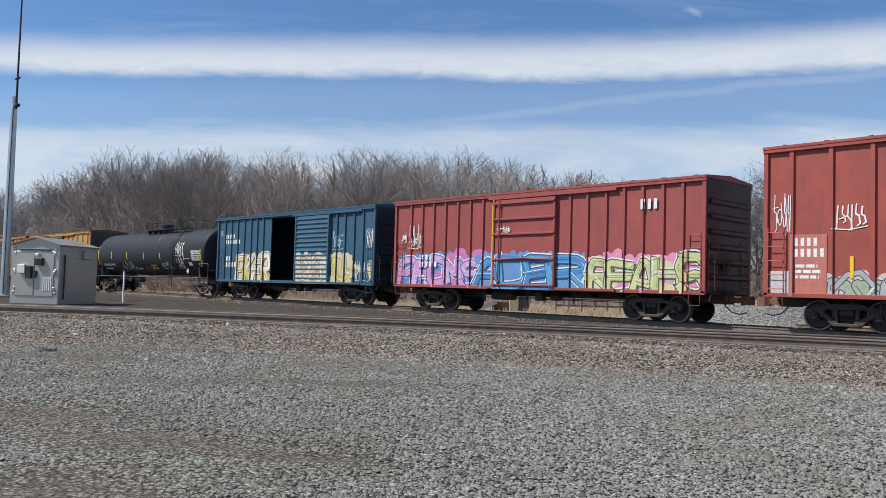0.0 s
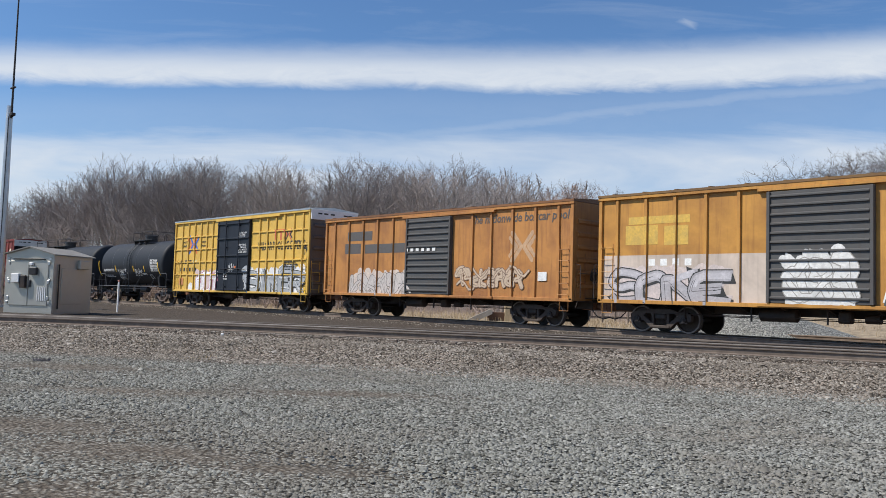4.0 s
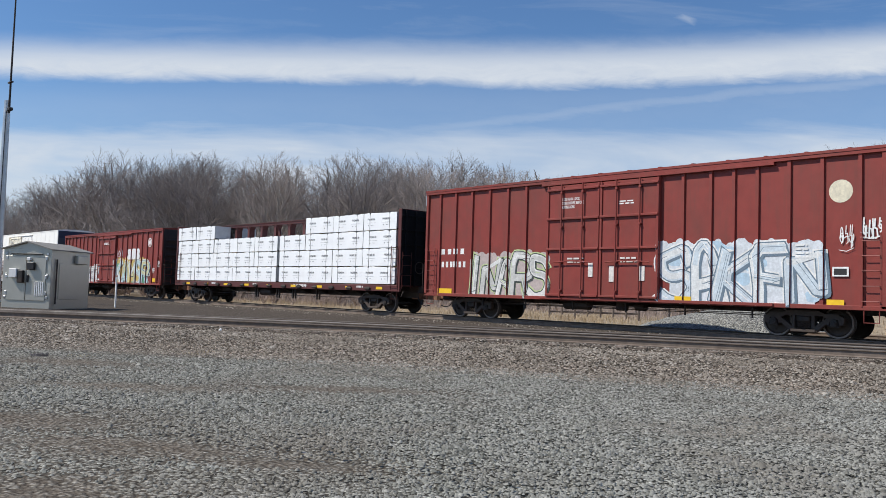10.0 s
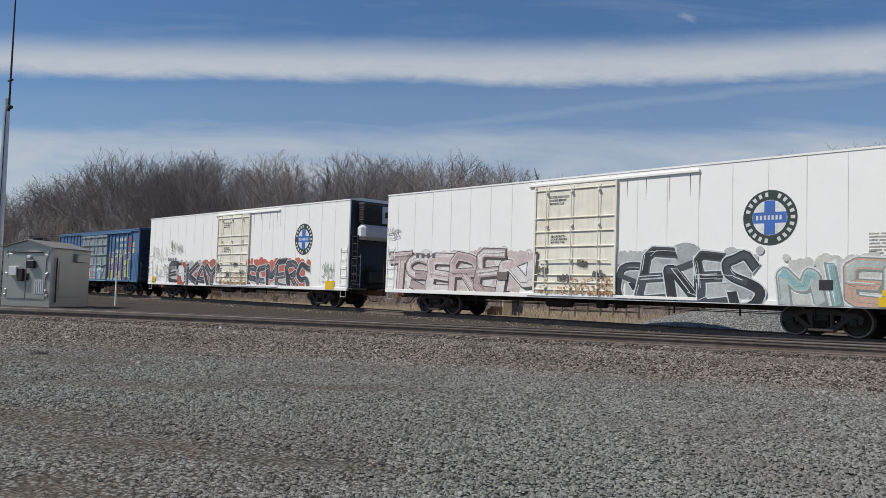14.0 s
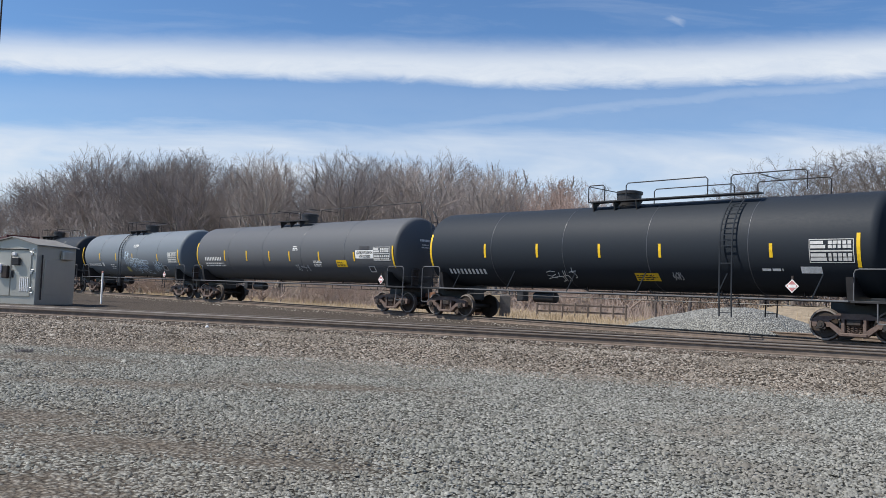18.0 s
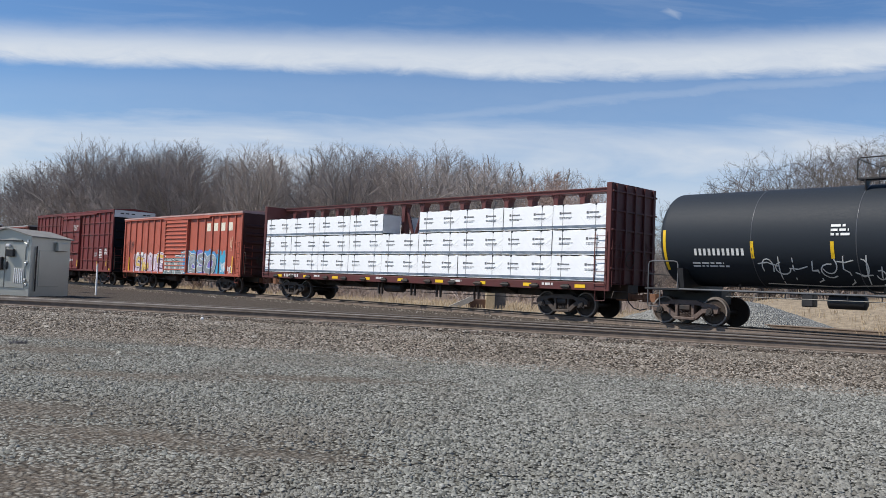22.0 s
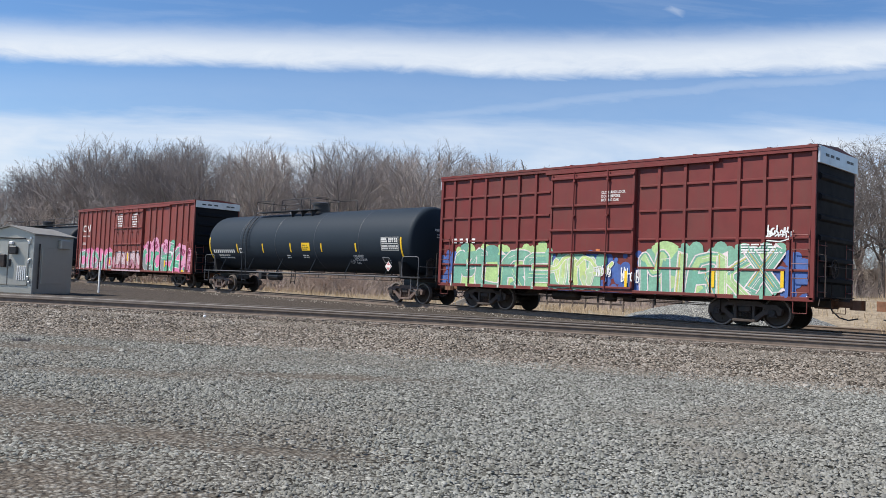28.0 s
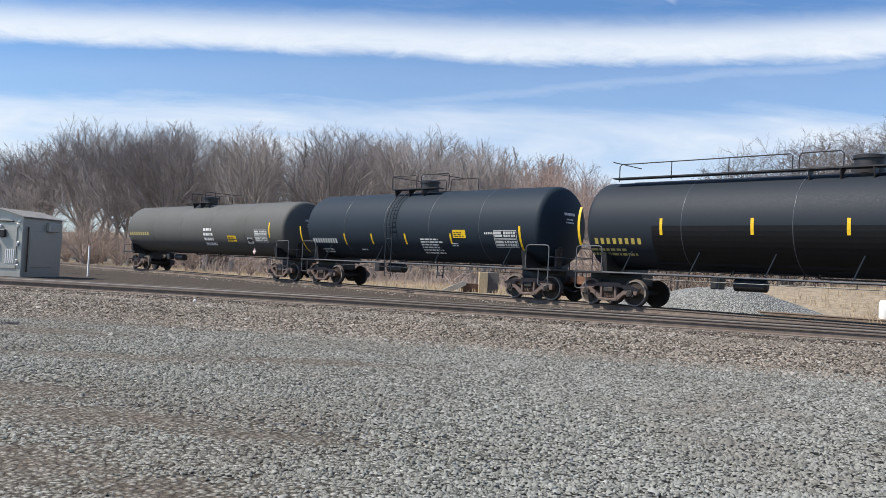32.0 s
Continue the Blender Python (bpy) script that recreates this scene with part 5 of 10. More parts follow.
def tank_car(spec):
    """A tank car: shell with dished heads, stub sills, saddles, walkway, ladder and a manway on top."""
    L, r, zc = spec["L"], spec.get("r", 1.55), spec.get("zc", 2.83)
    car = thing("tank_car", spec["label"], "tank car", "cars of the freight train")
    h = L / 2 - spec.get("over", 0.75)
    shell = spec["paint"]
    head = 0.44
    # dished heads with a rounded knuckle
    prof = [(-h + 0.30 * (q / (r - 0.15)) ** 2, max(0.02, q)) for q in np.linspace(0.0, r - 0.15, 8)]
    prof += [(-h + 0.53 - 0.26 * math.sin(v), r - 0.26 + 0.26 * math.cos(v)) for v in np.radians((52, 38, 25, 12, 0))]
    prof += [(-x, q) for x, q in prof[::-1]]
    part("tank", Shape().lathe(prof, (0, 0, zc), "x", 56), shell, car, spec.get("tank_label", ""), smooth=60)
    ring = lambda x, w, up: Shape().lathe([(x - w, r + 0.001), (x - w * 0.6, r + up * 0.75), (x, r + up), (x + w * 0.6, r + up * 0.75), (x + w, r + 0.001)], (0, 0, zc), "x", 48)
    for x in np.linspace(-h + head, h - head, spec.get("seams", 6))[1:-1]:
        part("weld_seam", ring(x, 0.016, 0.010), WELD, car, smooth=60)
    s = Shape()
    for z, w, g in ((0.42, 0.62, 0.10), (0.24, 0.40, 0.05), (0.12, 0.46, 0.05)):
        q = -w / 2
        while q < w / 2:
            s.box(h - head * ((math.hypot(q + 0.04, z) / r) ** 2) - 0.02, h - head * ((math.hypot(q + 0.04, z) / r) ** 2) + 0.012, q, q + 0.055, zc + z, zc + z + g)
            q += 0.085
    part("head_stencil", s, WHITE, car, kind="stuff")
    # saddles and stub sills
    tr = spec.get("truck", h - 1.05)
    for k in (-1, 1):
        s = Shape().box(k * (tr - 0.9), k * (L / 2 - 0.55), -0.36, 0.36, 0.70, 1.18, 0.02)
        s.prism([(-1.3, 1.05), (-1.45, zc - 1.0), (-1.0, zc - 1.05), (1.0, zc - 1.05), (1.45, zc - 1.0), (1.3, 1.05)], k * tr - 0.10, k * tr + 0.10, "yz")
        s.box(k * (tr - 0.5), k * (L / 2 - 0.5), -1.42, 1.42, 1.10, 1.17, 0.01)
        part("saddle", s, spec.get("frame", BLACK), car)
        e = L / 2 - 0.62
        s = Shape()
        for y in (-1.4, 1.4):
            s.tube([(k * (tr + 0.1), y, 1.17), (k * (tr + 0.1), y, 1.93), (k * (tr + 0.14), y, 2.02), (k * (tr + 0.24), y, 2.05), (k * (e - 0.14), y, 2.05), (k * (e - 0.04), y, 2.02), (k * e, y, 1.93), (k * e, y, 0.6), (k * (e - 0.05), y, 0.55), (k * (e - 0.42), y, 0.55), (k * (e - 0.45), y, 0.6), (k * (e - 0.45), y, 1.1)], 0.02, 6)
        s.tube([(k * e, -1.4, 1.62), (k * e, 1.4, 1.62)], 0.016, 5)
        part("end_handrail", s, SUNLIT_GREY, car, "worn grey handrail round the end platform")
    x = L / 2 - 0.8
    s = Shape().lathe([(0.05, 0.04), (0.1, 0.04)], (x, -0.55, 1.75), "x", 8)
    s.tube([(x + 0.08, -0.55 + 0.26 * math.cos(2 * math.pi * k / 16), 1.75 + 0.26 * math.sin(2 * math.pi * k / 16)) for k in range(17)], 0.016, 5)
    s.tube([(x + 0.07, -0.81, 1.75), (x + 0.07, -0.29, 1.75)], 0.01, 4).tube([(x + 0.07, -0.55, 1.49), (x + 0.07, -0.55, 2.01)], 0.01, 4)
    part("brake_wheel", s, STEEL_CAST, car)
    part("brake_housing", Shape().box(x - 0.06, x + 0.05, -0.75, -0.35, 1.2, 1.95, 0.03), STEEL_DARK, car)
    # side walkways and braces below the belly
    s = Shape().tube([(-tr + 1.2, -0.5, zc - r + 0.02), (-1.5, -0.5, zc - r + 0.02), (-1.3, -0.5, zc - r - 0.06), (tr - 1.2, -0.5, zc - r - 0.06)], 0.025, 6)
    for x in np.linspace(-tr + 1.6, tr - 1.6, 6):
        s.box(x - 0.02, x + 0.02, -0.53, -0.47, zc - r - 0.06, zc - math.sqrt(r * r - 0.25) + 0.02)
    part("brake_pipe", s, STEEL_DARK, car)
    if spec.get("walk", False):
        for y in (-1, 1):
            s = Shape().box(-tr, tr, y * 1.38, y * 1.5, 1.12, 1.17, 0.01)
            part("running_board", s, SUNLIT_GREY, car, "worn grey running board")
            s = Shape().tube([(-tr + 1.6, y * 1.44, 0.97), (tr - 1.6, y * 1.44, 0.97)], 0.014, 5)
            for x in np.linspace(-tr + 1.7, tr - 1.7, 7):
                s.box(x - 0.012, x + 0.012, y * 1.43, y * 1.455, 0.96, 1.13)
            part("safety_rail", s, spec.get("frame", BLACK), car)
        for x in np.linspace(-tr + 0.9, tr - 0.9, spec.get("braces", 6)):
            for y in (-1, 1):
                s = Shape().tube([(x - 0.12, y * 1.47, 1.16), (x + 0.12, y * (math.sqrt(1.55 ** 2 - 0.95 ** 2) + 0.03), zc - 0.93)], 0.022, 5)
                part("brace", s, spec.get("brace_mat", shell), car)
    s = Shape().lathe([(-0.55, 0.1), (-0.5, 0.2), (0.5, 0.2), (0.55, 0.1)], (-tr + 4.8, -0.35, 0.92), "x", 14)
    part("air_reservoir", s, BLACK, car, smooth=40)
    part("brake_valve", Shape().box(-tr + 3.6, -tr + 3.95, -0.7, -0.35, 0.75, 1.15, 0.03), BLACK, car)
    # manway, platform and rails on top
    m, zt = spec.get("manway", 0.0), zc + r
    s = Shape().lathe([(-0.1, 0.42), (0.40, 0.42), (0.40, 0.47), (0.50, 0.47), (0.54, 0.3)], (m, 0, zt), "z", 20)
    s.box(m - 0.5, m - 0.42, -0.06, 0.06, zt + 0.05, zt + 0.3)
    part("manway", s, spec.get("frame", BLACK), car, "round manway housing on top", smooth=40)
    x0, x1 = spec.get("deck", (m - 1.1, m + 1.1))
    zd = zt + 0.06
    for y in (-1, 1):
        s = Shape().box(x0, x1, y * 0.5, y * 0.95, zd, zd + 0.04)
        for x in np.arange(max(x0, m - 1.6) + 0.2, min(x1, m + 1.6), 0.9):
            s.prism([(y * 0.5, zd), (y * 0.95, zd), (y * 0.86, zd - 0.32)], x - 0.02, x + 0.02, "yz")
        part("deck", s, spec.get("deck_mat", spec.get("frame", BLACK)), car, "grating walkway on top of the tank")
    for y in ((-0.2,) if spec.get("one_rail") else (-0.93, 0.93)):
        s = Shape()
        for a, b in spec.get("rails", ((x0, x1),)):
            hr = 0.62
            s.tube([(a, y, zd), (a, y, zd + hr - 0.08), (a + 0.08, y, zd + hr), (b - 0.08, y, zd + hr), (b, y, zd + hr - 0.08), (b, y, zd)], 0.02, 6)
            for x in np.linspace(a, b, max(2, int((b - a) / 1.9) + 1))[1:-1]:
                s.tube([(x, y, zd), (x, y, zd + hr)], 0.018, 5)
        part("top_railing", s, spec.get("frame", BLACK), car)
    for x in (x0, x1):
        part("cross_rail", Shape().tube([(x, -0.93, zd + 0.6), (x, 0.93, zd + 0.6)], 0.018, 5), spec.get("frame", BLACK), car)
    lx = spec.get("ladder")
    if lx is not None:
        for y in (-1, 1):
            s = Shape()
            arc = [(y * (r + 0.13) * math.cos(a), zc + (r + 0.13) * math.sin(a)) for a in np.linspace(-0.12, 1.0, 9)]
            pts = [(y * 1.62, 0.55), (y * 1.66, 1.2)] + arc
            for d in (-0.2, 0.2):
                s.tube([(lx + d, p, q) for p, q in pts], 0.026, 5)
            total = len(pts)
            for u in np.linspace(0.2, total - 1.05, 14):
                i, f = int(u), u - int(u)
                p, q = (pts[i][0] * (1 - f) + pts[i + 1][0] * f, pts[i][1] * (1 - f) + pts[i + 1][1] * f)
                s.tube([(lx - 0.2, p, q), (lx + 0.2, p, q)], 0.017, 4)
            part("ladder", s, LADDER_STEEL, car, "dark steel ladder curved over the tank")
    if spec.get("end_ladder"):
        s = Shape()
        path = [(h + 0.30, 1.15), (h + 0.30, zc + 0.1), (h + 0.16, zc + 0.9), (h - 0.05, zt + 0.05), (h - 0.3, zt + 0.35)]
        for y in (0.25, 0.67):
            s.tube([(x, y, z) for x, z in path], 0.024, 5)
        for z in np.arange(1.4, zt, 0.31):
            x = float(np.interp(z, [q[1] for q in path], [q[0] for q in path]))
            s.tube([(x, 0.25, z), (x, 0.67, z)], 0.016, 4)
        part("end_ladder", s, LADDER_STEEL, car, "dark steel ladder up the end of the tank")
    add_draft_gear(car, L / 2 - 0.78)
    for k in (-1, 1):
        add_truck(car, k * tr, STEEL_WORN)
    return car, Side(car, (), shell=(zc, r))


def reefer(spec):
    """A smooth-sided insulated car with a plug door and, on one end, a cooling unit."""
    L, top, sill = spec["L"], spec["top"], spec["sill"]
    car = thing("refrigerator_car", spec["label"], "refrigerator car", "cars of the freight train")
    h = L / 2
    mat = spec["paint"]
    part("body", Shape().box(-h, h, -HALF, HALF, sill + 0.05, top, 0.05), mat, car)
    s = Shape().prism([(-HALF - 0.02, top - 0.04), (-HALF - 0.02, top + 0.02), (-0.9, top + 0.13), (0.9, top + 0.13), (HALF + 0.02, top + 0.02), (HALF + 0.02, top - 0.04)], -h, h, "yz")
    part("roof", s, mat, car)
    seam = tidy(Shape().box(-0.012, 0.012, -0.006, 0.004, sill + 0.1, top - 0.08).mesh("panel_seam", spec["seam"]))
    for x in np.arange(-h + 0.8, h - 0.3, 1.15):
        part("panel_seam", seam, None, car, at=pose(x, -HALF, 0))
    for y in (-1, 1):
        part("side_sill", Shape().box(-h + 0.05, h - 0.05, y * (HALF - 0.1), y * (HALF + 0.03), sill - 0.04, sill + 0.12, 0.01), mat, car)
    end = spec.get("end")
    for k in (-1, 1):
        part("end_wall", Shape().box(k * (h - 0.01), k * (h + 0.03), -HALF + 0.03, HALF - 0.03, sill + 0.1, top - 0.02, 0.02), end, car, spec.get("end_label", ""))
    strips = [(-h, h, -HALF - 0.004)]
    dspec = dict(spec)
    strips.append(add_door(car, dspec, HALF - 0.03))
    x = h + 0.03
    if spec.get("unit"):
        part("cooling_unit", Shape().box(x, x + 0.55, -1.15, 1.0, top - 1.2, top - 0.12, 0.08), BLACK, car, "black cooling unit")
        for i in range(6):
            z = top - 0.42 - 0.12 * i
            part("louvre", Shape().box(x + 0.2, x + 0.575, -1.17, -0.2, z, z + 0.05, 0.01), STEEL_CAST, car)
        panel = part("grille", Shape().box(x + 0.53, x + 0.58, 0.0, 0.72, top - 1.1, top - 0.24, 0.05), WHITE, car, "white panel on the cooling unit")
        part("house_mark", Shape().box(x + 0.58, x + 0.584, 0.16, 0.56, top - 0.82, top - 0.52), BLACK, panel)
        part("condenser_housing", Shape().box(x, x + 0.62, -1.2, 1.05, top - 1.95, top - 1.21, 0.16), WHITE, car, "white rounded condenser housing", smooth=40)
        part("fuel_tank", Shape().box(x, x + 0.5, -0.6, 0.6, sill + 0.35, sill + 0.95, 0.05), BLACK, car)
        for y in (-1.38, 1.28):
            s = Shape()
            for d in (0.0, 0.42):
                s.tube([(x + 0.05 + d, y, sill + 0.2), (x + 0.05 + d, y, top - 1.75)], 0.035, 6)
            for z in np.arange(sill + 0.45, top - 1.7, 0.36):
                s.tube([(x + 0.05, y, z), (x + 0.47, y, z)], 0.018, 5)
            part("service_ladder", s, STEEL_DARK, car)
    else:
        part("end_band", Shape().box(x, x + 0.012, -HALF + 0.05, HALF - 0.05, top - 0.62, top - 0.05), paint((0.03, 0.04, 0.085), name="dark_blue_band_paint"), car)
        sign = words(car, "EXCESS HEIGHT CAR", -0.75, top - 1.32, 1.5, 0.16, WHITE, 0.0)
        sign.matrix_basis = pose(x + 0.004, 0, 0, 0, 0, 90)
    # rusty runs below the door's upper track
    a, b = spec["door"][:2]
    r = random.Random(int(L * 10))
    for q in (0.35, 1.1, 2.0, 2.75, 3.1):
        w, long = r.uniform(0.015, 0.035), r.uniform(0.35, 1.1)
        part("rust_run", Shape().prism([(b + q, top - 0.3), (b + q + w, top - 0.3), (b + q + w * 0.6, top - 0.3 - long)], -HALF - 0.006, -HALF - 0.002), RUST, car)
    underframe(car, L, sill)
    brake_gear(car, L, sill)
    side_irons(car, L, sill, spec.get("irons", mat), HALF)
    add_draft_gear(car, h)
    for k in (-1, 1):
        add_truck(car, k * (h - 2.9))
    return car, Side(car, strips, sill, top - 0.05)


def centerbeam(spec):
    """A centre-beam flat car: two bulkheads, a central truss and a narrow deck."""
    L, top, deck = spec["L"], spec["top"], 1.28
    car = thing("centerbeam_car", spec["label"], "flat car", "cars of the freight train")
    h = L / 2
    mat = spec["paint"]
    s = Shape().box(-h, h, -1.42, 1.42, deck - 0.06, deck, 0.01)
    part("deck", s, mat, car)
    for y in (-1, 1):
        part("side_sill", Shape().box(-h, h, y * 1.36, y * 1.46, deck - 0.30, deck - 0.02, 0.01), mat, car, "side sill with yellow and white marks")
    s = Shape().box(-h - 0.05, h + 0.05, -0.33, 0.33, 0.72, deck - 0.05)
    for x in np.arange(-h + 1.0, h - 0.9, 1.6):
        s.prism([(-1.4, deck - 0.05), (-1.4, deck - 0.2), (-0.35, 0.75), (0.35, 0.75), (1.4, deck - 0.2), (1.4, deck - 0.05)], x - 0.04, x + 0.04, "yz")
    part("underframe", s, STEEL_DARK, car)
    for x in np.arange(-h + 1.4, h - 1.0, spec.get("winch_step", 1.45)):
        w = Shape().box(x - 0.13, x + 0.13, -1.52, -1.38, deck - 0.27, deck - 0.1, 0.01)
        w.lathe([(-0.2, 0.05), (0.2, 0.05)], (x, -1.5, deck - 0.19), "x", 8)
        part("winch", w, STEEL_DARK, car)
    s = Shape().box(-h, h, -0.28, 0.28, top - 0.16, top, 0.01)
    s.box(-h, h, -0.33, 0.33, top - 0.03, top + 0.0)
    part("top_chord", s, mat, car)
    posts = np.linspace(-h + 0.9, h - 0.9, spec.get("n_posts", 15))
    for i, x in enumerate(posts):
        s = Shape().box(x - 0.11, x + 0.11, -0.18, 0.18, deck, top - 0.14, 0.01)
        s.prism([(x - 0.11, top - 0.34), (x - 0.11, top - 0.15), (x - 0.22, top - 0.15)], -0.18, 0.18)
        s.prism([(x + 0.11, top - 0.34), (x + 0.11, top - 0.15), (x + 0.22, top - 0.15)], -0.18, 0.18)
        part("post", s, mat, car)
    m = len(posts) // 2
    for a, b in ((m - 1, m), (m, m - 1)):
        s = Shape().tube([(posts[a], 0, deck), (posts[b], 0, top - 0.15)], 0.08, 6)
        part("diagonal", s, mat, car)
    for k in (-1, 1):
        s = Shape().box(k * (h - 0.22), k * h, -1.46, 1.46, deck - 0.05, top, 0.015)
        wall = part("bulkhead", s, mat, car)
        part("bulkhead_face", Shape().box(k * h, k * (h + 0.012), -1.42, 1.42, deck, top - 0.03), spec.get("bulkhead", mat), wall)
        for y in np.linspace(-1.2, 1.2, 5):
            part("stiffener", Shape().box(k * (h + 0.012), k * (h + 0.09), y - 0.05, y + 0.05, deck - 0.05, top - 0.05, 0.01), spec.get("bulkhead", mat), wall)
        for z in np.linspace(deck + 0.5, top - 0.3, 5):
            part("end_rail", Shape().box(k * (h + 0.012), k * (h + 0.07), -1.44, 1.44, z - 0.03, z + 0.03, 0.008), spec.get("bulkhead", mat), wall)
    side_irons(car, L, deck - 0.3, mat, 1.46)
    x = h + 0.14
    s = Shape().tube([(x, -0.4 + 0.27 * math.cos(2 * math.pi * k / 16), 2.1 + 0.27 * math.sin(2 * math.pi * k / 16)) for k in range(17)], 0.016, 5)
    s.tube([(x, -0.67, 2.1), (x, -0.13, 2.1)], 0.01, 4)
    part("brake_wheel", s, STEEL_CAST, car)
    s = Shape().lathe([(-0.6, 0.1), (-0.55, 0.2), (0.55, 0.2), (0.6, 0.1)], (-0.8, -0.9, 0.75), "x", 14)
    part("air_reservoir", s, STEEL_DARK, car, smooth=40)
    s = Shape()
    for x in (-1.6, 0.6, 2.2, 4.4):
        s.box(x - 0.03, x + 0.03, -1.2, -1.12, 0.45, 1.0).box(x + 0.2, x + 0.26, -1.2, -1.12, 0.45, 1.0)
    s.tube([(-h + 3.5, -1.16, 0.62), (h - 3.5, -1.16, 0.62)], 0.014, 5)
    part("brake_pipe", s, STEEL_DARK, car)
    add_draft_gear(car, h)
    for k in (-1, 1):
        add_truck(car, k * (h - 2.3))
    return car, Side(car, [(-h, h, -1.465)])


# ---- the train: thirty-one cars, from its head to its tail ----
RED = paint((0.33, 0.076, 0.070), name="faded_red_paint")
RED_IATR = paint((0.355, 0.076, 0.060), name="red_paint")
BLUE_TEAL = paint((0.035, 0.10, 0.16), name="dark_blue_paint", amount=0.25)
ORANGE_OLD = paint((0.54, 0.27, 0.06), dirt=(0.24, 0.10, 0.035), amount=0.7, streaks=0.6, name="rusty_yellow_paint")
ORANGE_OLD2 = paint((0.48, 0.22, 0.065), dirt=(0.22, 0.09, 0.04), amount=0.8, streaks=0.7, name="faded_rusty_yellow_paint")
YELLOW_NEW = paint((0.66, 0.42, 0.085), dirt=(0.40, 0.26, 0.09), amount=0.3, streaks=0.2, name="yellow_paint")
GREY_DOOR = paint((0.085, 0.085, 0.085), name="dark_grey_door_paint")
BLACK_DOOR = paint((0.012, 0.015, 0.023), dirt=(0.03, 0.032, 0.036), amount=0.3, streaks=0.2, name="black_door_paint")
RED_BNSF = paint((0.225, 0.040, 0.031), name="oxide_red_paint")
RED_BNSF2 = paint((0.242, 0.044, 0.035), name="oxide_red_paint")
MAROON = paint((0.165, 0.030, 0.027), name="maroon_paint")
CN_BROWN = paint((0.255, 0.070, 0.050), dirt=(0.11, 0.05, 0.035), amount=0.6, streaks=0.5, name="brown_red_paint")
CN_RED = paint((0.215, 0.049, 0.040), name="brown_red_paint")
GATX_RED = paint((0.44, 0.11, 0.07), name="bright_oxide_paint")
WHITE_CAR = material("white_car_paint", (0.95, 0.93, 0.88), 0.5, 0.0, 0.015, 3.0, (0.86, 0.81, 0.70), 0.05, 0.5, 0.02, 25.0, 0.10, spec=0.35)
CREAM_DOOR = paint((0.86, 0.82, 0.70), dirt=(0.60, 0.47, 0.30), amount=0.30, streaks=0.4, name="cream_door_paint")
NAVY = paint((0.075, 0.085, 0.115), name="navy_end_paint")
GWS_BLUE = paint((0.088, 0.180, 0.325), name="blue_paint")
GWS_GREY = paint((0.29, 0.345, 0.36), name="grey_green_door_paint")
SILVER = paint((0.62, 0.55, 0.54), dirt=(0.24, 0.10, 0.09), amount=0.75, streaks=0.7, name="peeling_silver_paint")
BEAM_RED = paint((0.105, 0.030, 0.028), dirt=(0.05, 0.03, 0.025), amount=0.4, name="dark_red_paint")
END_BLACK = paint((0.011, 0.012, 0.015), 0.7, (0.028, 0.026, 0.025), 0.3, 0.2, "black_end_paint", 0.1)
def tank_paint(colour, rough, dirt, amount, streaks, name, spec):
    return material(name, colour, rough, 0.0, 0.05, 22.0, dirt, amount, 0.35, 0.02, 60.0, streaks, spec=spec)


TANK_BLACK = tank_paint((0.0200, 0.0255, 0.0335), 0.62, (0.025, 0.029, 0.034), 0.14, 0.08, "black_tank_paint", 0.22)
TANK_DARK = tank_paint((0.0250, 0.0282, 0.0340), 0.62, (0.032, 0.033, 0.036), 0.15, 0.1, "dark_grey_tank_paint", 0.22)
TANK_GREY = tank_paint((0.152, 0.176, 0.200), 0.6, (0.145, 0.155, 0.165), 0.2, 0.15, "grey_tank_paint", 0.22)
TANK_MID = tank_paint((0.098, 0.103, 0.112), 0.6, (0.098, 0.101, 0.106), 0.3, 0.2, "mid_grey_tank_paint", 0.22)
TANK_NAVY = tank_paint((0.0200, 0.0295, 0.0410), 0.62, (0.030, 0.037, 0.045), 0.2, 0.1, "blue_black_tank_paint", 0.18)
TANK_DUSTY = tank_paint((0.105, 0.105, 0.100), 0.7, (0.085, 0.078, 0.066), 0.6, 0.4, "dusty_grey_tank_paint", 0.22)


TRAIN = []


def couple(built, left, right):
    """Joins a car to the train: left and right are the body's ends along the track, as the clock starts."""
    car, side = built
    TRAIN.append((car, (left + right) / 2))
    return car, side


IDS = (("iatr", -11.54, 4.08), ("cai", -29.10, -13.48), ("blue", -46.07, -30.58), ("tank_a", -66.65, -46.80), ("rusty_a", -83.00, -67.40), ("rusty_b", -99.80, -84.16), ("yellow", -116.85, -101.27), ("tank_b", -130.40, -117.55), ("tank_c", -151.05, -130.40), ("double_a", -170.48, -151.78), ("double_b", -191.06, -172.40), ("beam_a", -215.35, -192.82), ("single", -235.87, -217.36), ("reefer_a", -260.15, -237.79), ("reefer_b", -285.70, -262.99), ("blue_b", -303.62, -287.48), ("tank_d", -324.30, -304.30), ("tank_e", -344.90, -324.30), ("tank_f", -362.60, -344.90), ("tank_g", -380.00, -362.60), ("beam_b", -402.98, -380.89), ("oxide", -420.52, -405.14), ("maroon_a", -437.88, -422.54), ("brown", -455.30, -440.20), ("silver", -473.09, -457.84), ("maroon_b", -490.63, -475.20), ("tank_h", -511.40, -491.40), ("brown_b", -530.73, -512.21), ("tank_i", -551.70, -531.50), ("tank_j", -568.40, -551.70), ("tank_k", -589.00, -568.40))
SPAN = {name: (a, b) for name, a, b in IDS}
SIDES = {}


def add(name, build, **spec):
    a, b = SPAN[name]
    spec["L"] = b - a
    SIDES[name] = couple(build(spec), a, b)[1]
    SIDES[name].spec = spec


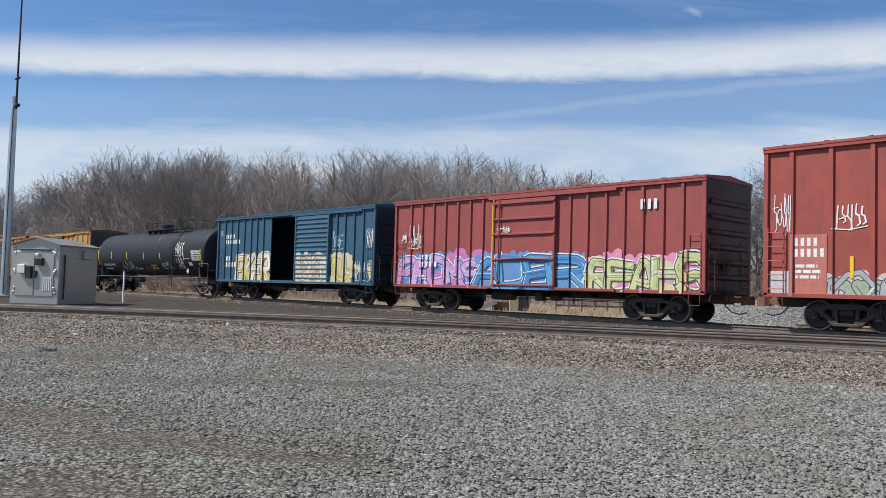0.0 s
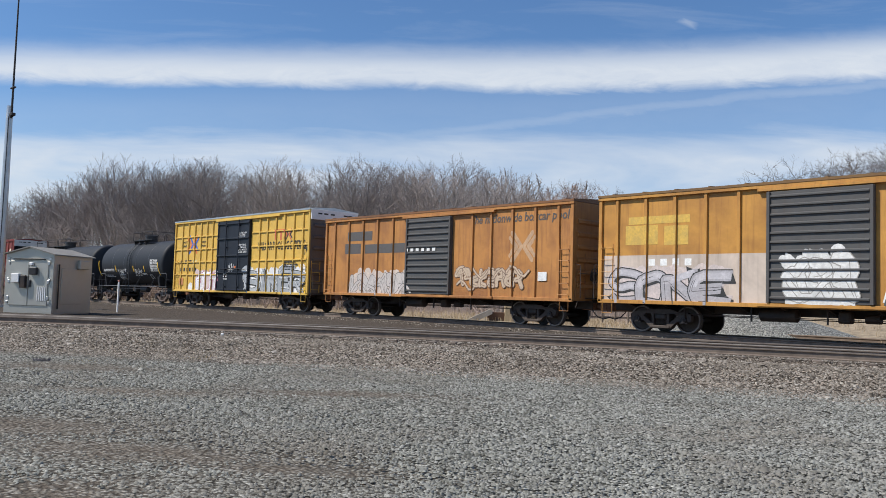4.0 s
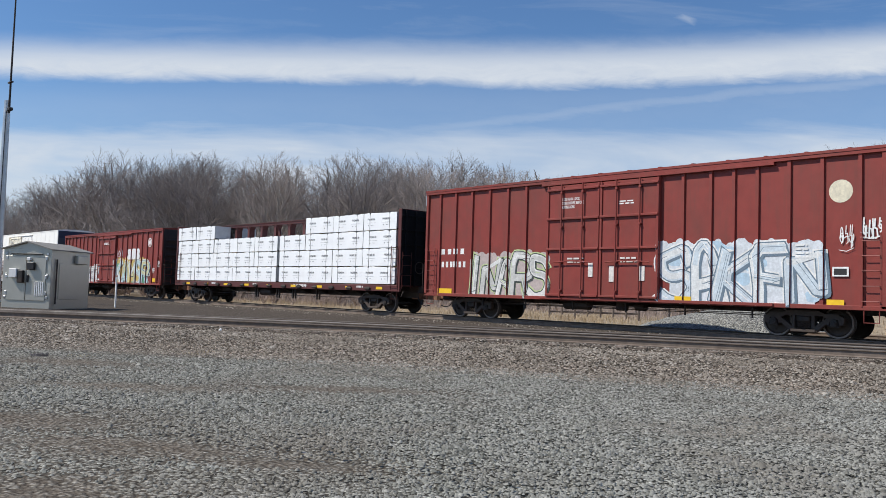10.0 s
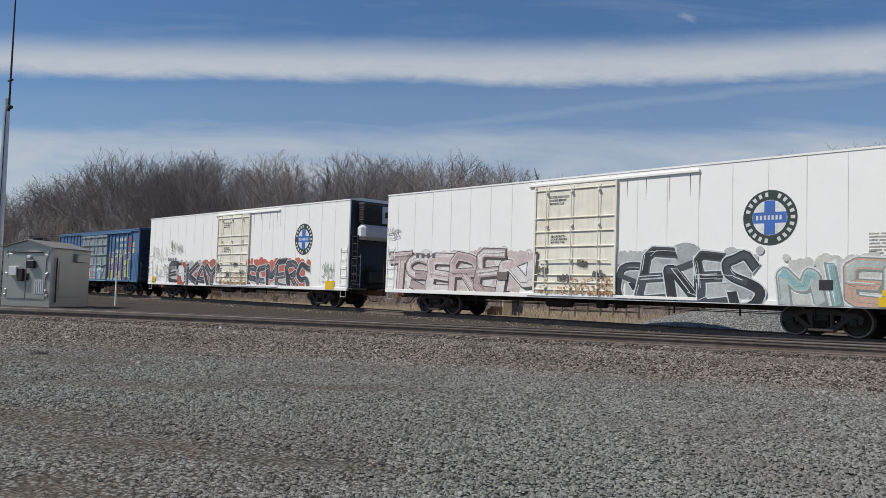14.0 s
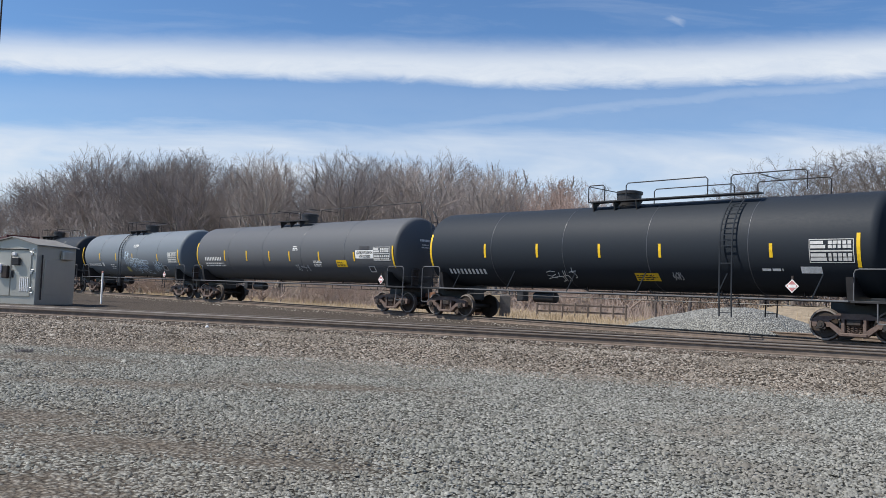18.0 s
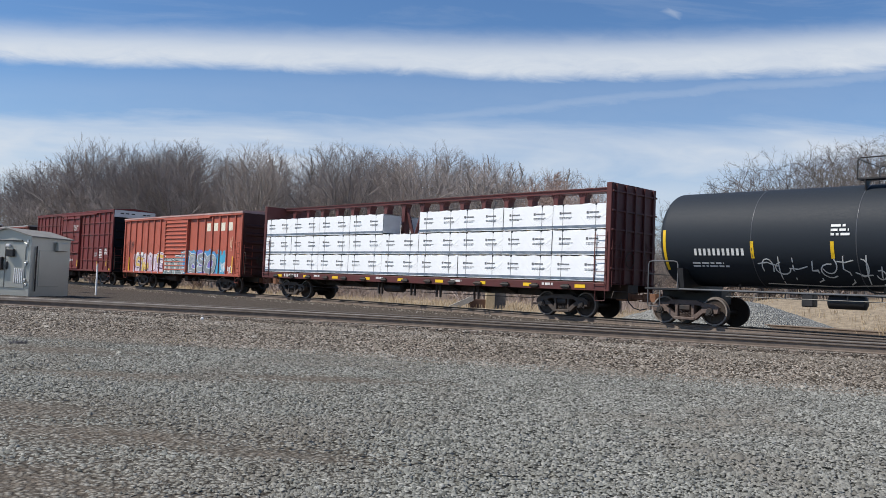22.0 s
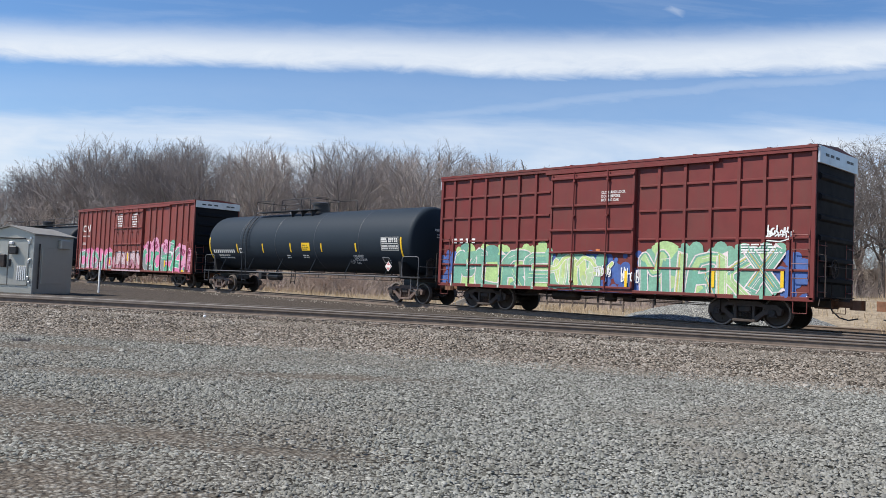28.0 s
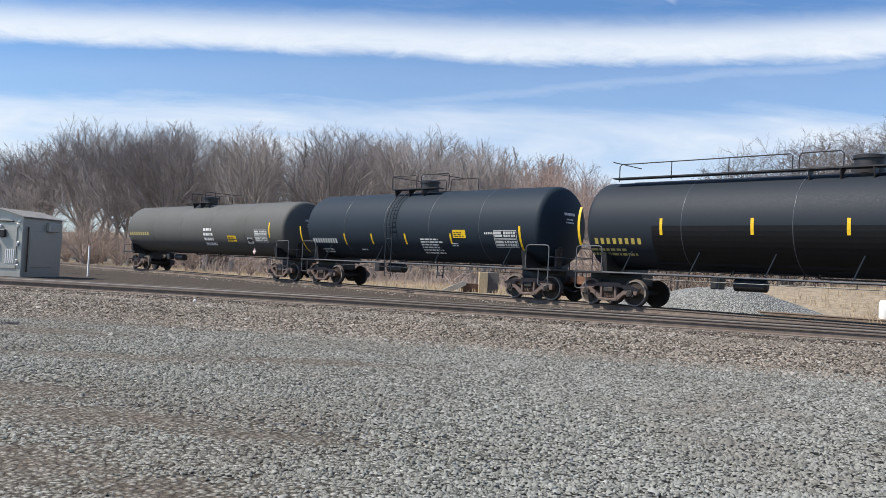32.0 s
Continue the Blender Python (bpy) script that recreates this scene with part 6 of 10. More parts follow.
D = (-1.55, 1.6)
add("iatr", boxcar, top=5.46, sill=0.95, paint=RED_IATR, roof=RED_IATR, posts=[-6.98, -5.84, -4.71, -3.58, -2.45, 2.45, 3.58, 4.71, 5.84, 6.98], post_w=0.12, door=(-1.5, 1.5, "plug"), end=RED_IATR, label="tall red steel boxcar with sprayed pictures along its side")
# the darkened red, blue and plain end paints hold the ends' shade
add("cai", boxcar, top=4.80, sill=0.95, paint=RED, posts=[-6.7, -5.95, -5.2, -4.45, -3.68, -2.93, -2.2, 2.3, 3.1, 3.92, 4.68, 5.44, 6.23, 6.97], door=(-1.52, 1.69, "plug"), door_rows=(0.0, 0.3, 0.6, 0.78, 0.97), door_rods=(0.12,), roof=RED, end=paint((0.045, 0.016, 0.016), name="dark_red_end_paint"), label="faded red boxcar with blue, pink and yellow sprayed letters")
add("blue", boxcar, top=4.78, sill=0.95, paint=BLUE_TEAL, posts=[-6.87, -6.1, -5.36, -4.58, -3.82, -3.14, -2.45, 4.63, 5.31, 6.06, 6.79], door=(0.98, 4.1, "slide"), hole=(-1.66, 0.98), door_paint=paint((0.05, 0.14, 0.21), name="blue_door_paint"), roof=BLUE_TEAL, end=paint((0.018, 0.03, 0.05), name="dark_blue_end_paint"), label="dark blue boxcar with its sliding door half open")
add("tank_a", tank_car, walk=True, paint=TANK_DARK, manway=0.16, deck=(-1.16, 5.2), rails=((-1.16, -0.35), (0.5, 3.6), (4.3, 6.4)), ladder=4.54, label="long black tank car with white sprayed scribbles")
add("rusty_a", boxcar, top=4.72, sill=0.95, paint=ORANGE_OLD, posts=[-7.05, -5.9, -4.79, -3.68, -2.56, 2.58, 3.65, 4.8, 5.98, 7.11], door=(-1.63, 1.42, "slide"), door_paint=GREY_DOOR, door_ribs=12, roof=paint((0.20, 0.11, 0.04), name="brown_roof_paint"), end=paint((0.085, 0.06, 0.045), name="dirty_end_paint"), label="rust-streaked yellow boxcar with a dark grey ribbed door")
add("rusty_b", boxcar, top=4.72, sill=0.95, paint=ORANGE_OLD2, posts=[-7.05, -5.9, -4.79, -3.68, -2.56, 2.58, 3.65, 4.8, 5.98, 7.11], door=(-1.51, 1.39, "slide"), door_paint=GREY_DOOR, door_ribs=12, roof=paint((0.24, 0.11, 0.045), name="brown_roof_paint"), end=ORANGE_OLD2, label="faded orange boxcar with a dark grey ribbed door")
add("yellow", boxcar, top=5.40, sill=0.88, paint=YELLOW_NEW, posts=[-6.76, -5.9, -5.05, -4.22, -3.45, -2.7, 2.81, 3.62, 4.5, 5.37, 6.28, 7.14], door=(-1.88, 1.85, "plug"), door_paint=BLACK_DOOR, door_rows=(0.0, 0.25, 0.5, 0.75, 0.97), rows=(1.95, 2.75, 3.55, 4.35), end=paint((0.13, 0.12, 0.11), name="grey_end_paint"), cap=0.55, label="tall yellow boxcar with a black plug door")
add("tank_b", tank_car, walk=True, paint=TANK_DARK, manway=0.0, deck=(-1.0, 2.2), rails=((-1.0, 0.1), (0.45, 2.2)), ladder=0.05, braces=4, label="short black tank car with white stencils")
add("tank_c", tank_car, walk=True, paint=TANK_DARK, manway=0.06, deck=(-6.0, 1.4), rails=((-6.0, -3.3), (-3.0, -0.6), (-0.3, 2.7)), ladder=-4.92, label="long black tank car with cream sprayed lettering")
add("double_a", boxcar, top=5.38, sill=0.85, paint=RED_BNSF, roof=RED_BNSF, posts=[-8.4, -7.42, -6.45, -5.45, -4.5, -3.58, 3.7, 4.72, 5.69, 6.63, 7.57, 8.62], door=(-2.34, 2.33, "double"), door_rows=(0.0, 0.42, 0.7, 0.97), end=END_BLACK, cap=0.62, cap_mat=GALVANISED, truck=6.9, label="long oxide-red boxcar with double doors and small green scribbles")
add("double_b", boxcar, top=5.38, sill=0.85, paint=RED_BNSF2, roof=RED_BNSF2, posts=[-8.48, -7.53, -6.57, -5.57, -4.58, -3.62, 3.14, 4.12, 4.9, 5.66, 6.64, 7.6, 8.64], door=(-2.49, 2.31, "double"), door_rows=(0.0, 0.42, 0.7, 0.97), end=END_BLACK, cap=0.62, cap_mat=GALVANISED, truck=6.9, label="long oxide-red boxcar with double doors and pale blue sprayed letters")
add("beam_a", centerbeam, top=4.77, paint=BEAM_RED, bulkhead=END_BLACK, label="dark red centre-beam flat car loaded with wrapped lumber")
add("single", boxcar, top=4.75, sill=0.92, paint=RED_BNSF2, posts=[-8.43, -7.65, -6.85, -6.0, -5.2, -4.38, -3.4, -2.53, 2.49, 3.37, 4.2, 5.06, 5.94, 6.8, 7.72, 8.55], door=(-1.73, 1.51, "plug"), roof=RED_BNSF, end=paint((0.035, 0.025, 0.025), name="black_end_paint"), truck=6.9, label="oxide-red boxcar with a white patch and grey sprayed letters")
add("reefer_a", reefer, top=5.33, sill=0.9, paint=WHITE_CAR, seam=paint((0.86, 0.845, 0.80), name="seam_grey"), door=(-2.27, 1.49, "plug"), door_paint=CREAM_DOOR, door_rows=(0.02, 0.09, 0.16, 0.43, 0.57, 0.70, 0.97), door_rods=(0.17, 0.48, 0.8), slim=True, end=NAVY, label="white insulated car with a cream door and grey sprayed letters")
add("reefer_b", reefer, top=5.33, sill=0.9, paint=WHITE_CAR, seam=paint((0.86, 0.845, 0.80), name="seam_grey"), door=(-1.73, 2.01, "plug"), door_paint=CREAM_DOOR, door_rows=(0.02, 0.09, 0.16, 0.43, 0.57, 0.70, 0.97), door_rods=(0.17, 0.48, 0.8), slim=True, end=paint((0.035, 0.045, 0.075), name="navy_end_paint"), unit=True, label="white refrigerator car with a cooling unit on its end")
add("blue_b", boxcar, top=4.74, sill=0.95, paint=GWS_BLUE, posts=[-7.2, -6.38, -5.56, -4.86, -4.16, -3.4, 3.0, 3.68, 4.42, 5.2, 5.98, 6.73], door=(-2.69, 2.51, "double"), door_paint=GWS_GREY, door_rows=(0.0, 0.32, 0.55, 0.78, 0.97), roof=GWS_BLUE, end=paint((0.03, 0.045, 0.08), name="dark_blue_end_paint"), label="blue boxcar with two grey-green doors and a large purple sprayed word")
add("tank_d", tank_car, walk=True, paint=TANK_BLACK, manway=0.05, deck=(-1.1, 5.3), rails=((-1.1, -0.4), (0.5, 3.6), (4.4, 6.8)), ladder=4.64, label="long black tank car with yellow reflective marks")
add("tank_e", tank_car, walk=True, paint=TANK_MID, manway=0.32, deck=(-1.4, 1.5), rails=((-9.0, -1.6), (-1.4, -0.3), (0.0, 1.6), (1.6, 9.4)), one_rail=True, end_ladder=True, label="very long dark grey tank car with a railing along its top", braces=0)
add("tank_f", tank_car, walk=True, paint=TANK_GREY, manway=0.37, deck=(-1.5, 1.4), rails=((-1.5, -0.2), (-0.9, 2.1)), ladder=-0.91, label="grey tank car with white sprayed letters", braces=0)
add("tank_g", tank_car, walk=True, paint=TANK_BLACK, manway=-0.2, deck=(-1.7, 1.6), rails=((-1.7, -0.3), (0.2, 1.9)), ladder=0.0, label="black tank car with white sprayed scribbles", braces=0)
add("beam_b", centerbeam, top=4.80, paint=BEAM_RED, bulkhead=BEAM_RED, n_posts=17, label="dark red centre-beam flat car loaded with white wrapped boards")
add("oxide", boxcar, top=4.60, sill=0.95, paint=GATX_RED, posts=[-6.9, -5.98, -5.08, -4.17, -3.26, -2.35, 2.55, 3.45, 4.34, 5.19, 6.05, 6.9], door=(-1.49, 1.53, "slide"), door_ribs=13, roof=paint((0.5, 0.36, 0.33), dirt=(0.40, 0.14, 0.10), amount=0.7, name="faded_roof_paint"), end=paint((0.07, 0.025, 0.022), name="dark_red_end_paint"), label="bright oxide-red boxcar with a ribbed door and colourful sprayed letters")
add("maroon_a", boxcar, top=5.36, sill=0.92, paint=MAROON, roof=MAROON, posts=[-6.89, -6.06, -5.2, -4.34, -3.48, -2.63, 2.3, 3.25, 4.22, 5.2, 6.14, 6.95], door=(-1.86, 1.75, "plug"), door_rows=(0.0, 0.3, 0.5, 0.72, 0.97), rows=(1.75, 2.7, 3.65, 4.5), end=END_BLACK, cap=0.5, cap_mat=GALVANISED, label="tall maroon boxcar with yellow reflective marks")
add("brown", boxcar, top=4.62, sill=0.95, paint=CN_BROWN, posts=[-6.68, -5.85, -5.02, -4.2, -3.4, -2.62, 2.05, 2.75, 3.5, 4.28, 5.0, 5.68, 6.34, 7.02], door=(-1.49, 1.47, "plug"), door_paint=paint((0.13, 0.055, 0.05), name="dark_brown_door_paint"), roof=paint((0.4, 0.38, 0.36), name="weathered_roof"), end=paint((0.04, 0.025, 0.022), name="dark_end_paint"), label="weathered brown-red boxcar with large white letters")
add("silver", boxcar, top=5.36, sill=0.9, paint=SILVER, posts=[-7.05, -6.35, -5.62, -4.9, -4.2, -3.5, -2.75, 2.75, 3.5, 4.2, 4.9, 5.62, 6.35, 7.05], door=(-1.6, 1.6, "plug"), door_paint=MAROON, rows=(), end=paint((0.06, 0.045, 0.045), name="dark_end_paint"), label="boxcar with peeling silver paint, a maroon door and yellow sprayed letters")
add("maroon_b", boxcar, top=5.38, sill=0.85, paint=MAROON, roof=MAROON, posts=[-6.95, -6.05, -5.2, -4.35, -3.47, -2.63, 2.62, 3.57, 4.47, 5.39, 6.2, 6.95], door=(-1.83, 1.76, "plug"), door_rows=(0.0, 0.3, 0.5, 0.72, 0.97), rows=(1.75, 2.7, 3.65, 4.5), end=END_BLACK, cap=0.5, cap_mat=GALVANISED, label="tall maroon boxcar with a green and blue sprayed picture")
add("tank_h", tank_car, walk=True, paint=TANK_NAVY, manway=0.12, deck=(-4.7, 0.9), rails=((-4.7, -3.0), (-2.2, 0.4), (-0.4, 2.0)), ladder=-4.6, label="long blue-black tank car with white stencils")
add("brown_b", boxcar, top=5.38, sill=0.85, paint=CN_RED, roof=CN_RED, posts=[-8.4, -7.55, -6.7, -5.85, -5.0, -4.2, -3.38, 3.18, 4.0, 4.85, 5.95, 6.85, 7.7, 8.45], door=(-2.37, 2.25, "double"), door_rows=(0.0, 0.42, 0.7, 0.97), end=END_BLACK, cap=0.42, cap_mat=GALVANISED, truck=6.9, label="long brown-red boxcar with pink and green sprayed letters")
add("tank_i", tank_car, walk=True, paint=TANK_BLACK, manway=-0.24, deck=(-8.4, 8.4), rails=((-8.6, -2.4), (-2.2, -0.9), (0.5, 1.9), (1.9, 8.6)), one_rail=True, label="very long black tank car with a full-length railing", braces=7)
add("tank_j", tank_car, walk=True, paint=TANK_NAVY, manway=-0.2, deck=(-1.7, 1.2), rails=((-1.7, -0.1), (0.2, 1.9)), ladder=-0.94, label="dark blue-black tank car with a white data panel", braces=4)
add("tank_k", tank_car, paint=TANK_DUSTY, manway=-0.96, deck=(-1.6, 0.6), rails=((-1.6, -0.4), (0.0, 1.2)), label="dusty grey tank car at the tail of the train", braces=5, r=1.5, zc=2.7)


# ---- marks, notices and sprayed pictures on the cars ----
TANK_GLOSS = tank_paint((0.0085, 0.0085, 0.0095), 0.45, (0.016, 0.016, 0.016), 0.2, 0.1, "fresh_black_paint", 0.3)


def depth_at(side, x):
    """The foremost strip of a car's side at x."""
    return min([y for a, b, y in side.strips if a <= x <= b] or [-HALF])


def reflectors(side, places):
    for x, z, h in places:
        side.lay([(YELLOW, [bar(x - 0.05, z - h / 2, 0.10, h)])], "reflector")


def text_on(side, text, x0, x1, z0, z1, colour, lean=0.0):
    mat = colour if isinstance(colour, bpy.types.Material) else spray(colour)
    if side.shell:
        ob = words(side.car, text, x0, z0, x1 - x0, z1 - z0, mat, 0.0, "lettering", lean)
        zc, r = side.shell
        for v in ob.data.vertices:
            h = max(-0.99, min(0.99, (v.co.z - zc) / r))
            v.co.y = -(r + 0.012) * math.sqrt(1 - h * h)
    else:
        words(side.car, text, x0, z0, x1 - x0, z1 - z0, mat, sorted(depth_at(side, x) for x in np.linspace(x0, x1, 9))[4] - 0.004, "lettering", lean)


def data_panel(side, x0, x1, z0, z1, seed):
    """A stencilled table: a pale frame with rows and columns of small print."""
    w, h = x1 - x0, z1 - z0
    r = random.Random(seed)
    rows = max(3, int(h / 0.10))
    pitch = h / rows
    cells = []
    for k in range(rows):
        z = z1 - pitch * (k + 1) + 0.012
        if k == rows // 2:
            cells.append(bar(x0, z + pitch * 0.2, w, pitch * 0.35))
            continue
        cells.append(bar(x0, z, w * r.uniform(0.30, 0.40), pitch - 0.024))
        for c in range(5):
            a = x0 + w * (0.43 + 0.115 * c)
            cells.append(bar(a, z, w * r.uniform(0.075, 0.10), pitch - 0.024))
    side.lay([((0.62, 0.62, 0.60), cells)], "data_print")
    rim = [bar(x0 - 0.04, z0 - 0.04, w + 0.08, 0.02), bar(x0 - 0.04, z1 + 0.02, w + 0.08, 0.02), bar(x0 - 0.04, z0 - 0.02, 0.02, h + 0.04), bar(x1 + 0.02, z0 - 0.02, 0.02, h + 0.04)]
    side.lay([((0.62, 0.62, 0.60), rim)], "data_frame")


def placard(side, x, z, r):
    """A diamond notice; on a tank it hangs as a flat plate from a bracket."""
    ring = lambda q: [(x, z - q), (x + q, z), (x, z + q), (x - q, z)]
    pale, red = (0.8, 0.8, 0.78), (0.52, 0.20, 0.20)
    if not side.shell:
        side.lay([(pale, [ring(r)]), (red, [ring(r * 0.86)]), (pale, [ring(r * 0.76), bar(x - r * 0.55, z - 0.06, r * 1.1, 0.12)])], "placard", "white and red diamond placard")
        return
    y = -1.46
    board = part("placard", Shape().prism(ring(r), y, y + 0.012), spray(pale), side.car, "white and red diamond placard")
    part("placard_field", Shape().prism(ring(r * 0.84), y - 0.003, y), spray(red), board)
    part("placard_band", Shape().box(x - r * 0.6, x + r * 0.6, y - 0.006, y - 0.003, z - r * 0.22, z + r * 0.22), spray(pale), board)
    part("placard_bracket", Shape().box(x - 0.03, x + 0.03, y + 0.012, y + 0.04, z - r, z + r * 1.5), STEEL_DARK, board)


def roundel(side, x, z, r, colour):
    side.lay([(colour, [[(x + r * math.cos(a), z + r * math.sin(a)) for a in np.linspace(0, 2 * math.pi, 29)[:-1]]])], "house_mark")


def rail_badge(side, x, z, r):
    """A round house mark: a dark ring with pale dashes, a white field and a blue cross."""
    roundel(side, x, z, r, (0.03, 0.045, 0.04))
    dashes = []
    for k in range(22):
        a = 2 * math.pi * k / 22
        if k % 6 == 5:
            continue
        dashes.append([(x + q * math.cos(a + d), z + q * math.sin(a + d)) for q, d in ((r * 0.76, -0.07), (r * 0.92, -0.07), (r * 0.92, 0.07), (r * 0.76, 0.07))])
    side.lay([((0.72, 0.72, 0.68), dashes)], "house_mark")
    roundel(side, x, z, r * 0.64, (0.80, 0.80, 0.78))
    c = (0.05, 0.16, 0.50)
    side.lay([(c, [bar(x - r * 0.2, z - r * 0.62, r * 0.4, r * 1.24), bar(x - r * 0.62, z - r * 0.2, r * 1.24, r * 0.4)]), ((0.8, 0.8, 0.78), bars(x - r * 0.5, z - r * 0.08, r * 1.0, r * 0.16, 7))], "house_mark")


def crossed_mark(side, x0, x1, z0, z1, left, right):
    """Two bent double bands back to back, each with its two colours the other way round."""
    w, mid, m = x1 - x0, (z0 + z1) / 2, (x0 + x1) / 2
    t = w * 0.13
    for outer, inner, k in ((left, right, -1), (right, left, 1)):
        far = m + k * w / 2
        side.lay([(outer, stroke([(far - k * t * 0.9, z1), (m + k * t * 0.35, mid), (far - k * t * 0.9, z0)], t)), (inner, stroke([(far, z1 - t * 1.1), (m + k * t * 1.75, mid), (far, z0 + t * 1.1)], t))], "house_mark")


def big_mark(side, x0, x1, z0, z1):
    """A large house mark of one bent white band."""
    w, h = x1 - x0, z1 - z0
    at = lambda u, v: (x0 + w * u, z0 + h * v)
    path = [at(0.36, 0.86), at(0.18, 0.90), at(0.07, 0.74), at(0.06, 0.30), at(0.18, 0.10), at(0.38, 0.12), at(0.46, 0.30), at(0.50, 0.80), at(0.60, 0.90), at(0.72, 0.55), at(0.84, 0.12), at(0.93, 0.20), at(0.94, 0.98)]
    side.lay([((0.78, 0.76, 0.72), stroke(path, h * 0.185))], "house_mark")


def worn_door(side, seed):
    """A reefer's door: two lettered notices, scratched scribbles, and rust bleeding along its foot."""
    a, b = side.spec["door"][:2]
    w, top = b - a, side.spec["top"] - 0.28
    text_on(side, "CLOSE AND LOCK\nDOORS BEFORE\nMOVING CAR", a + w * 0.20, a + w * 0.44, top - 0.72, top - 0.38, BLACK)
    text_on(side, "SECURE BOTH\nDOORS BEFORE\nMOVING CAR", a + w * 0.22, a + w * 0.42, top - 2.16, top - 1.86, BLACK)
    r = random.Random(seed)
    rust = []
    for k in range(260):
        x, z = a + w * (0.05 + 0.92 * r.random() ** 0.5), 1.06 + 0.62 * r.random() ** 2.6
        q, flat = r.uniform(0.010, 0.045), r.uniform(0.5, 1.6)
        rust.append([(x + q * math.cos(v), z + q * flat * math.sin(v)) for v in np.linspace(0, 2 * math.pi, 9)[:-1]])
    side.lay([((0.70, 0.57, 0.38), rust[:120]), ((0.58, 0.37, 0.17), rust[120:210]), ((0.40, 0.17, 0.06), rust[210:])], "rust_stain")
    for x, z, q in ((0.06, 1.75, 0.5), (0.30, 1.45, 0.6), (0.55, 2.0, 0.45), (0.74, 1.6, 0.55)):
        tag(side, a + w * x, a + w * x + q, z, z + 0.3, (0.16, 0.15, 0.14), seed * 10 + int(x * 100), 0.022, 3)


def haze(side, x0, x1, z0, z1, colours, seed):
    """A soft-edged sprayed cloud made of many round puffs."""
    r = random.Random(seed)
    for colour in colours:
        puffs = []
        for k in range(int(10 + 14 * (x1 - x0))):
            q = r.uniform(0.07, 0.24)
            cx, cz = r.uniform(x0 + q, x1 - q), r.uniform(z0 + q * 0.4, z1 - q)
            puffs.append([(cx + q * math.cos(a), cz + q * math.sin(a)) for a in np.linspace(0, 2 * math.pi, 13)[:-1]])
        side.lay([(colour, puffs)], "sprayed_cloud")


def dots(side, x0, x1, z0, z1, ground, dot, seed):
    r = random.Random(seed)
    cloud, spots = [], []
    for k in range(16):
        cx, cz, q = r.uniform(x0, x1), z0 + (z1 - z0) * r.random() * 0.92, r.uniform(0.2, 0.42)
        cloud.append([(cx + q * math.cos(a), cz + q * math.sin(a)) for a in np.linspace(0, 2 * math.pi, 17)[:-1]])
        for _ in range(2):
            q2, ox, oz = r.uniform(0.06, 0.12), r.uniform(-0.2, 0.2), r.uniform(-0.2, 0.2)
            spots.append([(cx + ox + q2 * math.cos(a), cz + oz + q2 * math.sin(a)) for a in np.linspace(0, 2 * math.pi, 11)[:-1]])
    side.lay([(ground, cloud), (dot, spots)], "sprayed_pattern")


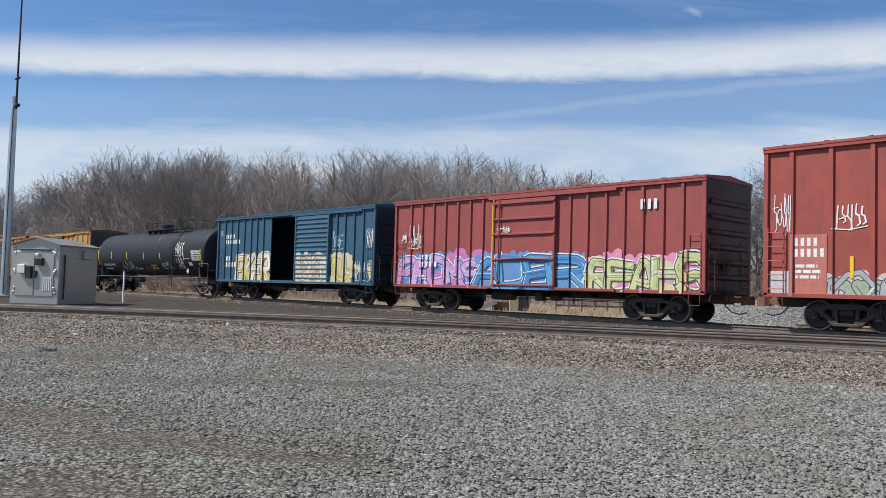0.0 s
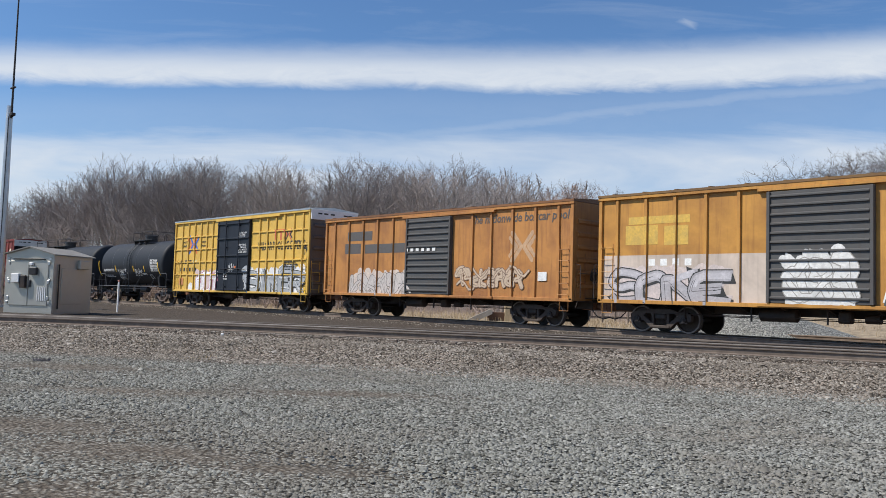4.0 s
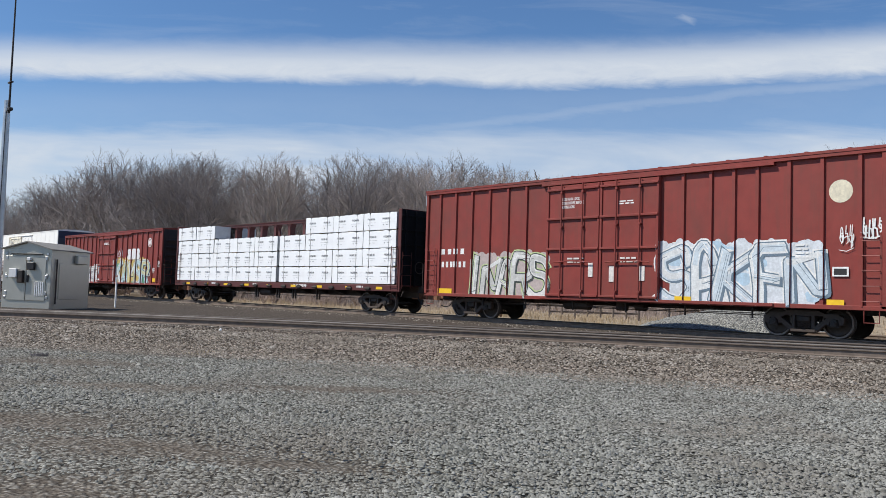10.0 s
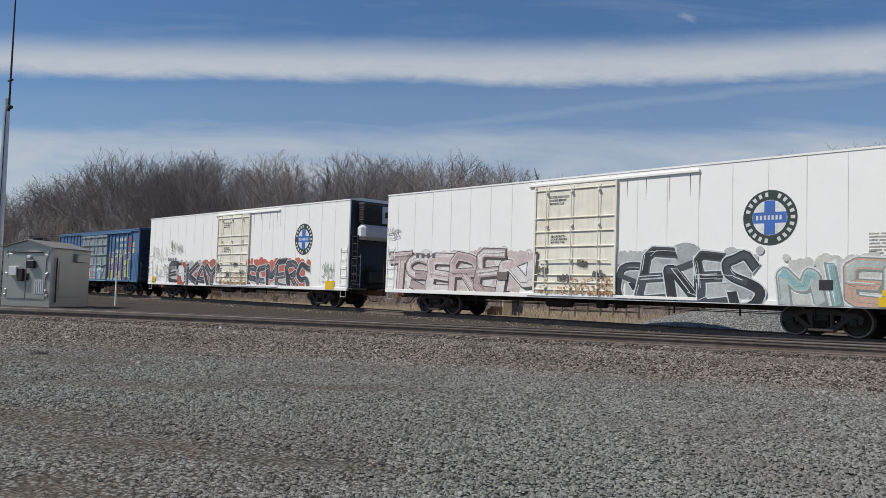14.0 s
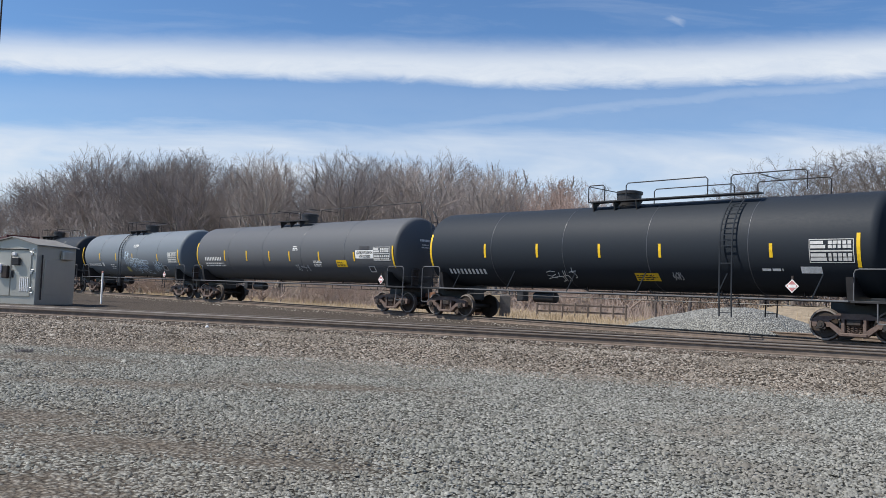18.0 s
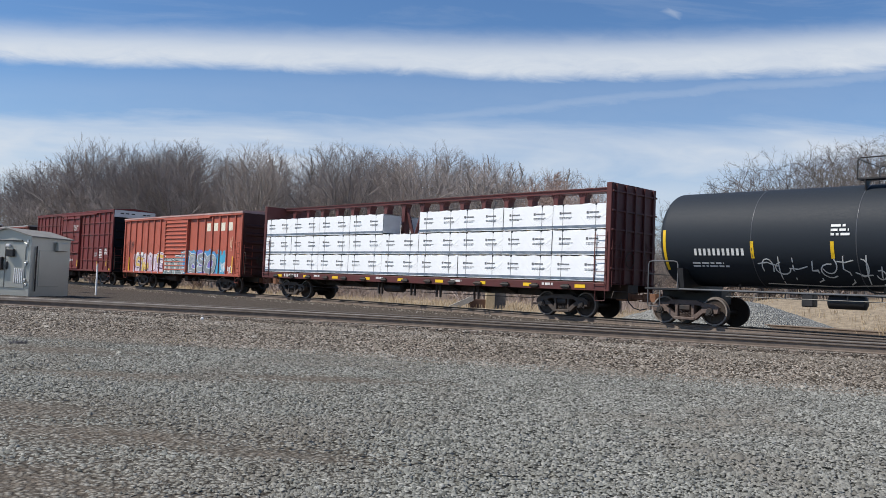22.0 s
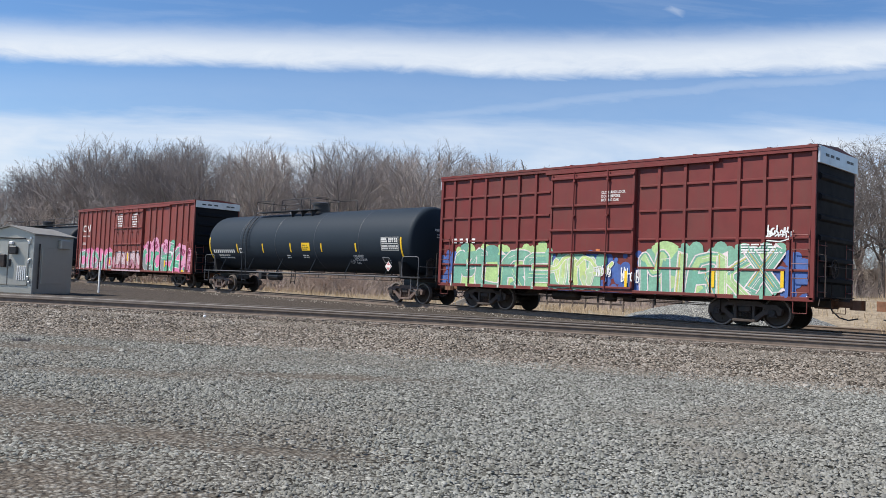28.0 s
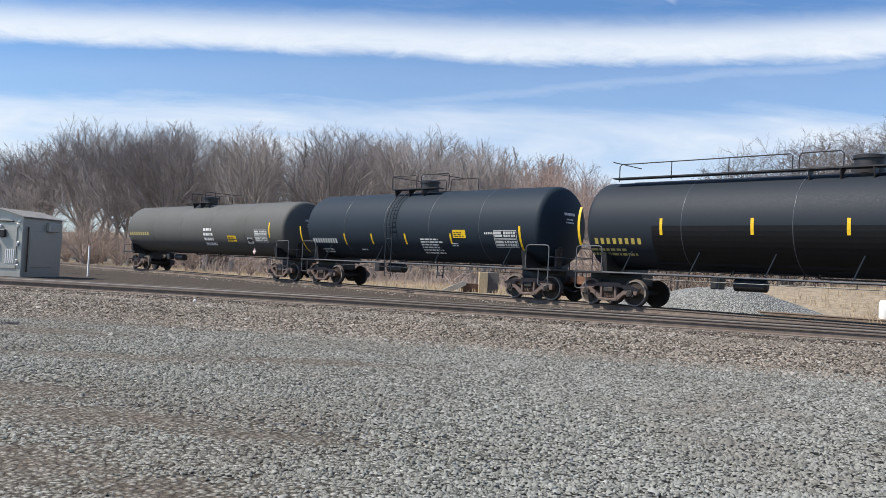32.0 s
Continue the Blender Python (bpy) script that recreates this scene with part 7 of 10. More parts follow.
def decorate():

    s = SIDES["iatr"]
    piece(s, -5.90, -2.36, 0.25, 1.69, 4, 11, [(0.42, 0.43, 0.44), (0.33, 0.42, 0.30)], (0.05, 0.05, 0.055), ((0.62, 0.52, 0.48), (0.5, 0.5, 0.47)), (0.8, 0.8, 0.78), 0.70)
    tag(s, -7.55, -6.99, 2.79, 4.07, (0.8, 0.8, 0.78), 12, 0.030, 3)
    tag(s, -5.81, -4.86, 2.89, 3.63, (0.8, 0.8, 0.78), 13, 0.045, 4)
    s.lay([((0.50, 0.16, 0.12), [bar(-7.01, 0.98, 1.05, 1.83)])], "paint_patch")
    s.lay([((0.8, 0.8, 0.78), bars(-6.90, 2.47, 0.75, 0.24, 4) + bars(-6.90, 2.15, 0.94, 0.24, 5))], "stencil")
    s.lay([((0.8, 0.8, 0.78), lines(-6.86, 1.84, 0.91, 3, 0.160, 0.088, 1))], "small_print")
    s.lay([((0.62, 0.57, 0.57), [bar(-7.64, 0.90, 0.61, 0.83)])], "paint_patch")
    reflectors(s, [(-7.75, 1.84, 0.68), (-5.27, 1.85, 0.63)])

    s = SIDES["cai"]
    piece(s, -7.45, -2.34, 0.94, 2.39, 4, 21, [(0.62, 0.28, 0.55), (0.55, 0.42, 0.68)], (0.06, 0.08, 0.30), ((0.10, 0.25, 0.55), (0.60, 0.18, 0.42)), (0.8, 0.8, 0.78), 0.50, text="PROMS")
    piece(s, -2.55, 3.05, 0.90, 2.41, 4, 22, [(0.05, 0.22, 0.52), (0.08, 0.36, 0.62)], (0.03, 0.05, 0.14), ((0.12, 0.28, 0.55),), (0.8, 0.8, 0.78), 0.50, text="AUER")
    piece(s, 3.22, 7.77, 0.87, 2.34, 5, 23, [(0.62, 0.63, 0.30), (0.52, 0.56, 0.25)], (0.07, 0.09, 0.05), ((0.72, 0.28, 0.45), (0.62, 0.60, 0.32)), (0.8, 0.8, 0.78), 0.62, text="REAHS")
    s.lay([(YELLOW, [bar(-1.66, 1.16, 0.16, 3.39)])], "door_edge")
    s.lay([((0.8, 0.8, 0.78), bars(5.40, 3.83, 0.72, 0.35, 3))], "stencil")
    tag(s, -1.25, -0.54, 3.21, 3.46, (0.8, 0.8, 0.78), 24, 0.030, 3)
    tag(s, -6.74, -5.87, 2.68, 3.73, (0.8, 0.8, 0.78), 25, 0.035, 4)
    tag(s, -7.31, -6.95, 2.97, 3.37, (0.8, 0.8, 0.78), 26, 0.020, 3)
    s.lay([((0.8, 0.8, 0.78), bars(-5.96, 2.16, 0.88, 0.22, 3) + bars(-5.96, 1.86, 1.17, 0.22, 4))], "stencil")
    s.lay([((0.8, 0.8, 0.78), lines(-5.95, 1.42, 0.54, 2, 0.115, 0.063, 1))], "small_print")

    s = SIDES["blue"]
    s.lay([((0.8, 0.8, 0.78), bars(-6.79, 3.53, 1.11, 0.24, 5) + bars(-6.79, 3.21, 1.77, 0.24, 8))], "stencil")
    s.lay([((0.7, 0.3, 0.3), lines(-7.47, 3.94, 0.48, 3, 0.100, 0.055, 1))], "small_print")
    s.lay([((0.8, 0.8, 0.78), bars(-6.72, 2.21, 0.66, 0.27, 2) + bars(-6.72, 1.84, 1.32, 0.27, 4))], "stencil")
    piece(s, -5.38, -1.71, 0.82, 2.64, 4, 31, [(0.84, 0.82, 0.75), (0.66, 0.53, 0.14)], (0.10, 0.09, 0.08), ((0.68, 0.55, 0.40),), (0.8, 0.8, 0.78), 0.70, text="EKER")
    piece(s, 1.02, 4.12, 1.08, 2.54, 3, 32, [(0.75, 0.70, 0.58), (0.66, 0.45, 0.30)], (0.10, 0.08, 0.07), ((0.70, 0.62, 0.48), (0.62, 0.40, 0.28)), None, 0.60)
    piece(s, 4.22, 6.04, 0.82, 2.58, 3, 33, [(0.66, 0.55, 0.18), (0.60, 0.50, 0.30)], (0.12, 0.11, 0.08), ((0.62, 0.54, 0.34),), (0.8, 0.8, 0.78), 0.60)
    tag(s, 4.28, 5.21, 2.74, 3.67, (0.5, 0.68, 0.75), 34, 0.030, 3)
    tag(s, 7.04, 7.61, 2.76, 3.70, (0.8, 0.8, 0.78), 35, 0.025, 4)
    tag(s, 6.22, 6.73, 1.23, 2.11, (0.8, 0.8, 0.78), 36, 0.025, 4)
    tag(s, 6.89, 7.63, 1.17, 2.18, (0.8, 0.8, 0.78), 37, 0.030, 4)
    s.lay([((0.55, 0.5, 0.42), [bar(-5.33, 0.78, 12.32, 0.20)])], "paint_patch")
    reflectors(s, [(7.52, 1.72, 0.86)])

    s = SIDES["tank_a"]
    reflectors(s, [(-8.70, 2.74, 1.34), (-6.06, 2.69, 0.53), (-3.17, 2.64, 0.50), (-0.21, 2.59, 0.47), (2.46, 2.56, 0.44), (6.03, 2.50, 0.41), (8.44, 2.47, 0.92)])
    s.lay([((0.8, 0.8, 0.78), bars(-7.93, 1.93, 2.24, 0.16, 9))], "stencil")
    s.lay([((0.8, 0.8, 0.78), lines(-8.05, 1.68, 2.02, 1, 0.200, 0.110, 1))], "small_print")
    tag(s, -4.53, -2.38, 1.54, 2.24, (0.8, 0.8, 0.78), 41, 0.035, 5)
    tag(s, -2.36, -1.11, 1.61, 1.92, (0.8, 0.8, 0.78), 42, 0.025, 4)
    tag(s, 2.35, 3.84, 1.75, 2.25, (0.8, 0.8, 0.78), 43, 0.035, 4)
    tag(s, 4.90, 5.98, 2.62, 3.44, (0.8, 0.8, 0.78), 44, 0.045, 4)
    tag(s, 4.86, 5.82, 1.76, 2.59, (0.8, 0.8, 0.78), 45, 0.040, 4)
    s.lay([((0.16, 0.03, 0.025), [bar(-0.57, 1.66, 2.12, 0.24)])], "paint_patch")
    s.lay([(YELLOW, [bar(0.64, 1.71, 0.90, 0.29)])], "notice_plate")
    data_panel(s, 7.20, 8.32, 2.28, 2.85, 1)
    placard(s, 6.65, 1.56, 0.19)
    s.lay([((0.8, 0.8, 0.78), [bar(6.57, 1.94, 0.47, 0.20)])], "paint_patch")
    tag(s, 7.93, 8.36, 1.91, 2.13, (0.8, 0.8, 0.78), 46, 0.020, 3)
    s.lay([((0.8, 0.8, 0.78), lines(6.20, 2.35, 0.84, 1, 0.070, 0.038, 1))], "small_print")

    s = SIDES["rusty_a"]
    s.lay([(paint((0.60, 0.50, 0.42), amount=0.4, name="pale_patch_paint"), [bar(-7.62, 0.74, 5.97, 1.87)])], "paint_patch")
    s.lay([(paint((0.62, 0.42, 0.13), amount=0.5, name="patched_yellow_paint"), [bar(4.79, 0.81, 3.07, 1.88)])], "paint_patch")
    s.lay([((0.8, 0.8, 0.78), bars(-5.79, 2.25, 1.81, 0.23, 4))], "stencil")
    s.lay([((0.8, 0.8, 0.78), bars(-5.77, 1.92, 1.81, 0.19, 6))], "stencil")
    # faded house mark, as plain shapes
    s.lay([((0.66, 0.42, 0.08), [bar(-6.61, 3.67, 2.35, 0.26)])], "paint_patch")
    s.lay([((0.66, 0.42, 0.08), [bar(-6.72, 2.97, 1.27, 0.66)])], "paint_patch")
    s.lay([((0.66, 0.42, 0.08), [bar(-5.20, 2.94, 0.89, 0.64)])], "paint_patch")
    piece(s, -7.18, -2.93, 0.85, 2.26, 4, 51, [(0.42, 0.40, 0.42)], (0.03, 0.03, 0.03), ((0.62, 0.53, 0.50),), None, 0.50, text="SONE")
    piece(s, -1.08, 0.95, 1.12, 2.69, 2, 52, [(0.74, 0.73, 0.70)], (0.35, 0.33, 0.3), ((0.72, 0.71, 0.68),), None, 0.90)
    piece(s, 1.88, 6.01, 1.02, 2.33, 4, 53, [(0.38, 0.55, 0.50), (0.45, 0.60, 0.55)], (0.06, 0.08, 0.08), ((0.60, 0.62, 0.55), (0.48, 0.62, 0.58)), (0.8, 0.8, 0.78), 0.70, text="AUCE")
    text_on(s, "The nationwide boxcar pool", 1.83, 7.41, 3.85, 4.48, spray((0.62, 0.37, 0.10)), 0.15)
    text_on(s, "next\nload", 2.72, 3.34, 2.78, 3.19, spray((0.62, 0.42, 0.14)), 0.10)
    text_on(s, "any\nroad", 6.18, 6.82, 2.82, 3.16, spray((0.62, 0.42, 0.14)), 0.10)
    crossed_mark(s, 4.01, 5.72, 2.50, 3.78, (0.56, 0.34, 0.13), (0.56, 0.34, 0.13))
    tag(s, 6.11, 6.69, 2.13, 2.57, (0.8, 0.8, 0.78), 54, 0.030, 3)
    tag(s, 5.30, 5.94, 1.50, 2.18, (0.02, 0.02, 0.022), 55, 0.025, 4)
    reflectors(s, [(6.99, 1.52, 0.58), (4.29, 1.48, 0.63)])
    s.lay([((0.8, 0.8, 0.78), [bar(6.33, 1.78, 0.38, 0.30)])], "paint_patch")
    s.lay([((0.02, 0.02, 0.022), bars(6.36, 1.86, 0.32, 0.14, 2))], "stencil")
    tag(s, 7.28, 7.48, 2.10, 3.13, (0.65, 0.55, 0.4), 56, 0.020, 5)

    s = SIDES["rusty_b"]
    s.lay([((0.10, 0.09, 0.085), [bar(-5.94, 3.58, 1.83, 0.44)])], "paint_patch")
    s.lay([((0.10, 0.09, 0.085), [bar(-6.22, 2.96, 1.25, 0.49)])], "paint_patch")
    s.lay([((0.10, 0.09, 0.085), [bar(-4.65, 2.96, 2.93, 0.43)])], "paint_patch")
    text_on(s, "The nationwide boxcar pool", 2.39, 7.54, 3.92, 4.39, spray((0.10, 0.085, 0.075)), 0.15)
    crossed_mark(s, 4.67, 5.97, 2.51, 3.59, (0.52, 0.33, 0.19), (0.52, 0.33, 0.19))
    piece(s, -5.75, -1.60, 0.73, 2.14, 3, 61, [(0.55, 0.50, 0.47)], (0.14, 0.12, 0.11), ((0.62, 0.52, 0.45),), None, 0.60)
    piece(s, 1.64, 5.37, 1.35, 2.33, 4, 62, [(0.55, 0.42, 0.30)], (0.20, 0.12, 0.08), (), None, 0.40)
    s.lay([((0.8, 0.8, 0.78), [bar(6.15, 1.71, 0.43, 0.34)])], "paint_patch")
    s.lay([((0.8, 0.8, 0.78), bars(-1.52, 2.98, 2.16, 0.13, 6))], "stencil")

    s = SIDES["yellow"]
    crossed_mark(s, -5.91, -4.65, 3.34, 4.40, (0.07, 0.13, 0.48), (0.75, 0.20, 0.05))
    text_on(s, "next\nload", -6.78, -6.16, 3.72, 4.13, BLACK, 0.10)
    text_on(s, "any\nroad", -4.12, -3.53, 3.70, 4.07, BLACK, 0.10)
    s.lay([((0.02, 0.02, 0.022), bars(-6.94, 2.66, 2.36, 0.22, 4))], "stencil")
    s.lay([((0.02, 0.02, 0.022), bars(-6.91, 2.17, 2.35, 0.23, 6))], "stencil")
    s.lay([((0.75, 0.65, 0.3), [bar(-5.06, 2.68, 0.31, 0.22)])], "paint_patch")
    s.lay([((0.60, 0.14, 0.06), [bar(4.26, 4.29, 1.32, 0.14)])], "house_mark")
    s.lay([((0.60, 0.14, 0.06), [bar(4.40, 3.87, 0.16, 0.45)])], "house_mark")
    s.lay([((0.60, 0.14, 0.06), [bar(4.88, 3.84, 0.16, 0.45)])], "house_mark")
    crossed_mark(s, 5.38, 6.05, 3.85, 4.41, (0.04, 0.03, 0.03), (0.60, 0.14, 0.06))
    text_on(s, "RAILCAR POOLING EXPERTS", 2.61, 7.35, 3.31, 3.79, BLACK, 0.00)
    tag(s, 7.27, 7.68, 3.02, 3.65, (0.02, 0.02, 0.022), 71, 0.040, 3)
    text_on(s, "CLOSE AND LOCK\nDOOR BEFORE\nMOVING CAR", 0.53, 1.55, 4.07, 4.43, WHITE, 0.00)
    text_on(s, "CIERRE Y PONGA\nEL SEGURO A LA\nPUERTA ANTES DE\nMOVER EL CARRO", 0.55, 1.57, 3.21, 3.73, WHITE, 0.00)
    piece(s, -4.65, -1.90, 0.70, 2.24, 3, 72, [(0.80, 0.80, 0.80)], (0.42, 0.12, 0.18), ((0.66, 0.52, 0.50),), None, 0.80, text="NUT")
    roundel(s, -5.42, 1.12, 0.34, (0.8, 0.8, 0.78))
    piece(s, 1.62, 7.29, 0.82, 2.35, 6, 73, [(0.44, 0.46, 0.48), (0.36, 0.38, 0.40)], (0.02, 0.02, 0.02), ((0.78, 0.78, 0.78), (0.40, 0.42, 0.44)), (0.8, 0.8, 0.78), 0.60, text="SINER")
    tag(s, -0.47, 0.21, 2.03, 2.60, (0.8, 0.8, 0.78), 74, 0.030, 3)
    s.lay([((0.7, 0.16, 0.04), [bar(0.24, 2.29, 0.20, 0.16)])], "paint_patch")
    s.lay([((0.02, 0.02, 0.022), lines(5.41, 2.60, 1.52, 4, 0.130, 0.072, 1))], "small_print")
    reflectors(s, [(7.51, 1.10, 0.24)])
    s.lay([((0.8, 0.8, 0.78), lines(-0.98, 1.96, 0.57, 3, 0.150, 0.082, 1))], "small_print")
    s.lay([((0.6, 0.25, 0.1), [bar(-6.82, 1.29, 0.35, 0.47)])], "paint_patch")

    s = SIDES["tank_b"]
    reflectors(s, [(-5.78, 2.46, 1.13), (-2.64, 2.42, 0.44), (0.55, 2.39, 0.40), (2.35, 2.38, 0.39), (4.65, 2.35, 0.88)])
    s.lay([((0.8, 0.8, 0.78), bars(-4.88, 2.22, 2.00, 0.18, 10))], "stencil")
    s.lay([((0.8, 0.8, 0.78), lines(-4.92, 1.91, 1.94, 2, 0.105, 0.058, 1))], "small_print")
    tag(s, -2.24, -0.66, 1.98, 2.41, (0.8, 0.8, 0.78), 81, 0.030, 6)
    s.lay([((0.8, 0.8, 0.78), lines(-2.36, 1.85, 1.32, 3, 0.100, 0.055, 1))], "small_print")
    tag(s, 0.59, 1.93, 1.87, 2.41, (0.8, 0.8, 0.78), 82, 0.030, 5)
    data_panel(s, 3.47, 4.57, 2.23, 2.97, 1)
    s.lay([((0.8, 0.8, 0.78), lines(1.97, 2.02, 0.90, 2, 0.075, 0.041, 1))], "small_print")
    s.lay([((0.8, 0.8, 0.78), [bar(2.97, 1.69, 0.44, 0.29)])], "paint_patch")
    s.lay([((0.02, 0.02, 0.022), [bar(3.03, 1.73, 0.33, 0.21)])], "paint_patch")
    s.lay([((0.8, 0.8, 0.78), lines(-2.43, 2.28, 0.16, 1, 0.250, 0.138, 1))], "small_print")

    s = SIDES["tank_c"]
    tag(s, -8.24, -6.43, 2.30, 2.79, (0.76, 0.66, 0.54), 91, 0.085, 5, text="SABATI")
    tag(s, -4.66, 0.87, 2.28, 2.95, (0.78, 0.58, 0.42), 92, 0.095, 11, text="xMTNxNGICx")
    tag(s, 1.15, 4.04, 2.32, 2.88, (0.76, 0.66, 0.54), 93, 0.080, 6)
    tag(s, -2.84, 0.40, 1.58, 2.23, (0.35, 0.36, 0.38), 94, 0.030, 7)
    tag(s, 3.88, 5.22, 1.65, 2.27, (0.8, 0.8, 0.78), 95, 0.030, 6)
    reflectors(s, [(-8.73, 2.89, 1.48), (2.56, 2.68, 0.48), (5.30, 2.63, 0.45), (8.50, 2.58, 0.97)])
    s.lay([(YELLOW, [bar(0.86, 1.70, 0.84, 0.24)])], "notice_plate")
    data_panel(s, 7.28, 8.40, 2.25, 2.82, 1)
    s.lay([((0.8, 0.8, 0.78), bars(-7.98, 1.85, 2.15, 0.20, 10))], "stencil")
    placard(s, 6.70, 1.48, 0.19)
    s.lay([((0.8, 0.8, 0.78), lines(-4.64, 1.98, 1.07, 2, 0.115, 0.063, 1))], "small_print")
    s.lay([((0.8, 0.8, 0.78), lines(5.71, 1.90, 0.90, 1, 0.120, 0.066, 1))], "small_print")
    s.lay([((0.8, 0.8, 0.78), [bar(6.69, 1.84, 0.48, 0.16)])], "paint_patch")

    s = SIDES["double_a"]
    s.lay([((0.8, 0.8, 0.78), bars(-8.35, 2.63, 1.70, 0.22, 4))], "stencil")
    s.lay([((0.8, 0.8, 0.78), bars(-8.31, 2.08, 1.69, 0.24, 6))], "stencil")
    roundel(s, 8.10, 4.21, 0.32, (0.72, 0.66, 0.50))
    text_on(s, "CLOSE AND LOCK\nBOTH DOORS BEFORE\nMOVING CAR", -1.82, -0.70, 4.23, 4.59, WHITE, 0.00)
    s.lay([((0.8, 0.8, 0.78), lines(0.77, 4.36, 0.91, 2, 0.080, 0.044, 1))], "small_print")
    piece(s, -6.43, -5.11, 0.72, 1.85, 3, 101, [(0.62, 0.70, 0.76)], (0.15, 0.22, 0.30), ((0.55, 0.50, 0.52),), None, 0.40)
    tag(s, -4.36, -3.80, 1.20, 1.96, (0.15, 0.52, 0.25), 102, 0.040, 2)
    tag(s, -3.45, -2.71, 1.14, 1.72, (0.15, 0.48, 0.24), 103, 0.035, 3)
    tag(s, 3.02, 3.52, 1.14, 2.17, (0.55, 0.75, 0.85), 104, 0.045, 2)
    tag(s, 3.86, 4.41, 1.22, 1.93, (0.50, 0.70, 0.85), 105, 0.040, 2)
    tag(s, 5.88, 6.38, 0.92, 1.96, (0.25, 0.62, 0.28), 106, 0.045, 2)
    tag(s, 6.78, 7.49, 1.37, 1.76, (0.25, 0.32, 0.45), 107, 0.035, 3)
    s.lay([(YELLOW, [bar(-8.40, 1.14, 0.47, 0.26)])], "reflector")
    s.lay([(YELLOW, [bar(-4.42, 0.92, 0.65, 0.14)])], "reflector")
    s.lay([(YELLOW, [bar(-1.48, 0.87, 0.55, 0.13)])], "reflector")
    s.lay([(YELLOW, [bar(1.44, 0.93, 0.47, 0.13)])], "reflector")
    s.lay([(YELLOW, [bar(3.90, 0.97, 0.46, 0.12)])], "reflector")
    s.lay([(YELLOW, [bar(5.93, 0.97, 0.46, 0.13)])], "reflector")
    s.lay([(YELLOW, [bar(8.03, 1.23, 0.50, 0.23)])], "reflector")
    s.lay([((0.8, 0.8, 0.78), lines(6.81, 2.16, 0.61, 4, 0.097, 0.054, 1))], "small_print")
    s.lay([((0.8, 0.8, 0.78), lines(7.79, 2.03, 0.73, 2, 0.115, 0.063, 1))], "small_print")
    s.lay([((0.8, 0.8, 0.78), [bar(-5.18, 2.51, 0.26, 0.22)])], "paint_patch")
    s.lay([(RED_BNSF, [bar(-5.12, 2.55, 0.13, 0.14)])], "paint_patch")
    s.lay([((0.8, 0.8, 0.78), [bar(-1.74, 2.11, 0.31, 0.23)])], "paint_patch")
    s.lay([((0.8, 0.8, 0.78), lines(-1.32, 2.43, 1.09, 3, 0.123, 0.068, 1))], "small_print")

    s = SIDES["double_b"]
    s.lay([((0.8, 0.8, 0.78), bars(-8.37, 2.63, 1.54, 0.23, 4))], "stencil")
    s.lay([((0.8, 0.8, 0.78), bars(-8.34, 2.08, 1.55, 0.24, 6))], "stencil")
    roundel(s, 8.10, 4.22, 0.33, (0.72, 0.66, 0.50))
    text_on(s, "CLOSE AND LOCK\nBOTH DOORS BEFORE\nMOVING CAR", -1.86, -0.81, 4.23, 4.63, WHITE, 0.00)
    s.lay([((0.8, 0.8, 0.78), lines(0.72, 4.34, 0.82, 2, 0.080, 0.044, 1))], "small_print")
    piece(s, -6.77, -2.48, 0.80, 2.67, 5, 111, [(0.72, 0.72, 0.70), (0.55, 0.55, 0.53)], (0.04, 0.05, 0.05), ((0.48, 0.40, 0.38),), (0.5, 0.6, 0.3), 0.60, text="INARS")
    s.lay([((0.72, 0.68, 0.64), [bar(0.35, 1.55, 0.20, 0.55), bar(1.55, 1.6, 0.24, 0.5), bar(-0.55, 1.72, 0.2, 0.5)] + lines(0.8, 2.35, 0.9, 2, 0.12, 0.06, 3) + lines(-1.5, 2.35, 0.9, 2, 0.12, 0.06, 5))], "worn_notice")
    tag(s, 2.45, 3.35, 2.2, 2.9, (0.8, 0.8, 0.78), 116, 0.05, 3, text="GTL")
    piece(s, 2.40, 7.68, 0.74, 2.91, 5, 112, [(0.58, 0.66, 0.72), (0.72, 0.74, 0.74)], (0.14, 0.20, 0.26), ((0.66, 0.70, 0.74), (0.45, 0.60, 0.72)), (0.8, 0.8, 0.78), 0.60, text="SAKEN")
    tag(s, 8.69, 9.25, 2.83, 3.44, (0.8, 0.8, 0.78), 113, 0.050, 3)
    tag(s, 8.08, 8.47, 2.57, 3.24, (0.8, 0.8, 0.78), 114, 0.030, 2)
    s.lay([(YELLOW, [bar(-8.44, 0.86, 0.80, 0.32)])], "reflector")
    s.lay([(YELLOW, [bar(2.88, 0.91, 0.59, 0.20)])], "reflector")
    s.lay([(YELLOW, [bar(7.74, 0.91, 0.48, 0.22)])], "reflector")
    s.lay([((0.8, 0.8, 0.78), lines(6.83, 2.67, 0.55, 4, 0.115, 0.063, 1))], "small_print")
    s.lay([((0.8, 0.8, 0.78), [bar(7.89, 1.79, 0.45, 0.27)])], "paint_patch")
    s.lay([((0.02, 0.02, 0.022), [bar(7.94, 1.83, 0.35, 0.18)])], "paint_patch")

    s = SIDES["single"]
    s.lay([((0.8, 0.8, 0.78), bars(-8.44, 2.18, 1.34, 0.16, 4))], "stencil")
    s.lay([((0.8, 0.8, 0.78), bars(-8.42, 1.73, 1.34, 0.18, 6))], "stencil")
    piece(s, -7.16, -1.63, 0.77, 2.27, 5, 121, [(0.70, 0.69, 0.67), (0.62, 0.60, 0.57)], (0.22, 0.22, 0.24), ((0.64, 0.56, 0.52),), (0.8, 0.8, 0.78), 0.60, text="IOMER")
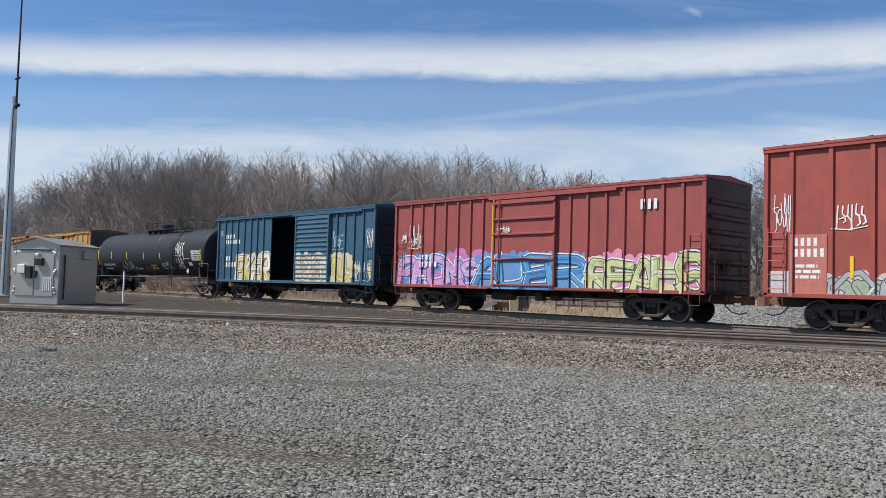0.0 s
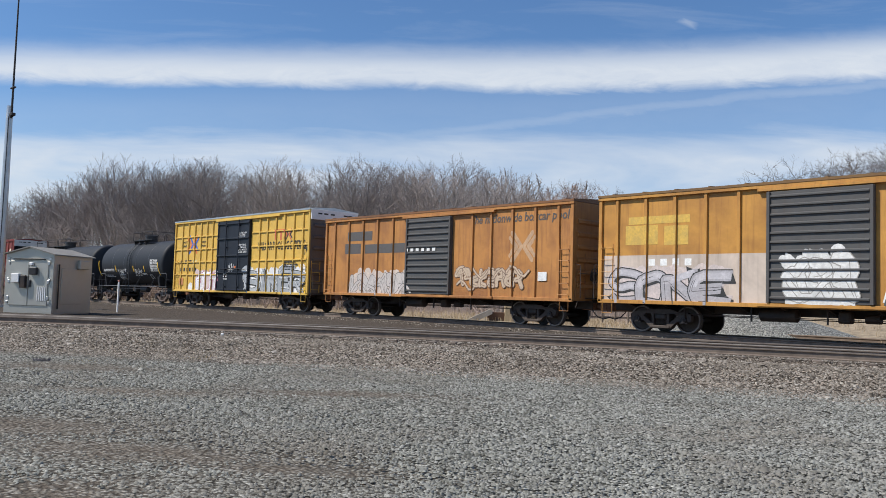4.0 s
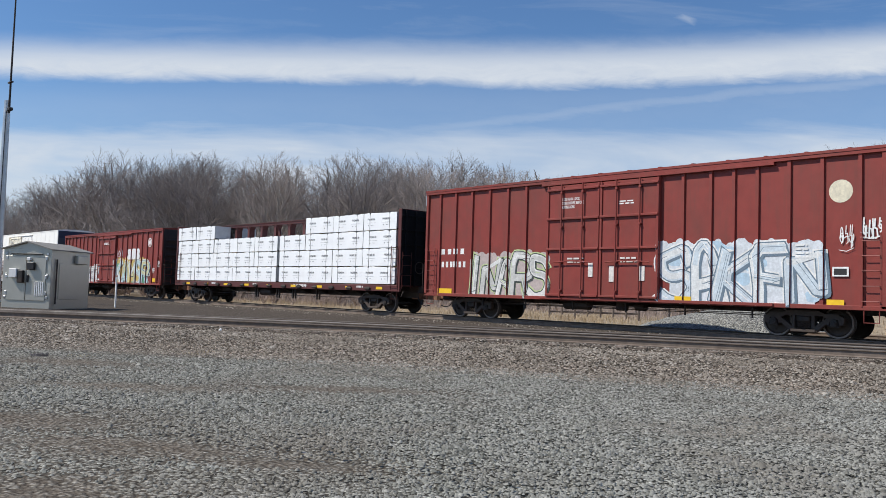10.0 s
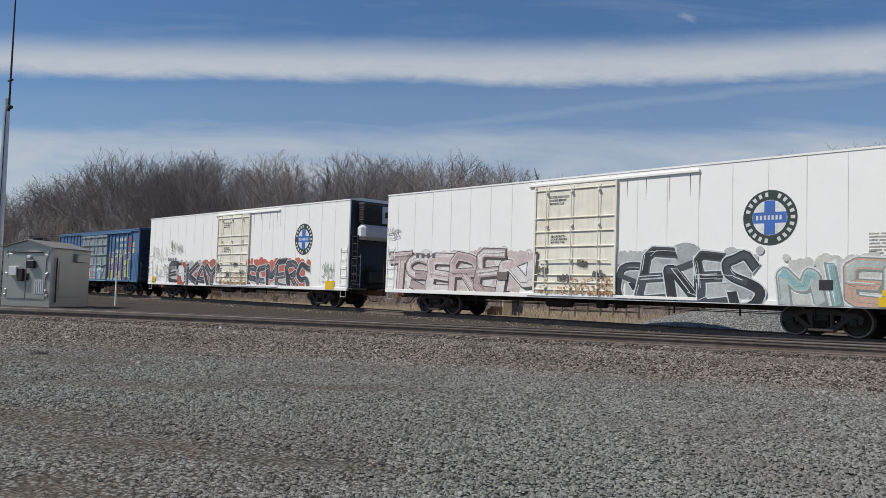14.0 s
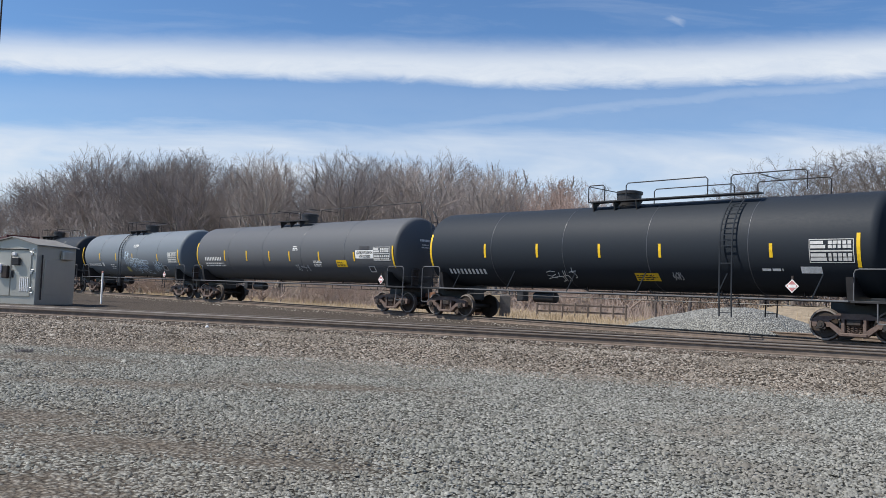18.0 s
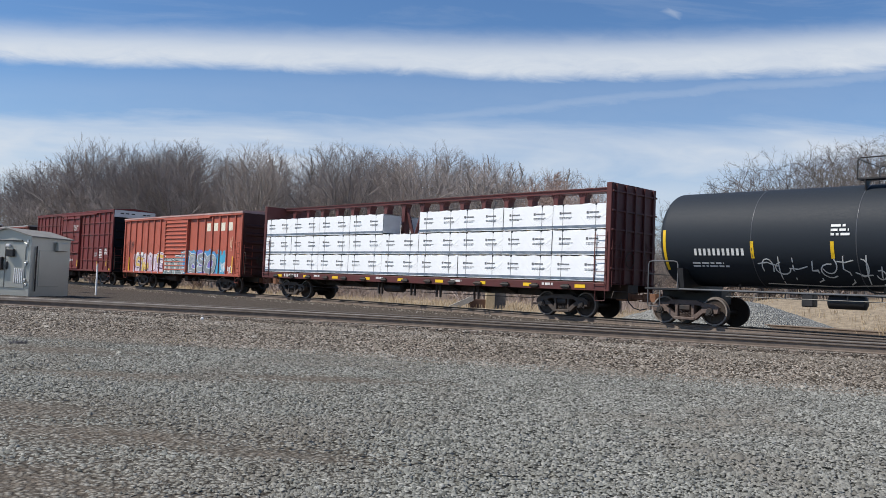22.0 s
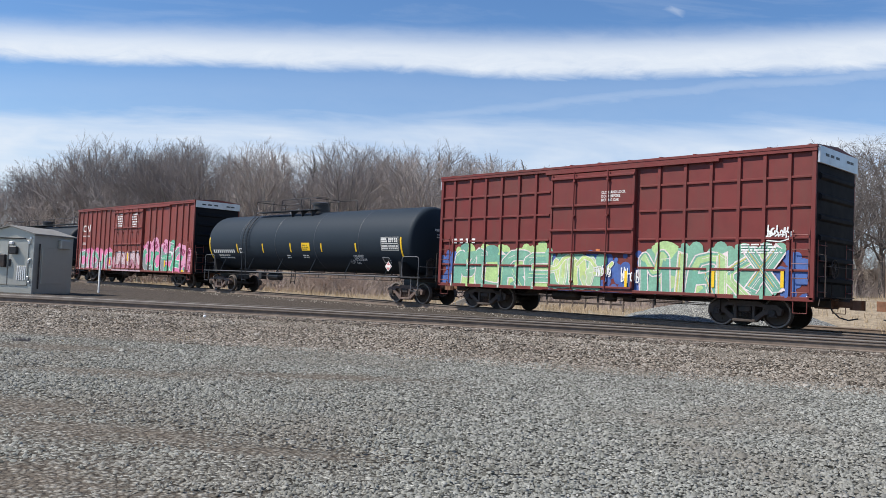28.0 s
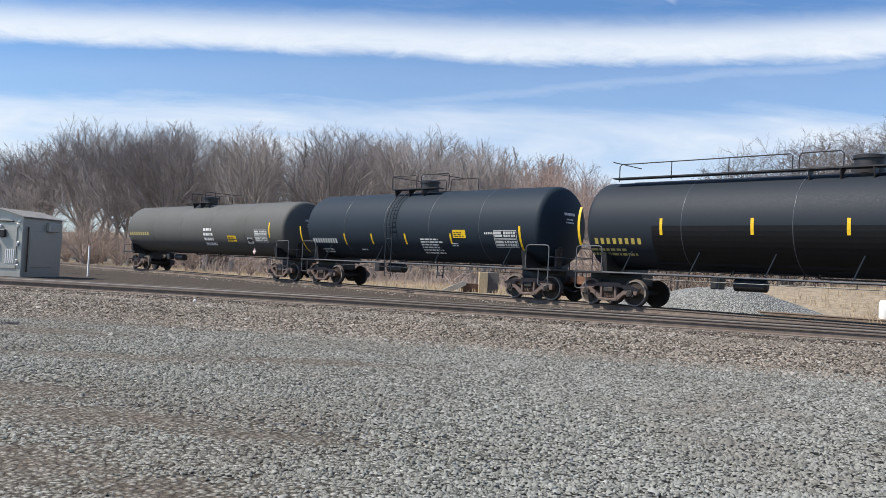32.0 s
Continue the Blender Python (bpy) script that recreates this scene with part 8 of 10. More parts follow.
    s.lay([((0.03, 0.03, 0.03), [bar(-4.26, 1.65, 0.65, 0.37)])], "paint_patch")
    piece(s, 1.63, 7.11, 0.73, 2.77, 5, 122, [(0.66, 0.70, 0.70), (0.45, 0.60, 0.62), (0.62, 0.56, 0.30)], (0.04, 0.05, 0.06), ((0.55, 0.40, 0.12), (0.12, 0.32, 0.20)), (0.8, 0.8, 0.78), 0.62, text="KAMSR")
    s.lay([((0.80, 0.80, 0.80), [bar(3.68, 2.70, 1.75, 0.75)] + [[(x + q * math.cos(v), z + q * math.sin(v)) for v in np.linspace(0, 6.28, 19)[:-1]] for x, z, q in ((3.74, 2.88, 0.2), (3.76, 3.27, 0.2), (5.42, 2.9, 0.22), (5.38, 3.24, 0.23), (4.6, 3.3, 0.19))])], "paint_patch")
    tag(s, 1.73, 2.62, 2.78, 3.52, (0.72, 0.70, 0.76), 123, 0.040, 4)
    roundel(s, 7.23, 3.85, 0.31, (0.8, 0.8, 0.78))
    roundel(s, 7.23, 3.84, 0.24, (0.42, 0.12, 0.10))
    roundel(s, 7.23, 3.85, 0.16, (0.8, 0.8, 0.78))
    s.lay([((0.8, 0.8, 0.78), lines(-0.61, 3.93, 1.26, 2, 0.100, 0.055, 1))], "small_print")
    s.lay([(YELLOW, [bar(-8.44, 0.94, 0.50, 0.27)])], "reflector")
    s.lay([(YELLOW, [bar(7.89, 1.13, 0.45, 0.25)])], "reflector")
    s.lay([((0.8, 0.8, 0.78), lines(7.82, 2.04, 0.48, 4, 0.083, 0.045, 1))], "small_print")
    s.lay([((0.8, 0.8, 0.78), [bar(7.06, 1.52, 0.37, 0.24)])], "paint_patch")
    s.lay([((0.02, 0.02, 0.022), [bar(7.11, 1.56, 0.27, 0.16)])], "paint_patch")
    tag(s, 8.60, 9.03, 2.22, 2.61, (0.8, 0.8, 0.78), 124, 0.050, 3)

    s = SIDES["reefer_a"]
    rail_badge(s, 6.92, 3.50, 0.84)
    piece(s, -10.79, -2.47, 0.77, 2.70, 6, 131, [(0.70, 0.56, 0.54), (0.52, 0.40, 0.39), (0.80, 0.74, 0.71)], (0.10, 0.075, 0.07), ((0.66, 0.56, 0.52), (0.80, 0.76, 0.73)), (0.84, 0.82, 0.79), 0.60, text="TSEREN")
    s.lay([((0.15, 0.14, 0.14), bars(-9.04, 2.41, 1.39, 0.20, 4))], "stencil")
    piece(s, 1.61, 6.61, 0.71, 2.56, 5, 132, [(0.025, 0.028, 0.03), (0.07, 0.078, 0.085)], (0.70, 0.74, 0.74), ((0.52, 0.53, 0.52), (0.40, 0.42, 0.42)), (0.74, 0.78, 0.78), 0.70, text="GENES")
    piece(s, 7.35, 11.21, 0.85, 2.34, 5, 133, [(0.50, 0.56, 0.52), (0.30, 0.50, 0.50), (0.62, 0.40, 0.30)], (0.25, 0.30, 0.28), ((0.62, 0.62, 0.56),), (0.8, 0.8, 0.78), 0.50, text="MIEN")
    tag(s, -11.07, -10.19, 3.30, 3.82, (0.3, 0.3, 0.3), 134, 0.030, 2)
    s.lay([(YELLOW, [bar(10.00, 0.92, 0.38, 0.27)])], "reflector")
    s.lay([(YELLOW, [bar(10.09, 1.22, 0.42, 0.16)])], "reflector")
    s.lay([((0.4, 0.38, 0.36), lines(9.75, 2.90, 0.68, 6, 0.092, 0.050, 1))], "small_print")
    s.lay([((0.02, 0.02, 0.022), [bar(8.41, 1.35, 0.39, 0.29)])], "paint_patch")
    s.lay([((0.2, 0.16, 0.14), [bar(-4.14, 1.50, 0.56, 0.32)])], "paint_patch")
    worn_door(s, 4)

    s = SIDES["reefer_b"]
    rail_badge(s, 7.42, 3.47, 0.82)
    piece(s, 1.96, 8.02, 0.67, 2.46, 6, 141, [(0.06, 0.06, 0.065), (0.12, 0.12, 0.13)], (0.74, 0.74, 0.74), ((0.60, 0.16, 0.10), (0.62, 0.55, 0.5)), None, 0.70, text="SEMERS")
    piece(s, -8.05, -1.62, 0.75, 2.37, 4, 142, [(0.05, 0.05, 0.055)], (0.70, 0.70, 0.70), ((0.55, 0.52, 0.5), (0.45, 0.14, 0.1)), None, 0.70, text="ESKAY")
    tag(s, 9.22, 10.24, 1.32, 2.29, (0.2, 0.3, 0.2), 143, 0.030, 4)
    s.lay([(YELLOW, [bar(9.55, 0.91, 0.72, 0.42)])], "reflector")
    piece(s, -6.80, -5.96, 0.91, 2.35, 1, 144, [(0.78, 0.78, 0.78)], (0.02, 0.02, 0.025), ((0.45, 0.12, 0.07), (0.03, 0.03, 0.035)), None, 0.70)
    s.lay([((0.22, 0.22, 0.22), bars(-8.36, 2.43, 1.37, 0.21, 4))], "stencil")
    s.lay([((0.22, 0.22, 0.22), bars(-8.35, 1.88, 1.43, 0.22, 6))], "stencil")
    tag(s, -10.34, -8.32, 0.99, 2.24, (0.28, 0.28, 0.26), 145, 0.035, 6)
    tag(s, -7.97, -7.29, 2.99, 3.81, (0.28, 0.36, 0.20), 146, 0.050, 3)
    tag(s, -10.80, -8.46, 2.37, 3.44, (0.35, 0.35, 0.33), 147, 0.025, 6)
    tag(s, -7.11, -6.30, 2.84, 3.52, (0.25, 0.25, 0.24), 148, 0.030, 4)
    s.lay([(YELLOW, [bar(-10.58, 0.96, 0.43, 0.44)])], "notice_plate")
    s.lay([((0.3, 0.3, 0.3), lines(-8.34, 1.48, 0.77, 2, 0.180, 0.099, 1))], "small_print")
    worn_door(s, 5)

    s = SIDES["blue_b"]
    s.lay([((0.72, 0.66, 0.50), bars(3.91, 3.92, 1.88, 0.24, 6))], "stencil")
    s.lay([((0.72, 0.66, 0.50), bars(4.54, 3.50, 1.26, 0.23, 4))], "stencil")
    s.lay([((0.72, 0.66, 0.50), bars(3.82, 3.05, 1.98, 0.27, 7))], "stencil")
    s.lay([((0.42, 0.08, 0.07), [bar(6.13, 3.92, 0.30, 0.32)])], "paint_patch")
    s.lay([((0.42, 0.08, 0.07), [bar(6.14, 3.49, 0.30, 0.32)])], "paint_patch")
    s.lay([((0.42, 0.08, 0.07), [bar(6.14, 3.06, 0.30, 0.32)])], "paint_patch")
    s.lay([((0.70, 0.62, 0.22), [bar(6.85, 3.47, 0.28, 0.34)])], "paint_patch")
    s.lay([((0.70, 0.62, 0.22), [bar(6.86, 3.04, 0.27, 0.34)])], "paint_patch")
    piece(s, 2.50, 6.43, 0.86, 2.99, 3, 151, [(0.16, 0.13, 0.20), (0.22, 0.19, 0.27)], (0.74, 0.74, 0.74), ((0.52, 0.58, 0.14), (0.34, 0.42, 0.18)), None, 0.95, text="PME")
    piece(s, -6.50, -2.49, 1.01, 2.27, 5, 152, [(0.10, 0.30, 0.36), (0.55, 0.16, 0.14)], (0.05, 0.06, 0.08), ((0.50, 0.42, 0.42),), (0.7, 0.4, 0.4), 0.50, text="AEKE")
    piece(s, -2.49, 1.85, 0.84, 2.18, 5, 153, [(0.16, 0.45, 0.55), (0.70, 0.70, 0.68), (0.55, 0.15, 0.16)], (0.20, 0.30, 0.40), ((0.40, 0.50, 0.56),), (0.8, 0.8, 0.78), 0.50, text="REMC")
    s.lay([((0.8, 0.8, 0.78), bars(-7.00, 2.54, 0.46, 0.15, 2))], "stencil")
    s.lay([((0.8, 0.8, 0.78), bars(-6.98, 2.10, 1.90, 0.18, 6))], "stencil")
    s.lay([((0.8, 0.8, 0.78), [bar(-4.69, 2.34, 0.31, 0.29)])], "paint_patch")
    s.lay([(GWS_BLUE, [bar(-4.63, 2.39, 0.19, 0.19)])], "paint_patch")
    s.lay([(YELLOW, [bar(-8.01, 1.17, 0.19, 0.83)])], "reflector")
    tag(s, -1.23, -0.89, 1.73, 1.97, (0.1, 0.5, 0.15), 154, 0.050, 2)
    tag(s, 6.45, 7.01, 1.92, 2.52, (0.02, 0.02, 0.022), 155, 0.030, 4)
    s.lay([((0.30, 0.45, 0.60), [bar(-8.34, 0.99, 12.62, 0.24)])], "paint_patch")

    s = SIDES["tank_d"]
    reflectors(s, [(-8.75, 2.73, 1.37), (-5.62, 2.69, 0.54), (-2.96, 2.67, 0.51), (-0.15, 2.64, 0.48), (2.25, 2.62, 0.45), (5.99, 2.59, 0.42), (8.46, 2.58, 0.95)])
    s.lay([(YELLOW, [bar(1.12, 1.63, 0.92, 0.26)])], "notice_plate")
    data_panel(s, 7.15, 8.30, 2.27, 2.86, 1)
    s.lay([((0.8, 0.8, 0.78), bars(-7.85, 1.78, 2.16, 0.20, 10))], "stencil")
    tag(s, -2.69, -1.33, 1.56, 2.05, (0.8, 0.8, 0.78), 161, 0.030, 3)
    placard(s, 6.61, 1.54, 0.20)
    s.lay([((0.8, 0.8, 0.78), [bar(6.82, 1.93, 0.60, 0.19)])], "paint_patch")
    s.lay([((0.8, 0.8, 0.78), lines(5.66, 1.99, 0.92, 1, 0.130, 0.072, 1))], "small_print")
    tag(s, 2.56, 2.92, 1.68, 1.93, (0.42, 0.43, 0.44), 162, 0.020, 2)

    s = SIDES["tank_e"]
    reflectors(s, [(-9.09, 2.63, 1.54), (-5.85, 2.60, 0.60), (-3.44, 2.58, 0.56), (-1.13, 2.56, 0.53), (0.79, 2.54, 0.51), (3.39, 2.52, 0.47), (6.22, 2.50, 0.43), (9.04, 2.49, 0.97)])
    s.lay([((0.8, 0.8, 0.78), bars(-8.16, 2.33, 1.97, 0.21, 10))], "stencil")
    s.lay([((0.8, 0.8, 0.78), lines(-8.20, 2.14, 2.83, 2, 0.125, 0.069, 1))], "small_print")
    s.lay([((0.8, 0.8, 0.78), [bar(6.34, 2.41, 1.33, 0.38)])], "paint_patch")
    text_on(s, "LIQUEFIED PETROLEUM GAS", 6.42, 7.63, 2.59, 2.74, BLACK, 0.00)
    text_on(s, "NON ODORIZED", 6.62, 7.44, 2.44, 2.56, BLACK, 0.00)
    data_panel(s, 7.70, 8.80, 2.34, 2.89, 1)
    s.lay([(YELLOW, [bar(4.77, 2.01, 0.81, 0.33)])], "notice_plate")
    placard(s, 8.21, 1.44, 0.20)
    s.lay([((0.03, 0.03, 0.035), [bar(6.66, 2.82, 0.72, 0.15)])], "paint_patch")
    s.lay([((0.8, 0.8, 0.78), lines(2.86, 2.27, 0.91, 4, 0.078, 0.043, 1))], "small_print")
    tag(s, 1.22, 2.36, 1.79, 2.12, (0.42, 0.43, 0.44), 171, 0.030, 4)
    s.lay([((0.8, 0.8, 0.78), lines(1.14, 3.00, 0.57, 3, 0.083, 0.046, 1))], "small_print")
    s.lay([((0.8, 0.8, 0.78), [bar(7.16, 1.79, 0.43, 0.27)])], "paint_patch")
    s.lay([((0.05, 0.05, 0.055), [bar(7.21, 1.83, 0.33, 0.20)])], "paint_patch")

    s = SIDES["tank_f"]
    reflectors(s, [(-8.05, 2.66, 1.39), (-4.84, 2.62, 0.54), (-2.01, 2.59, 0.51), (0.76, 2.58, 0.47), (4.57, 2.54, 0.43), (7.49, 2.53, 0.96)])
    s.lay([((0.8, 0.8, 0.78), bars(-7.08, 1.96, 2.26, 0.19, 11))], "stencil")
    s.lay([((0.8, 0.8, 0.78), [bar(-4.64, 1.94, 0.31, 0.25)])], "paint_patch")
    tag(s, -0.60, 0.24, 2.00, 2.97, (0.55, 0.68, 0.80), 181, 0.050, 3)
    piece(s, 0.39, 2.97, 1.60, 2.52, 4, 182, [(0.12, 0.14, 0.16)], (0.55, 0.68, 0.80), (), None, 0.45, text="ROARE")
    tag(s, 3.67, 5.09, 1.68, 2.36, (0.55, 0.68, 0.80), 183, 0.045, 4)
    data_panel(s, 6.14, 7.26, 2.24, 2.80, 1)
    placard(s, 5.62, 1.43, 0.20)
    s.lay([((0.8, 0.8, 0.78), lines(-3.14, 2.03, 0.95, 3, 0.123, 0.068, 1))], "small_print")
    s.lay([((0.6, 0.55, 0.2), [bar(-0.60, 1.62, 0.43, 0.32)])], "paint_patch")
    s.lay([((0.8, 0.8, 0.78), [bar(5.08, 1.73, 0.54, 0.30)])], "paint_patch")
    s.lay([((0.05, 0.05, 0.055), [bar(5.13, 1.77, 0.45, 0.22)])], "paint_patch")
    tag(s, 0.83, 1.62, 3.27, 3.44, (0.8, 0.8, 0.78), 184, 0.020, 4)

    s = SIDES["tank_g"]
    reflectors(s, [(-7.44, 2.42, 1.28), (-4.49, 2.41, 0.51), (-2.15, 2.40, 0.48), (1.21, 2.39, 0.44), (3.98, 2.38, 0.42), (6.82, 2.38, 0.95)])
    s.lay([((0.8, 0.8, 0.78), bars(-6.40, 2.24, 1.71, 0.21, 11))], "stencil")
    s.lay([((0.8, 0.8, 0.78), lines(-6.52, 1.98, 1.42, 2, 0.095, 0.052, 1))], "small_print")
    tag(s, -4.31, -0.30, 1.43, 2.25, (0.8, 0.8, 0.78), 191, 0.040, 8)
    tag(s, 2.12, 2.95, 1.84, 2.12, (0.4, 0.6, 0.8), 192, 0.030, 4)
    tag(s, 3.35, 4.40, 1.69, 2.17, (0.8, 0.8, 0.78), 193, 0.035, 4)
    s.lay([(YELLOW, [bar(2.48, 2.25, 0.83, 0.33)])], "notice_plate")
    data_panel(s, 5.45, 6.61, 2.21, 2.78, 1)
    s.lay([((0.8, 0.8, 0.78), lines(1.31, 2.52, 1.01, 5, 0.148, 0.081, 1))], "small_print")
    s.lay([((0.8, 0.8, 0.78), lines(-2.18, 3.05, 0.60, 3, 0.123, 0.068, 1))], "small_print")
    s.lay([((0.8, 0.8, 0.78), [bar(4.67, 1.86, 0.48, 0.30)])], "paint_patch")
    s.lay([((0.02, 0.02, 0.022), [bar(4.73, 1.91, 0.36, 0.20)])], "paint_patch")
    tag(s, 6.21, 6.68, 1.57, 2.07, (0.42, 0.43, 0.44), 194, 0.025, 3)

    s = SIDES["oxide"]
    s.lay([((0.80, 0.74, 0.60), bars(3.62, 3.58, 3.33, 0.47, 4))], "stencil")
    haze(s, 0.4, 6.1, 0.95, 2.5, [(0.05, 0.34, 0.52)], 7)
    haze(s, 4.6, 6.1, 0.9, 2.2, [(0.22, 0.14, 0.42), (0.06, 0.36, 0.55)], 8)
    haze(s, -6.1, -1.6, 0.9, 1.7, [(0.62, 0.42, 0.50), (0.12, 0.36, 0.45)], 9)
    piece(s, -5.84, -1.59, 0.79, 2.23, 4, 201, [(0.60, 0.48, 0.58), (0.66, 0.45, 0.10), (0.58, 0.40, 0.50)], (0.10, 0.07, 0.10), ((0.66, 0.55, 0.58),), (0.8, 0.8, 0.78), 0.60, text="SMUE")
    piece(s, -1.58, 0.81, 0.85, 1.96, 2, 202, [(0.30, 0.42, 0.42), (0.25, 0.27, 0.27)], (0.05, 0.06, 0.06), ((0.55, 0.45, 0.40),), (0.8, 0.8, 0.78), 0.60, text="OUTZ")
    piece(s, 0.87, 4.75, 1.09, 2.41, 4, 203, [(0.30, 0.33, 0.36), (0.20, 0.22, 0.24)], (0.62, 0.66, 0.68), ((0.08, 0.28, 0.55), (0.20, 0.15, 0.45)), (0.6, 0.6, 0.25), 0.70, text="OBSO")
    tag(s, -6.94, -6.23, 2.22, 3.23, (0.02, 0.02, 0.022), 204, 0.030, 3)
    reflectors(s, [(6.88, 1.62, 0.94), (-6.80, 1.38, 1.25)])
    s.lay([((0.8, 0.8, 0.78), bars(-5.63, 2.11, 1.28, 0.21, 2))], "stencil")
    tag(s, 6.27, 6.85, 1.14, 1.53, (0.8, 0.8, 0.78), 205, 0.035, 4, text="VIIOG")
    tag(s, 6.46, 6.69, 2.48, 3.20, (0.70, 0.45, 0.30), 206, 0.030, 2)
    tag(s, 5.5, 6.05, 1.2, 1.8, (0.8, 0.8, 0.78), 207, 0.03, 3)

    s = SIDES["maroon_a"]
    s.lay([((0.8, 0.8, 0.78), bars(-6.88, 2.59, 1.49, 0.22, 4))], "stencil")
    s.lay([((0.8, 0.8, 0.78), bars(-6.85, 2.10, 2.28, 0.21, 6))], "stencil")
    s.lay([((0.8, 0.8, 0.78), lines(-5.76, 1.58, 1.12, 3, 0.160, 0.088, 1))], "small_print")
    reflectors(s, [(-6.78, 1.35, 0.59), (-4.54, 1.39, 0.56), (-1.44, 1.44, 0.53), (1.53, 1.50, 0.50), (5.00, 1.56, 0.46), (6.64, 1.58, 0.45)])
    s.lay([((0.8, 0.8, 0.78), lines(5.33, 2.49, 0.57, 6, 0.110, 0.060, 1))], "small_print")
    s.lay([((0.8, 0.8, 0.78), lines(6.26, 2.52, 0.56, 4, 0.113, 0.062, 1))], "small_print")
    text_on(s, "CLOSE AND LOCK\nDOOR BEFORE\nMOVING CAR", 0.36, 1.35, 3.99, 4.39, WHITE, 0.00)
    s.lay([((0.8, 0.8, 0.78), [bar(-1.64, 2.69, 0.37, 0.26)])], "paint_patch")
    s.lay([((0.8, 0.8, 0.78), lines(-1.73, 3.33, 0.37, 3, 0.097, 0.053, 1))], "small_print")
    s.lay([((0.8, 0.8, 0.78), [bar(-0.44, 1.93, 0.40, 0.23)])], "paint_patch")
    s.lay([((0.8, 0.8, 0.78), lines(-1.03, 1.76, 2.32, 2, 0.090, 0.050, 1))], "small_print")
    s.lay([((0.8, 0.8, 0.78), [bar(-4.13, 2.10, 0.32, 0.28)])], "paint_patch")
    s.lay([(MAROON, [bar(-4.06, 2.14, 0.18, 0.20)])], "paint_patch")
    s.lay([(YELLOW, [bar(7.12, 0.97, 0.53, 0.21)])], "reflector")
    s.lay([(YELLOW, [bar(-7.74, 0.89, 0.64, 0.21)])], "reflector")
    tag(s, 4.46, 4.90, 2.04, 2.34, (0.42, 0.43, 0.44), 211, 0.020, 2)

    s = SIDES["brown"]
    s.lay([((0.34, 0.095, 0.055), [bar(1.47, 0.97, 6.14, 1.3)])], "faded_panel")
    big_mark(s, 2.70, 6.73, 2.35, 3.99)
    piece(s, 1.59, 4.60, 0.94, 2.00, 4, 221, [(0.55, 0.34, 0.27), (0.60, 0.42, 0.30)], (0.20, 0.10, 0.08), ((0.58, 0.42, 0.36),), None, 0.50, text="SRGE")
    piece(s, -6.75, -4.17, 0.75, 2.10, 3, 222, [(0.62, 0.68, 0.72)], (0.35, 0.10, 0.08), ((0.45, 0.55, 0.62),), (0.8, 0.8, 0.78), 0.60, text="SRD")
    piece(s, -4.04, -1.52, 0.77, 2.21, 3, 223, [(0.25, 0.45, 0.45)], (0.05, 0.06, 0.06), ((0.58, 0.62, 0.60),), (0.8, 0.8, 0.78), 0.70, text="ICH")
    tag(s, 5.05, 5.71, 1.32, 1.99, (0.8, 0.8, 0.78), 224, 0.030, 3)
    tag(s, 6.02, 6.81, 1.67, 2.16, (0.8, 0.8, 0.78), 225, 0.030, 4)
    tag(s, 5.41, 6.16, 0.91, 1.33, (0.8, 0.8, 0.78), 226, 0.030, 5)
    s.lay([((0.36, 0.20, 0.17), bars(-6.74, 3.50, 2.39, 0.31, 6) + bars(-6.74, 3.09, 3.19, 0.31, 8))], "stencil")
    s.lay([((0.48, 0.36, 0.33), bars(-6.67, 2.52, 3.18, 0.26, 8))], "stencil")
    s.lay([(YELLOW, [bar(3.83, 0.94, 0.46, 0.14)])], "reflector")
    s.lay([(YELLOW, [bar(6.27, 1.05, 0.45, 0.16)])], "reflector")
    s.lay([(YELLOW, [bar(-6.69, 0.66, 0.87, 0.17)])], "reflector")
    s.lay([(YELLOW, [bar(5.30, 0.99, 0.65, 0.13)])], "reflector")
    tag(s, -0.59, 0.78, 1.60, 1.98, (0.5, 0.42, 0.4), 227, 0.020, 5)
    s.lay([((0.8, 0.8, 0.78), lines(-2.33, 3.28, 0.42, 6, 0.165, 0.091, 1))], "small_print")

    s = SIDES["silver"]
    piece(s, -6.84, -1.52, 0.67, 2.25, 5, 231, [(0.64, 0.57, 0.20), (0.68, 0.62, 0.30)], (0.62, 0.60, 0.55), ((0.55, 0.51, 0.42), (0.40, 0.38, 0.38)), (0.02, 0.02, 0.022), 0.60, text="SRTK")
    piece(s, 1.75, 6.9, 0.78, 2.35, 5, 236, [(0.74, 0.73, 0.70), (0.60, 0.60, 0.52)], (0.16, 0.14, 0.14), ((0.66, 0.63, 0.58), (0.60, 0.56, 0.30)), (0.8, 0.8, 0.78), 0.5)
    s.lay([((0.8, 0.8, 0.78), bars(-6.04, 3.11, 0.35, 0.15, 2))], "stencil")
    s.lay([((0.8, 0.8, 0.78), bars(-6.72, 2.57, 1.90, 0.15, 6))], "stencil")
    s.lay([((0.8, 0.8, 0.78), [bar(-4.45, 2.54, 0.25, 0.26)])], "paint_patch")
    tag(s, -7.36, -7.06, 2.82, 3.48, (0.02, 0.02, 0.022), 232, 0.030, 2)
    tag(s, -0.85, 0.08, 4.16, 4.87, (0.66, 0.60, 0.32), 233, 0.045, 3)
    tag(s, -0.89, -0.07, 3.03, 3.61, (0.8, 0.8, 0.78), 234, 0.045, 4)
    s.lay([((0.8, 0.8, 0.78), [bar(-0.44, 2.74, 0.34, 0.19)])], "paint_patch")
    tag(s, -0.68, -0.10, 1.35, 2.08, (0.42, 0.43, 0.44), 235, 0.035, 4)
    reflectors(s, [(-7.24, 1.73, 0.74), (-6.53, 1.74, 0.72)])
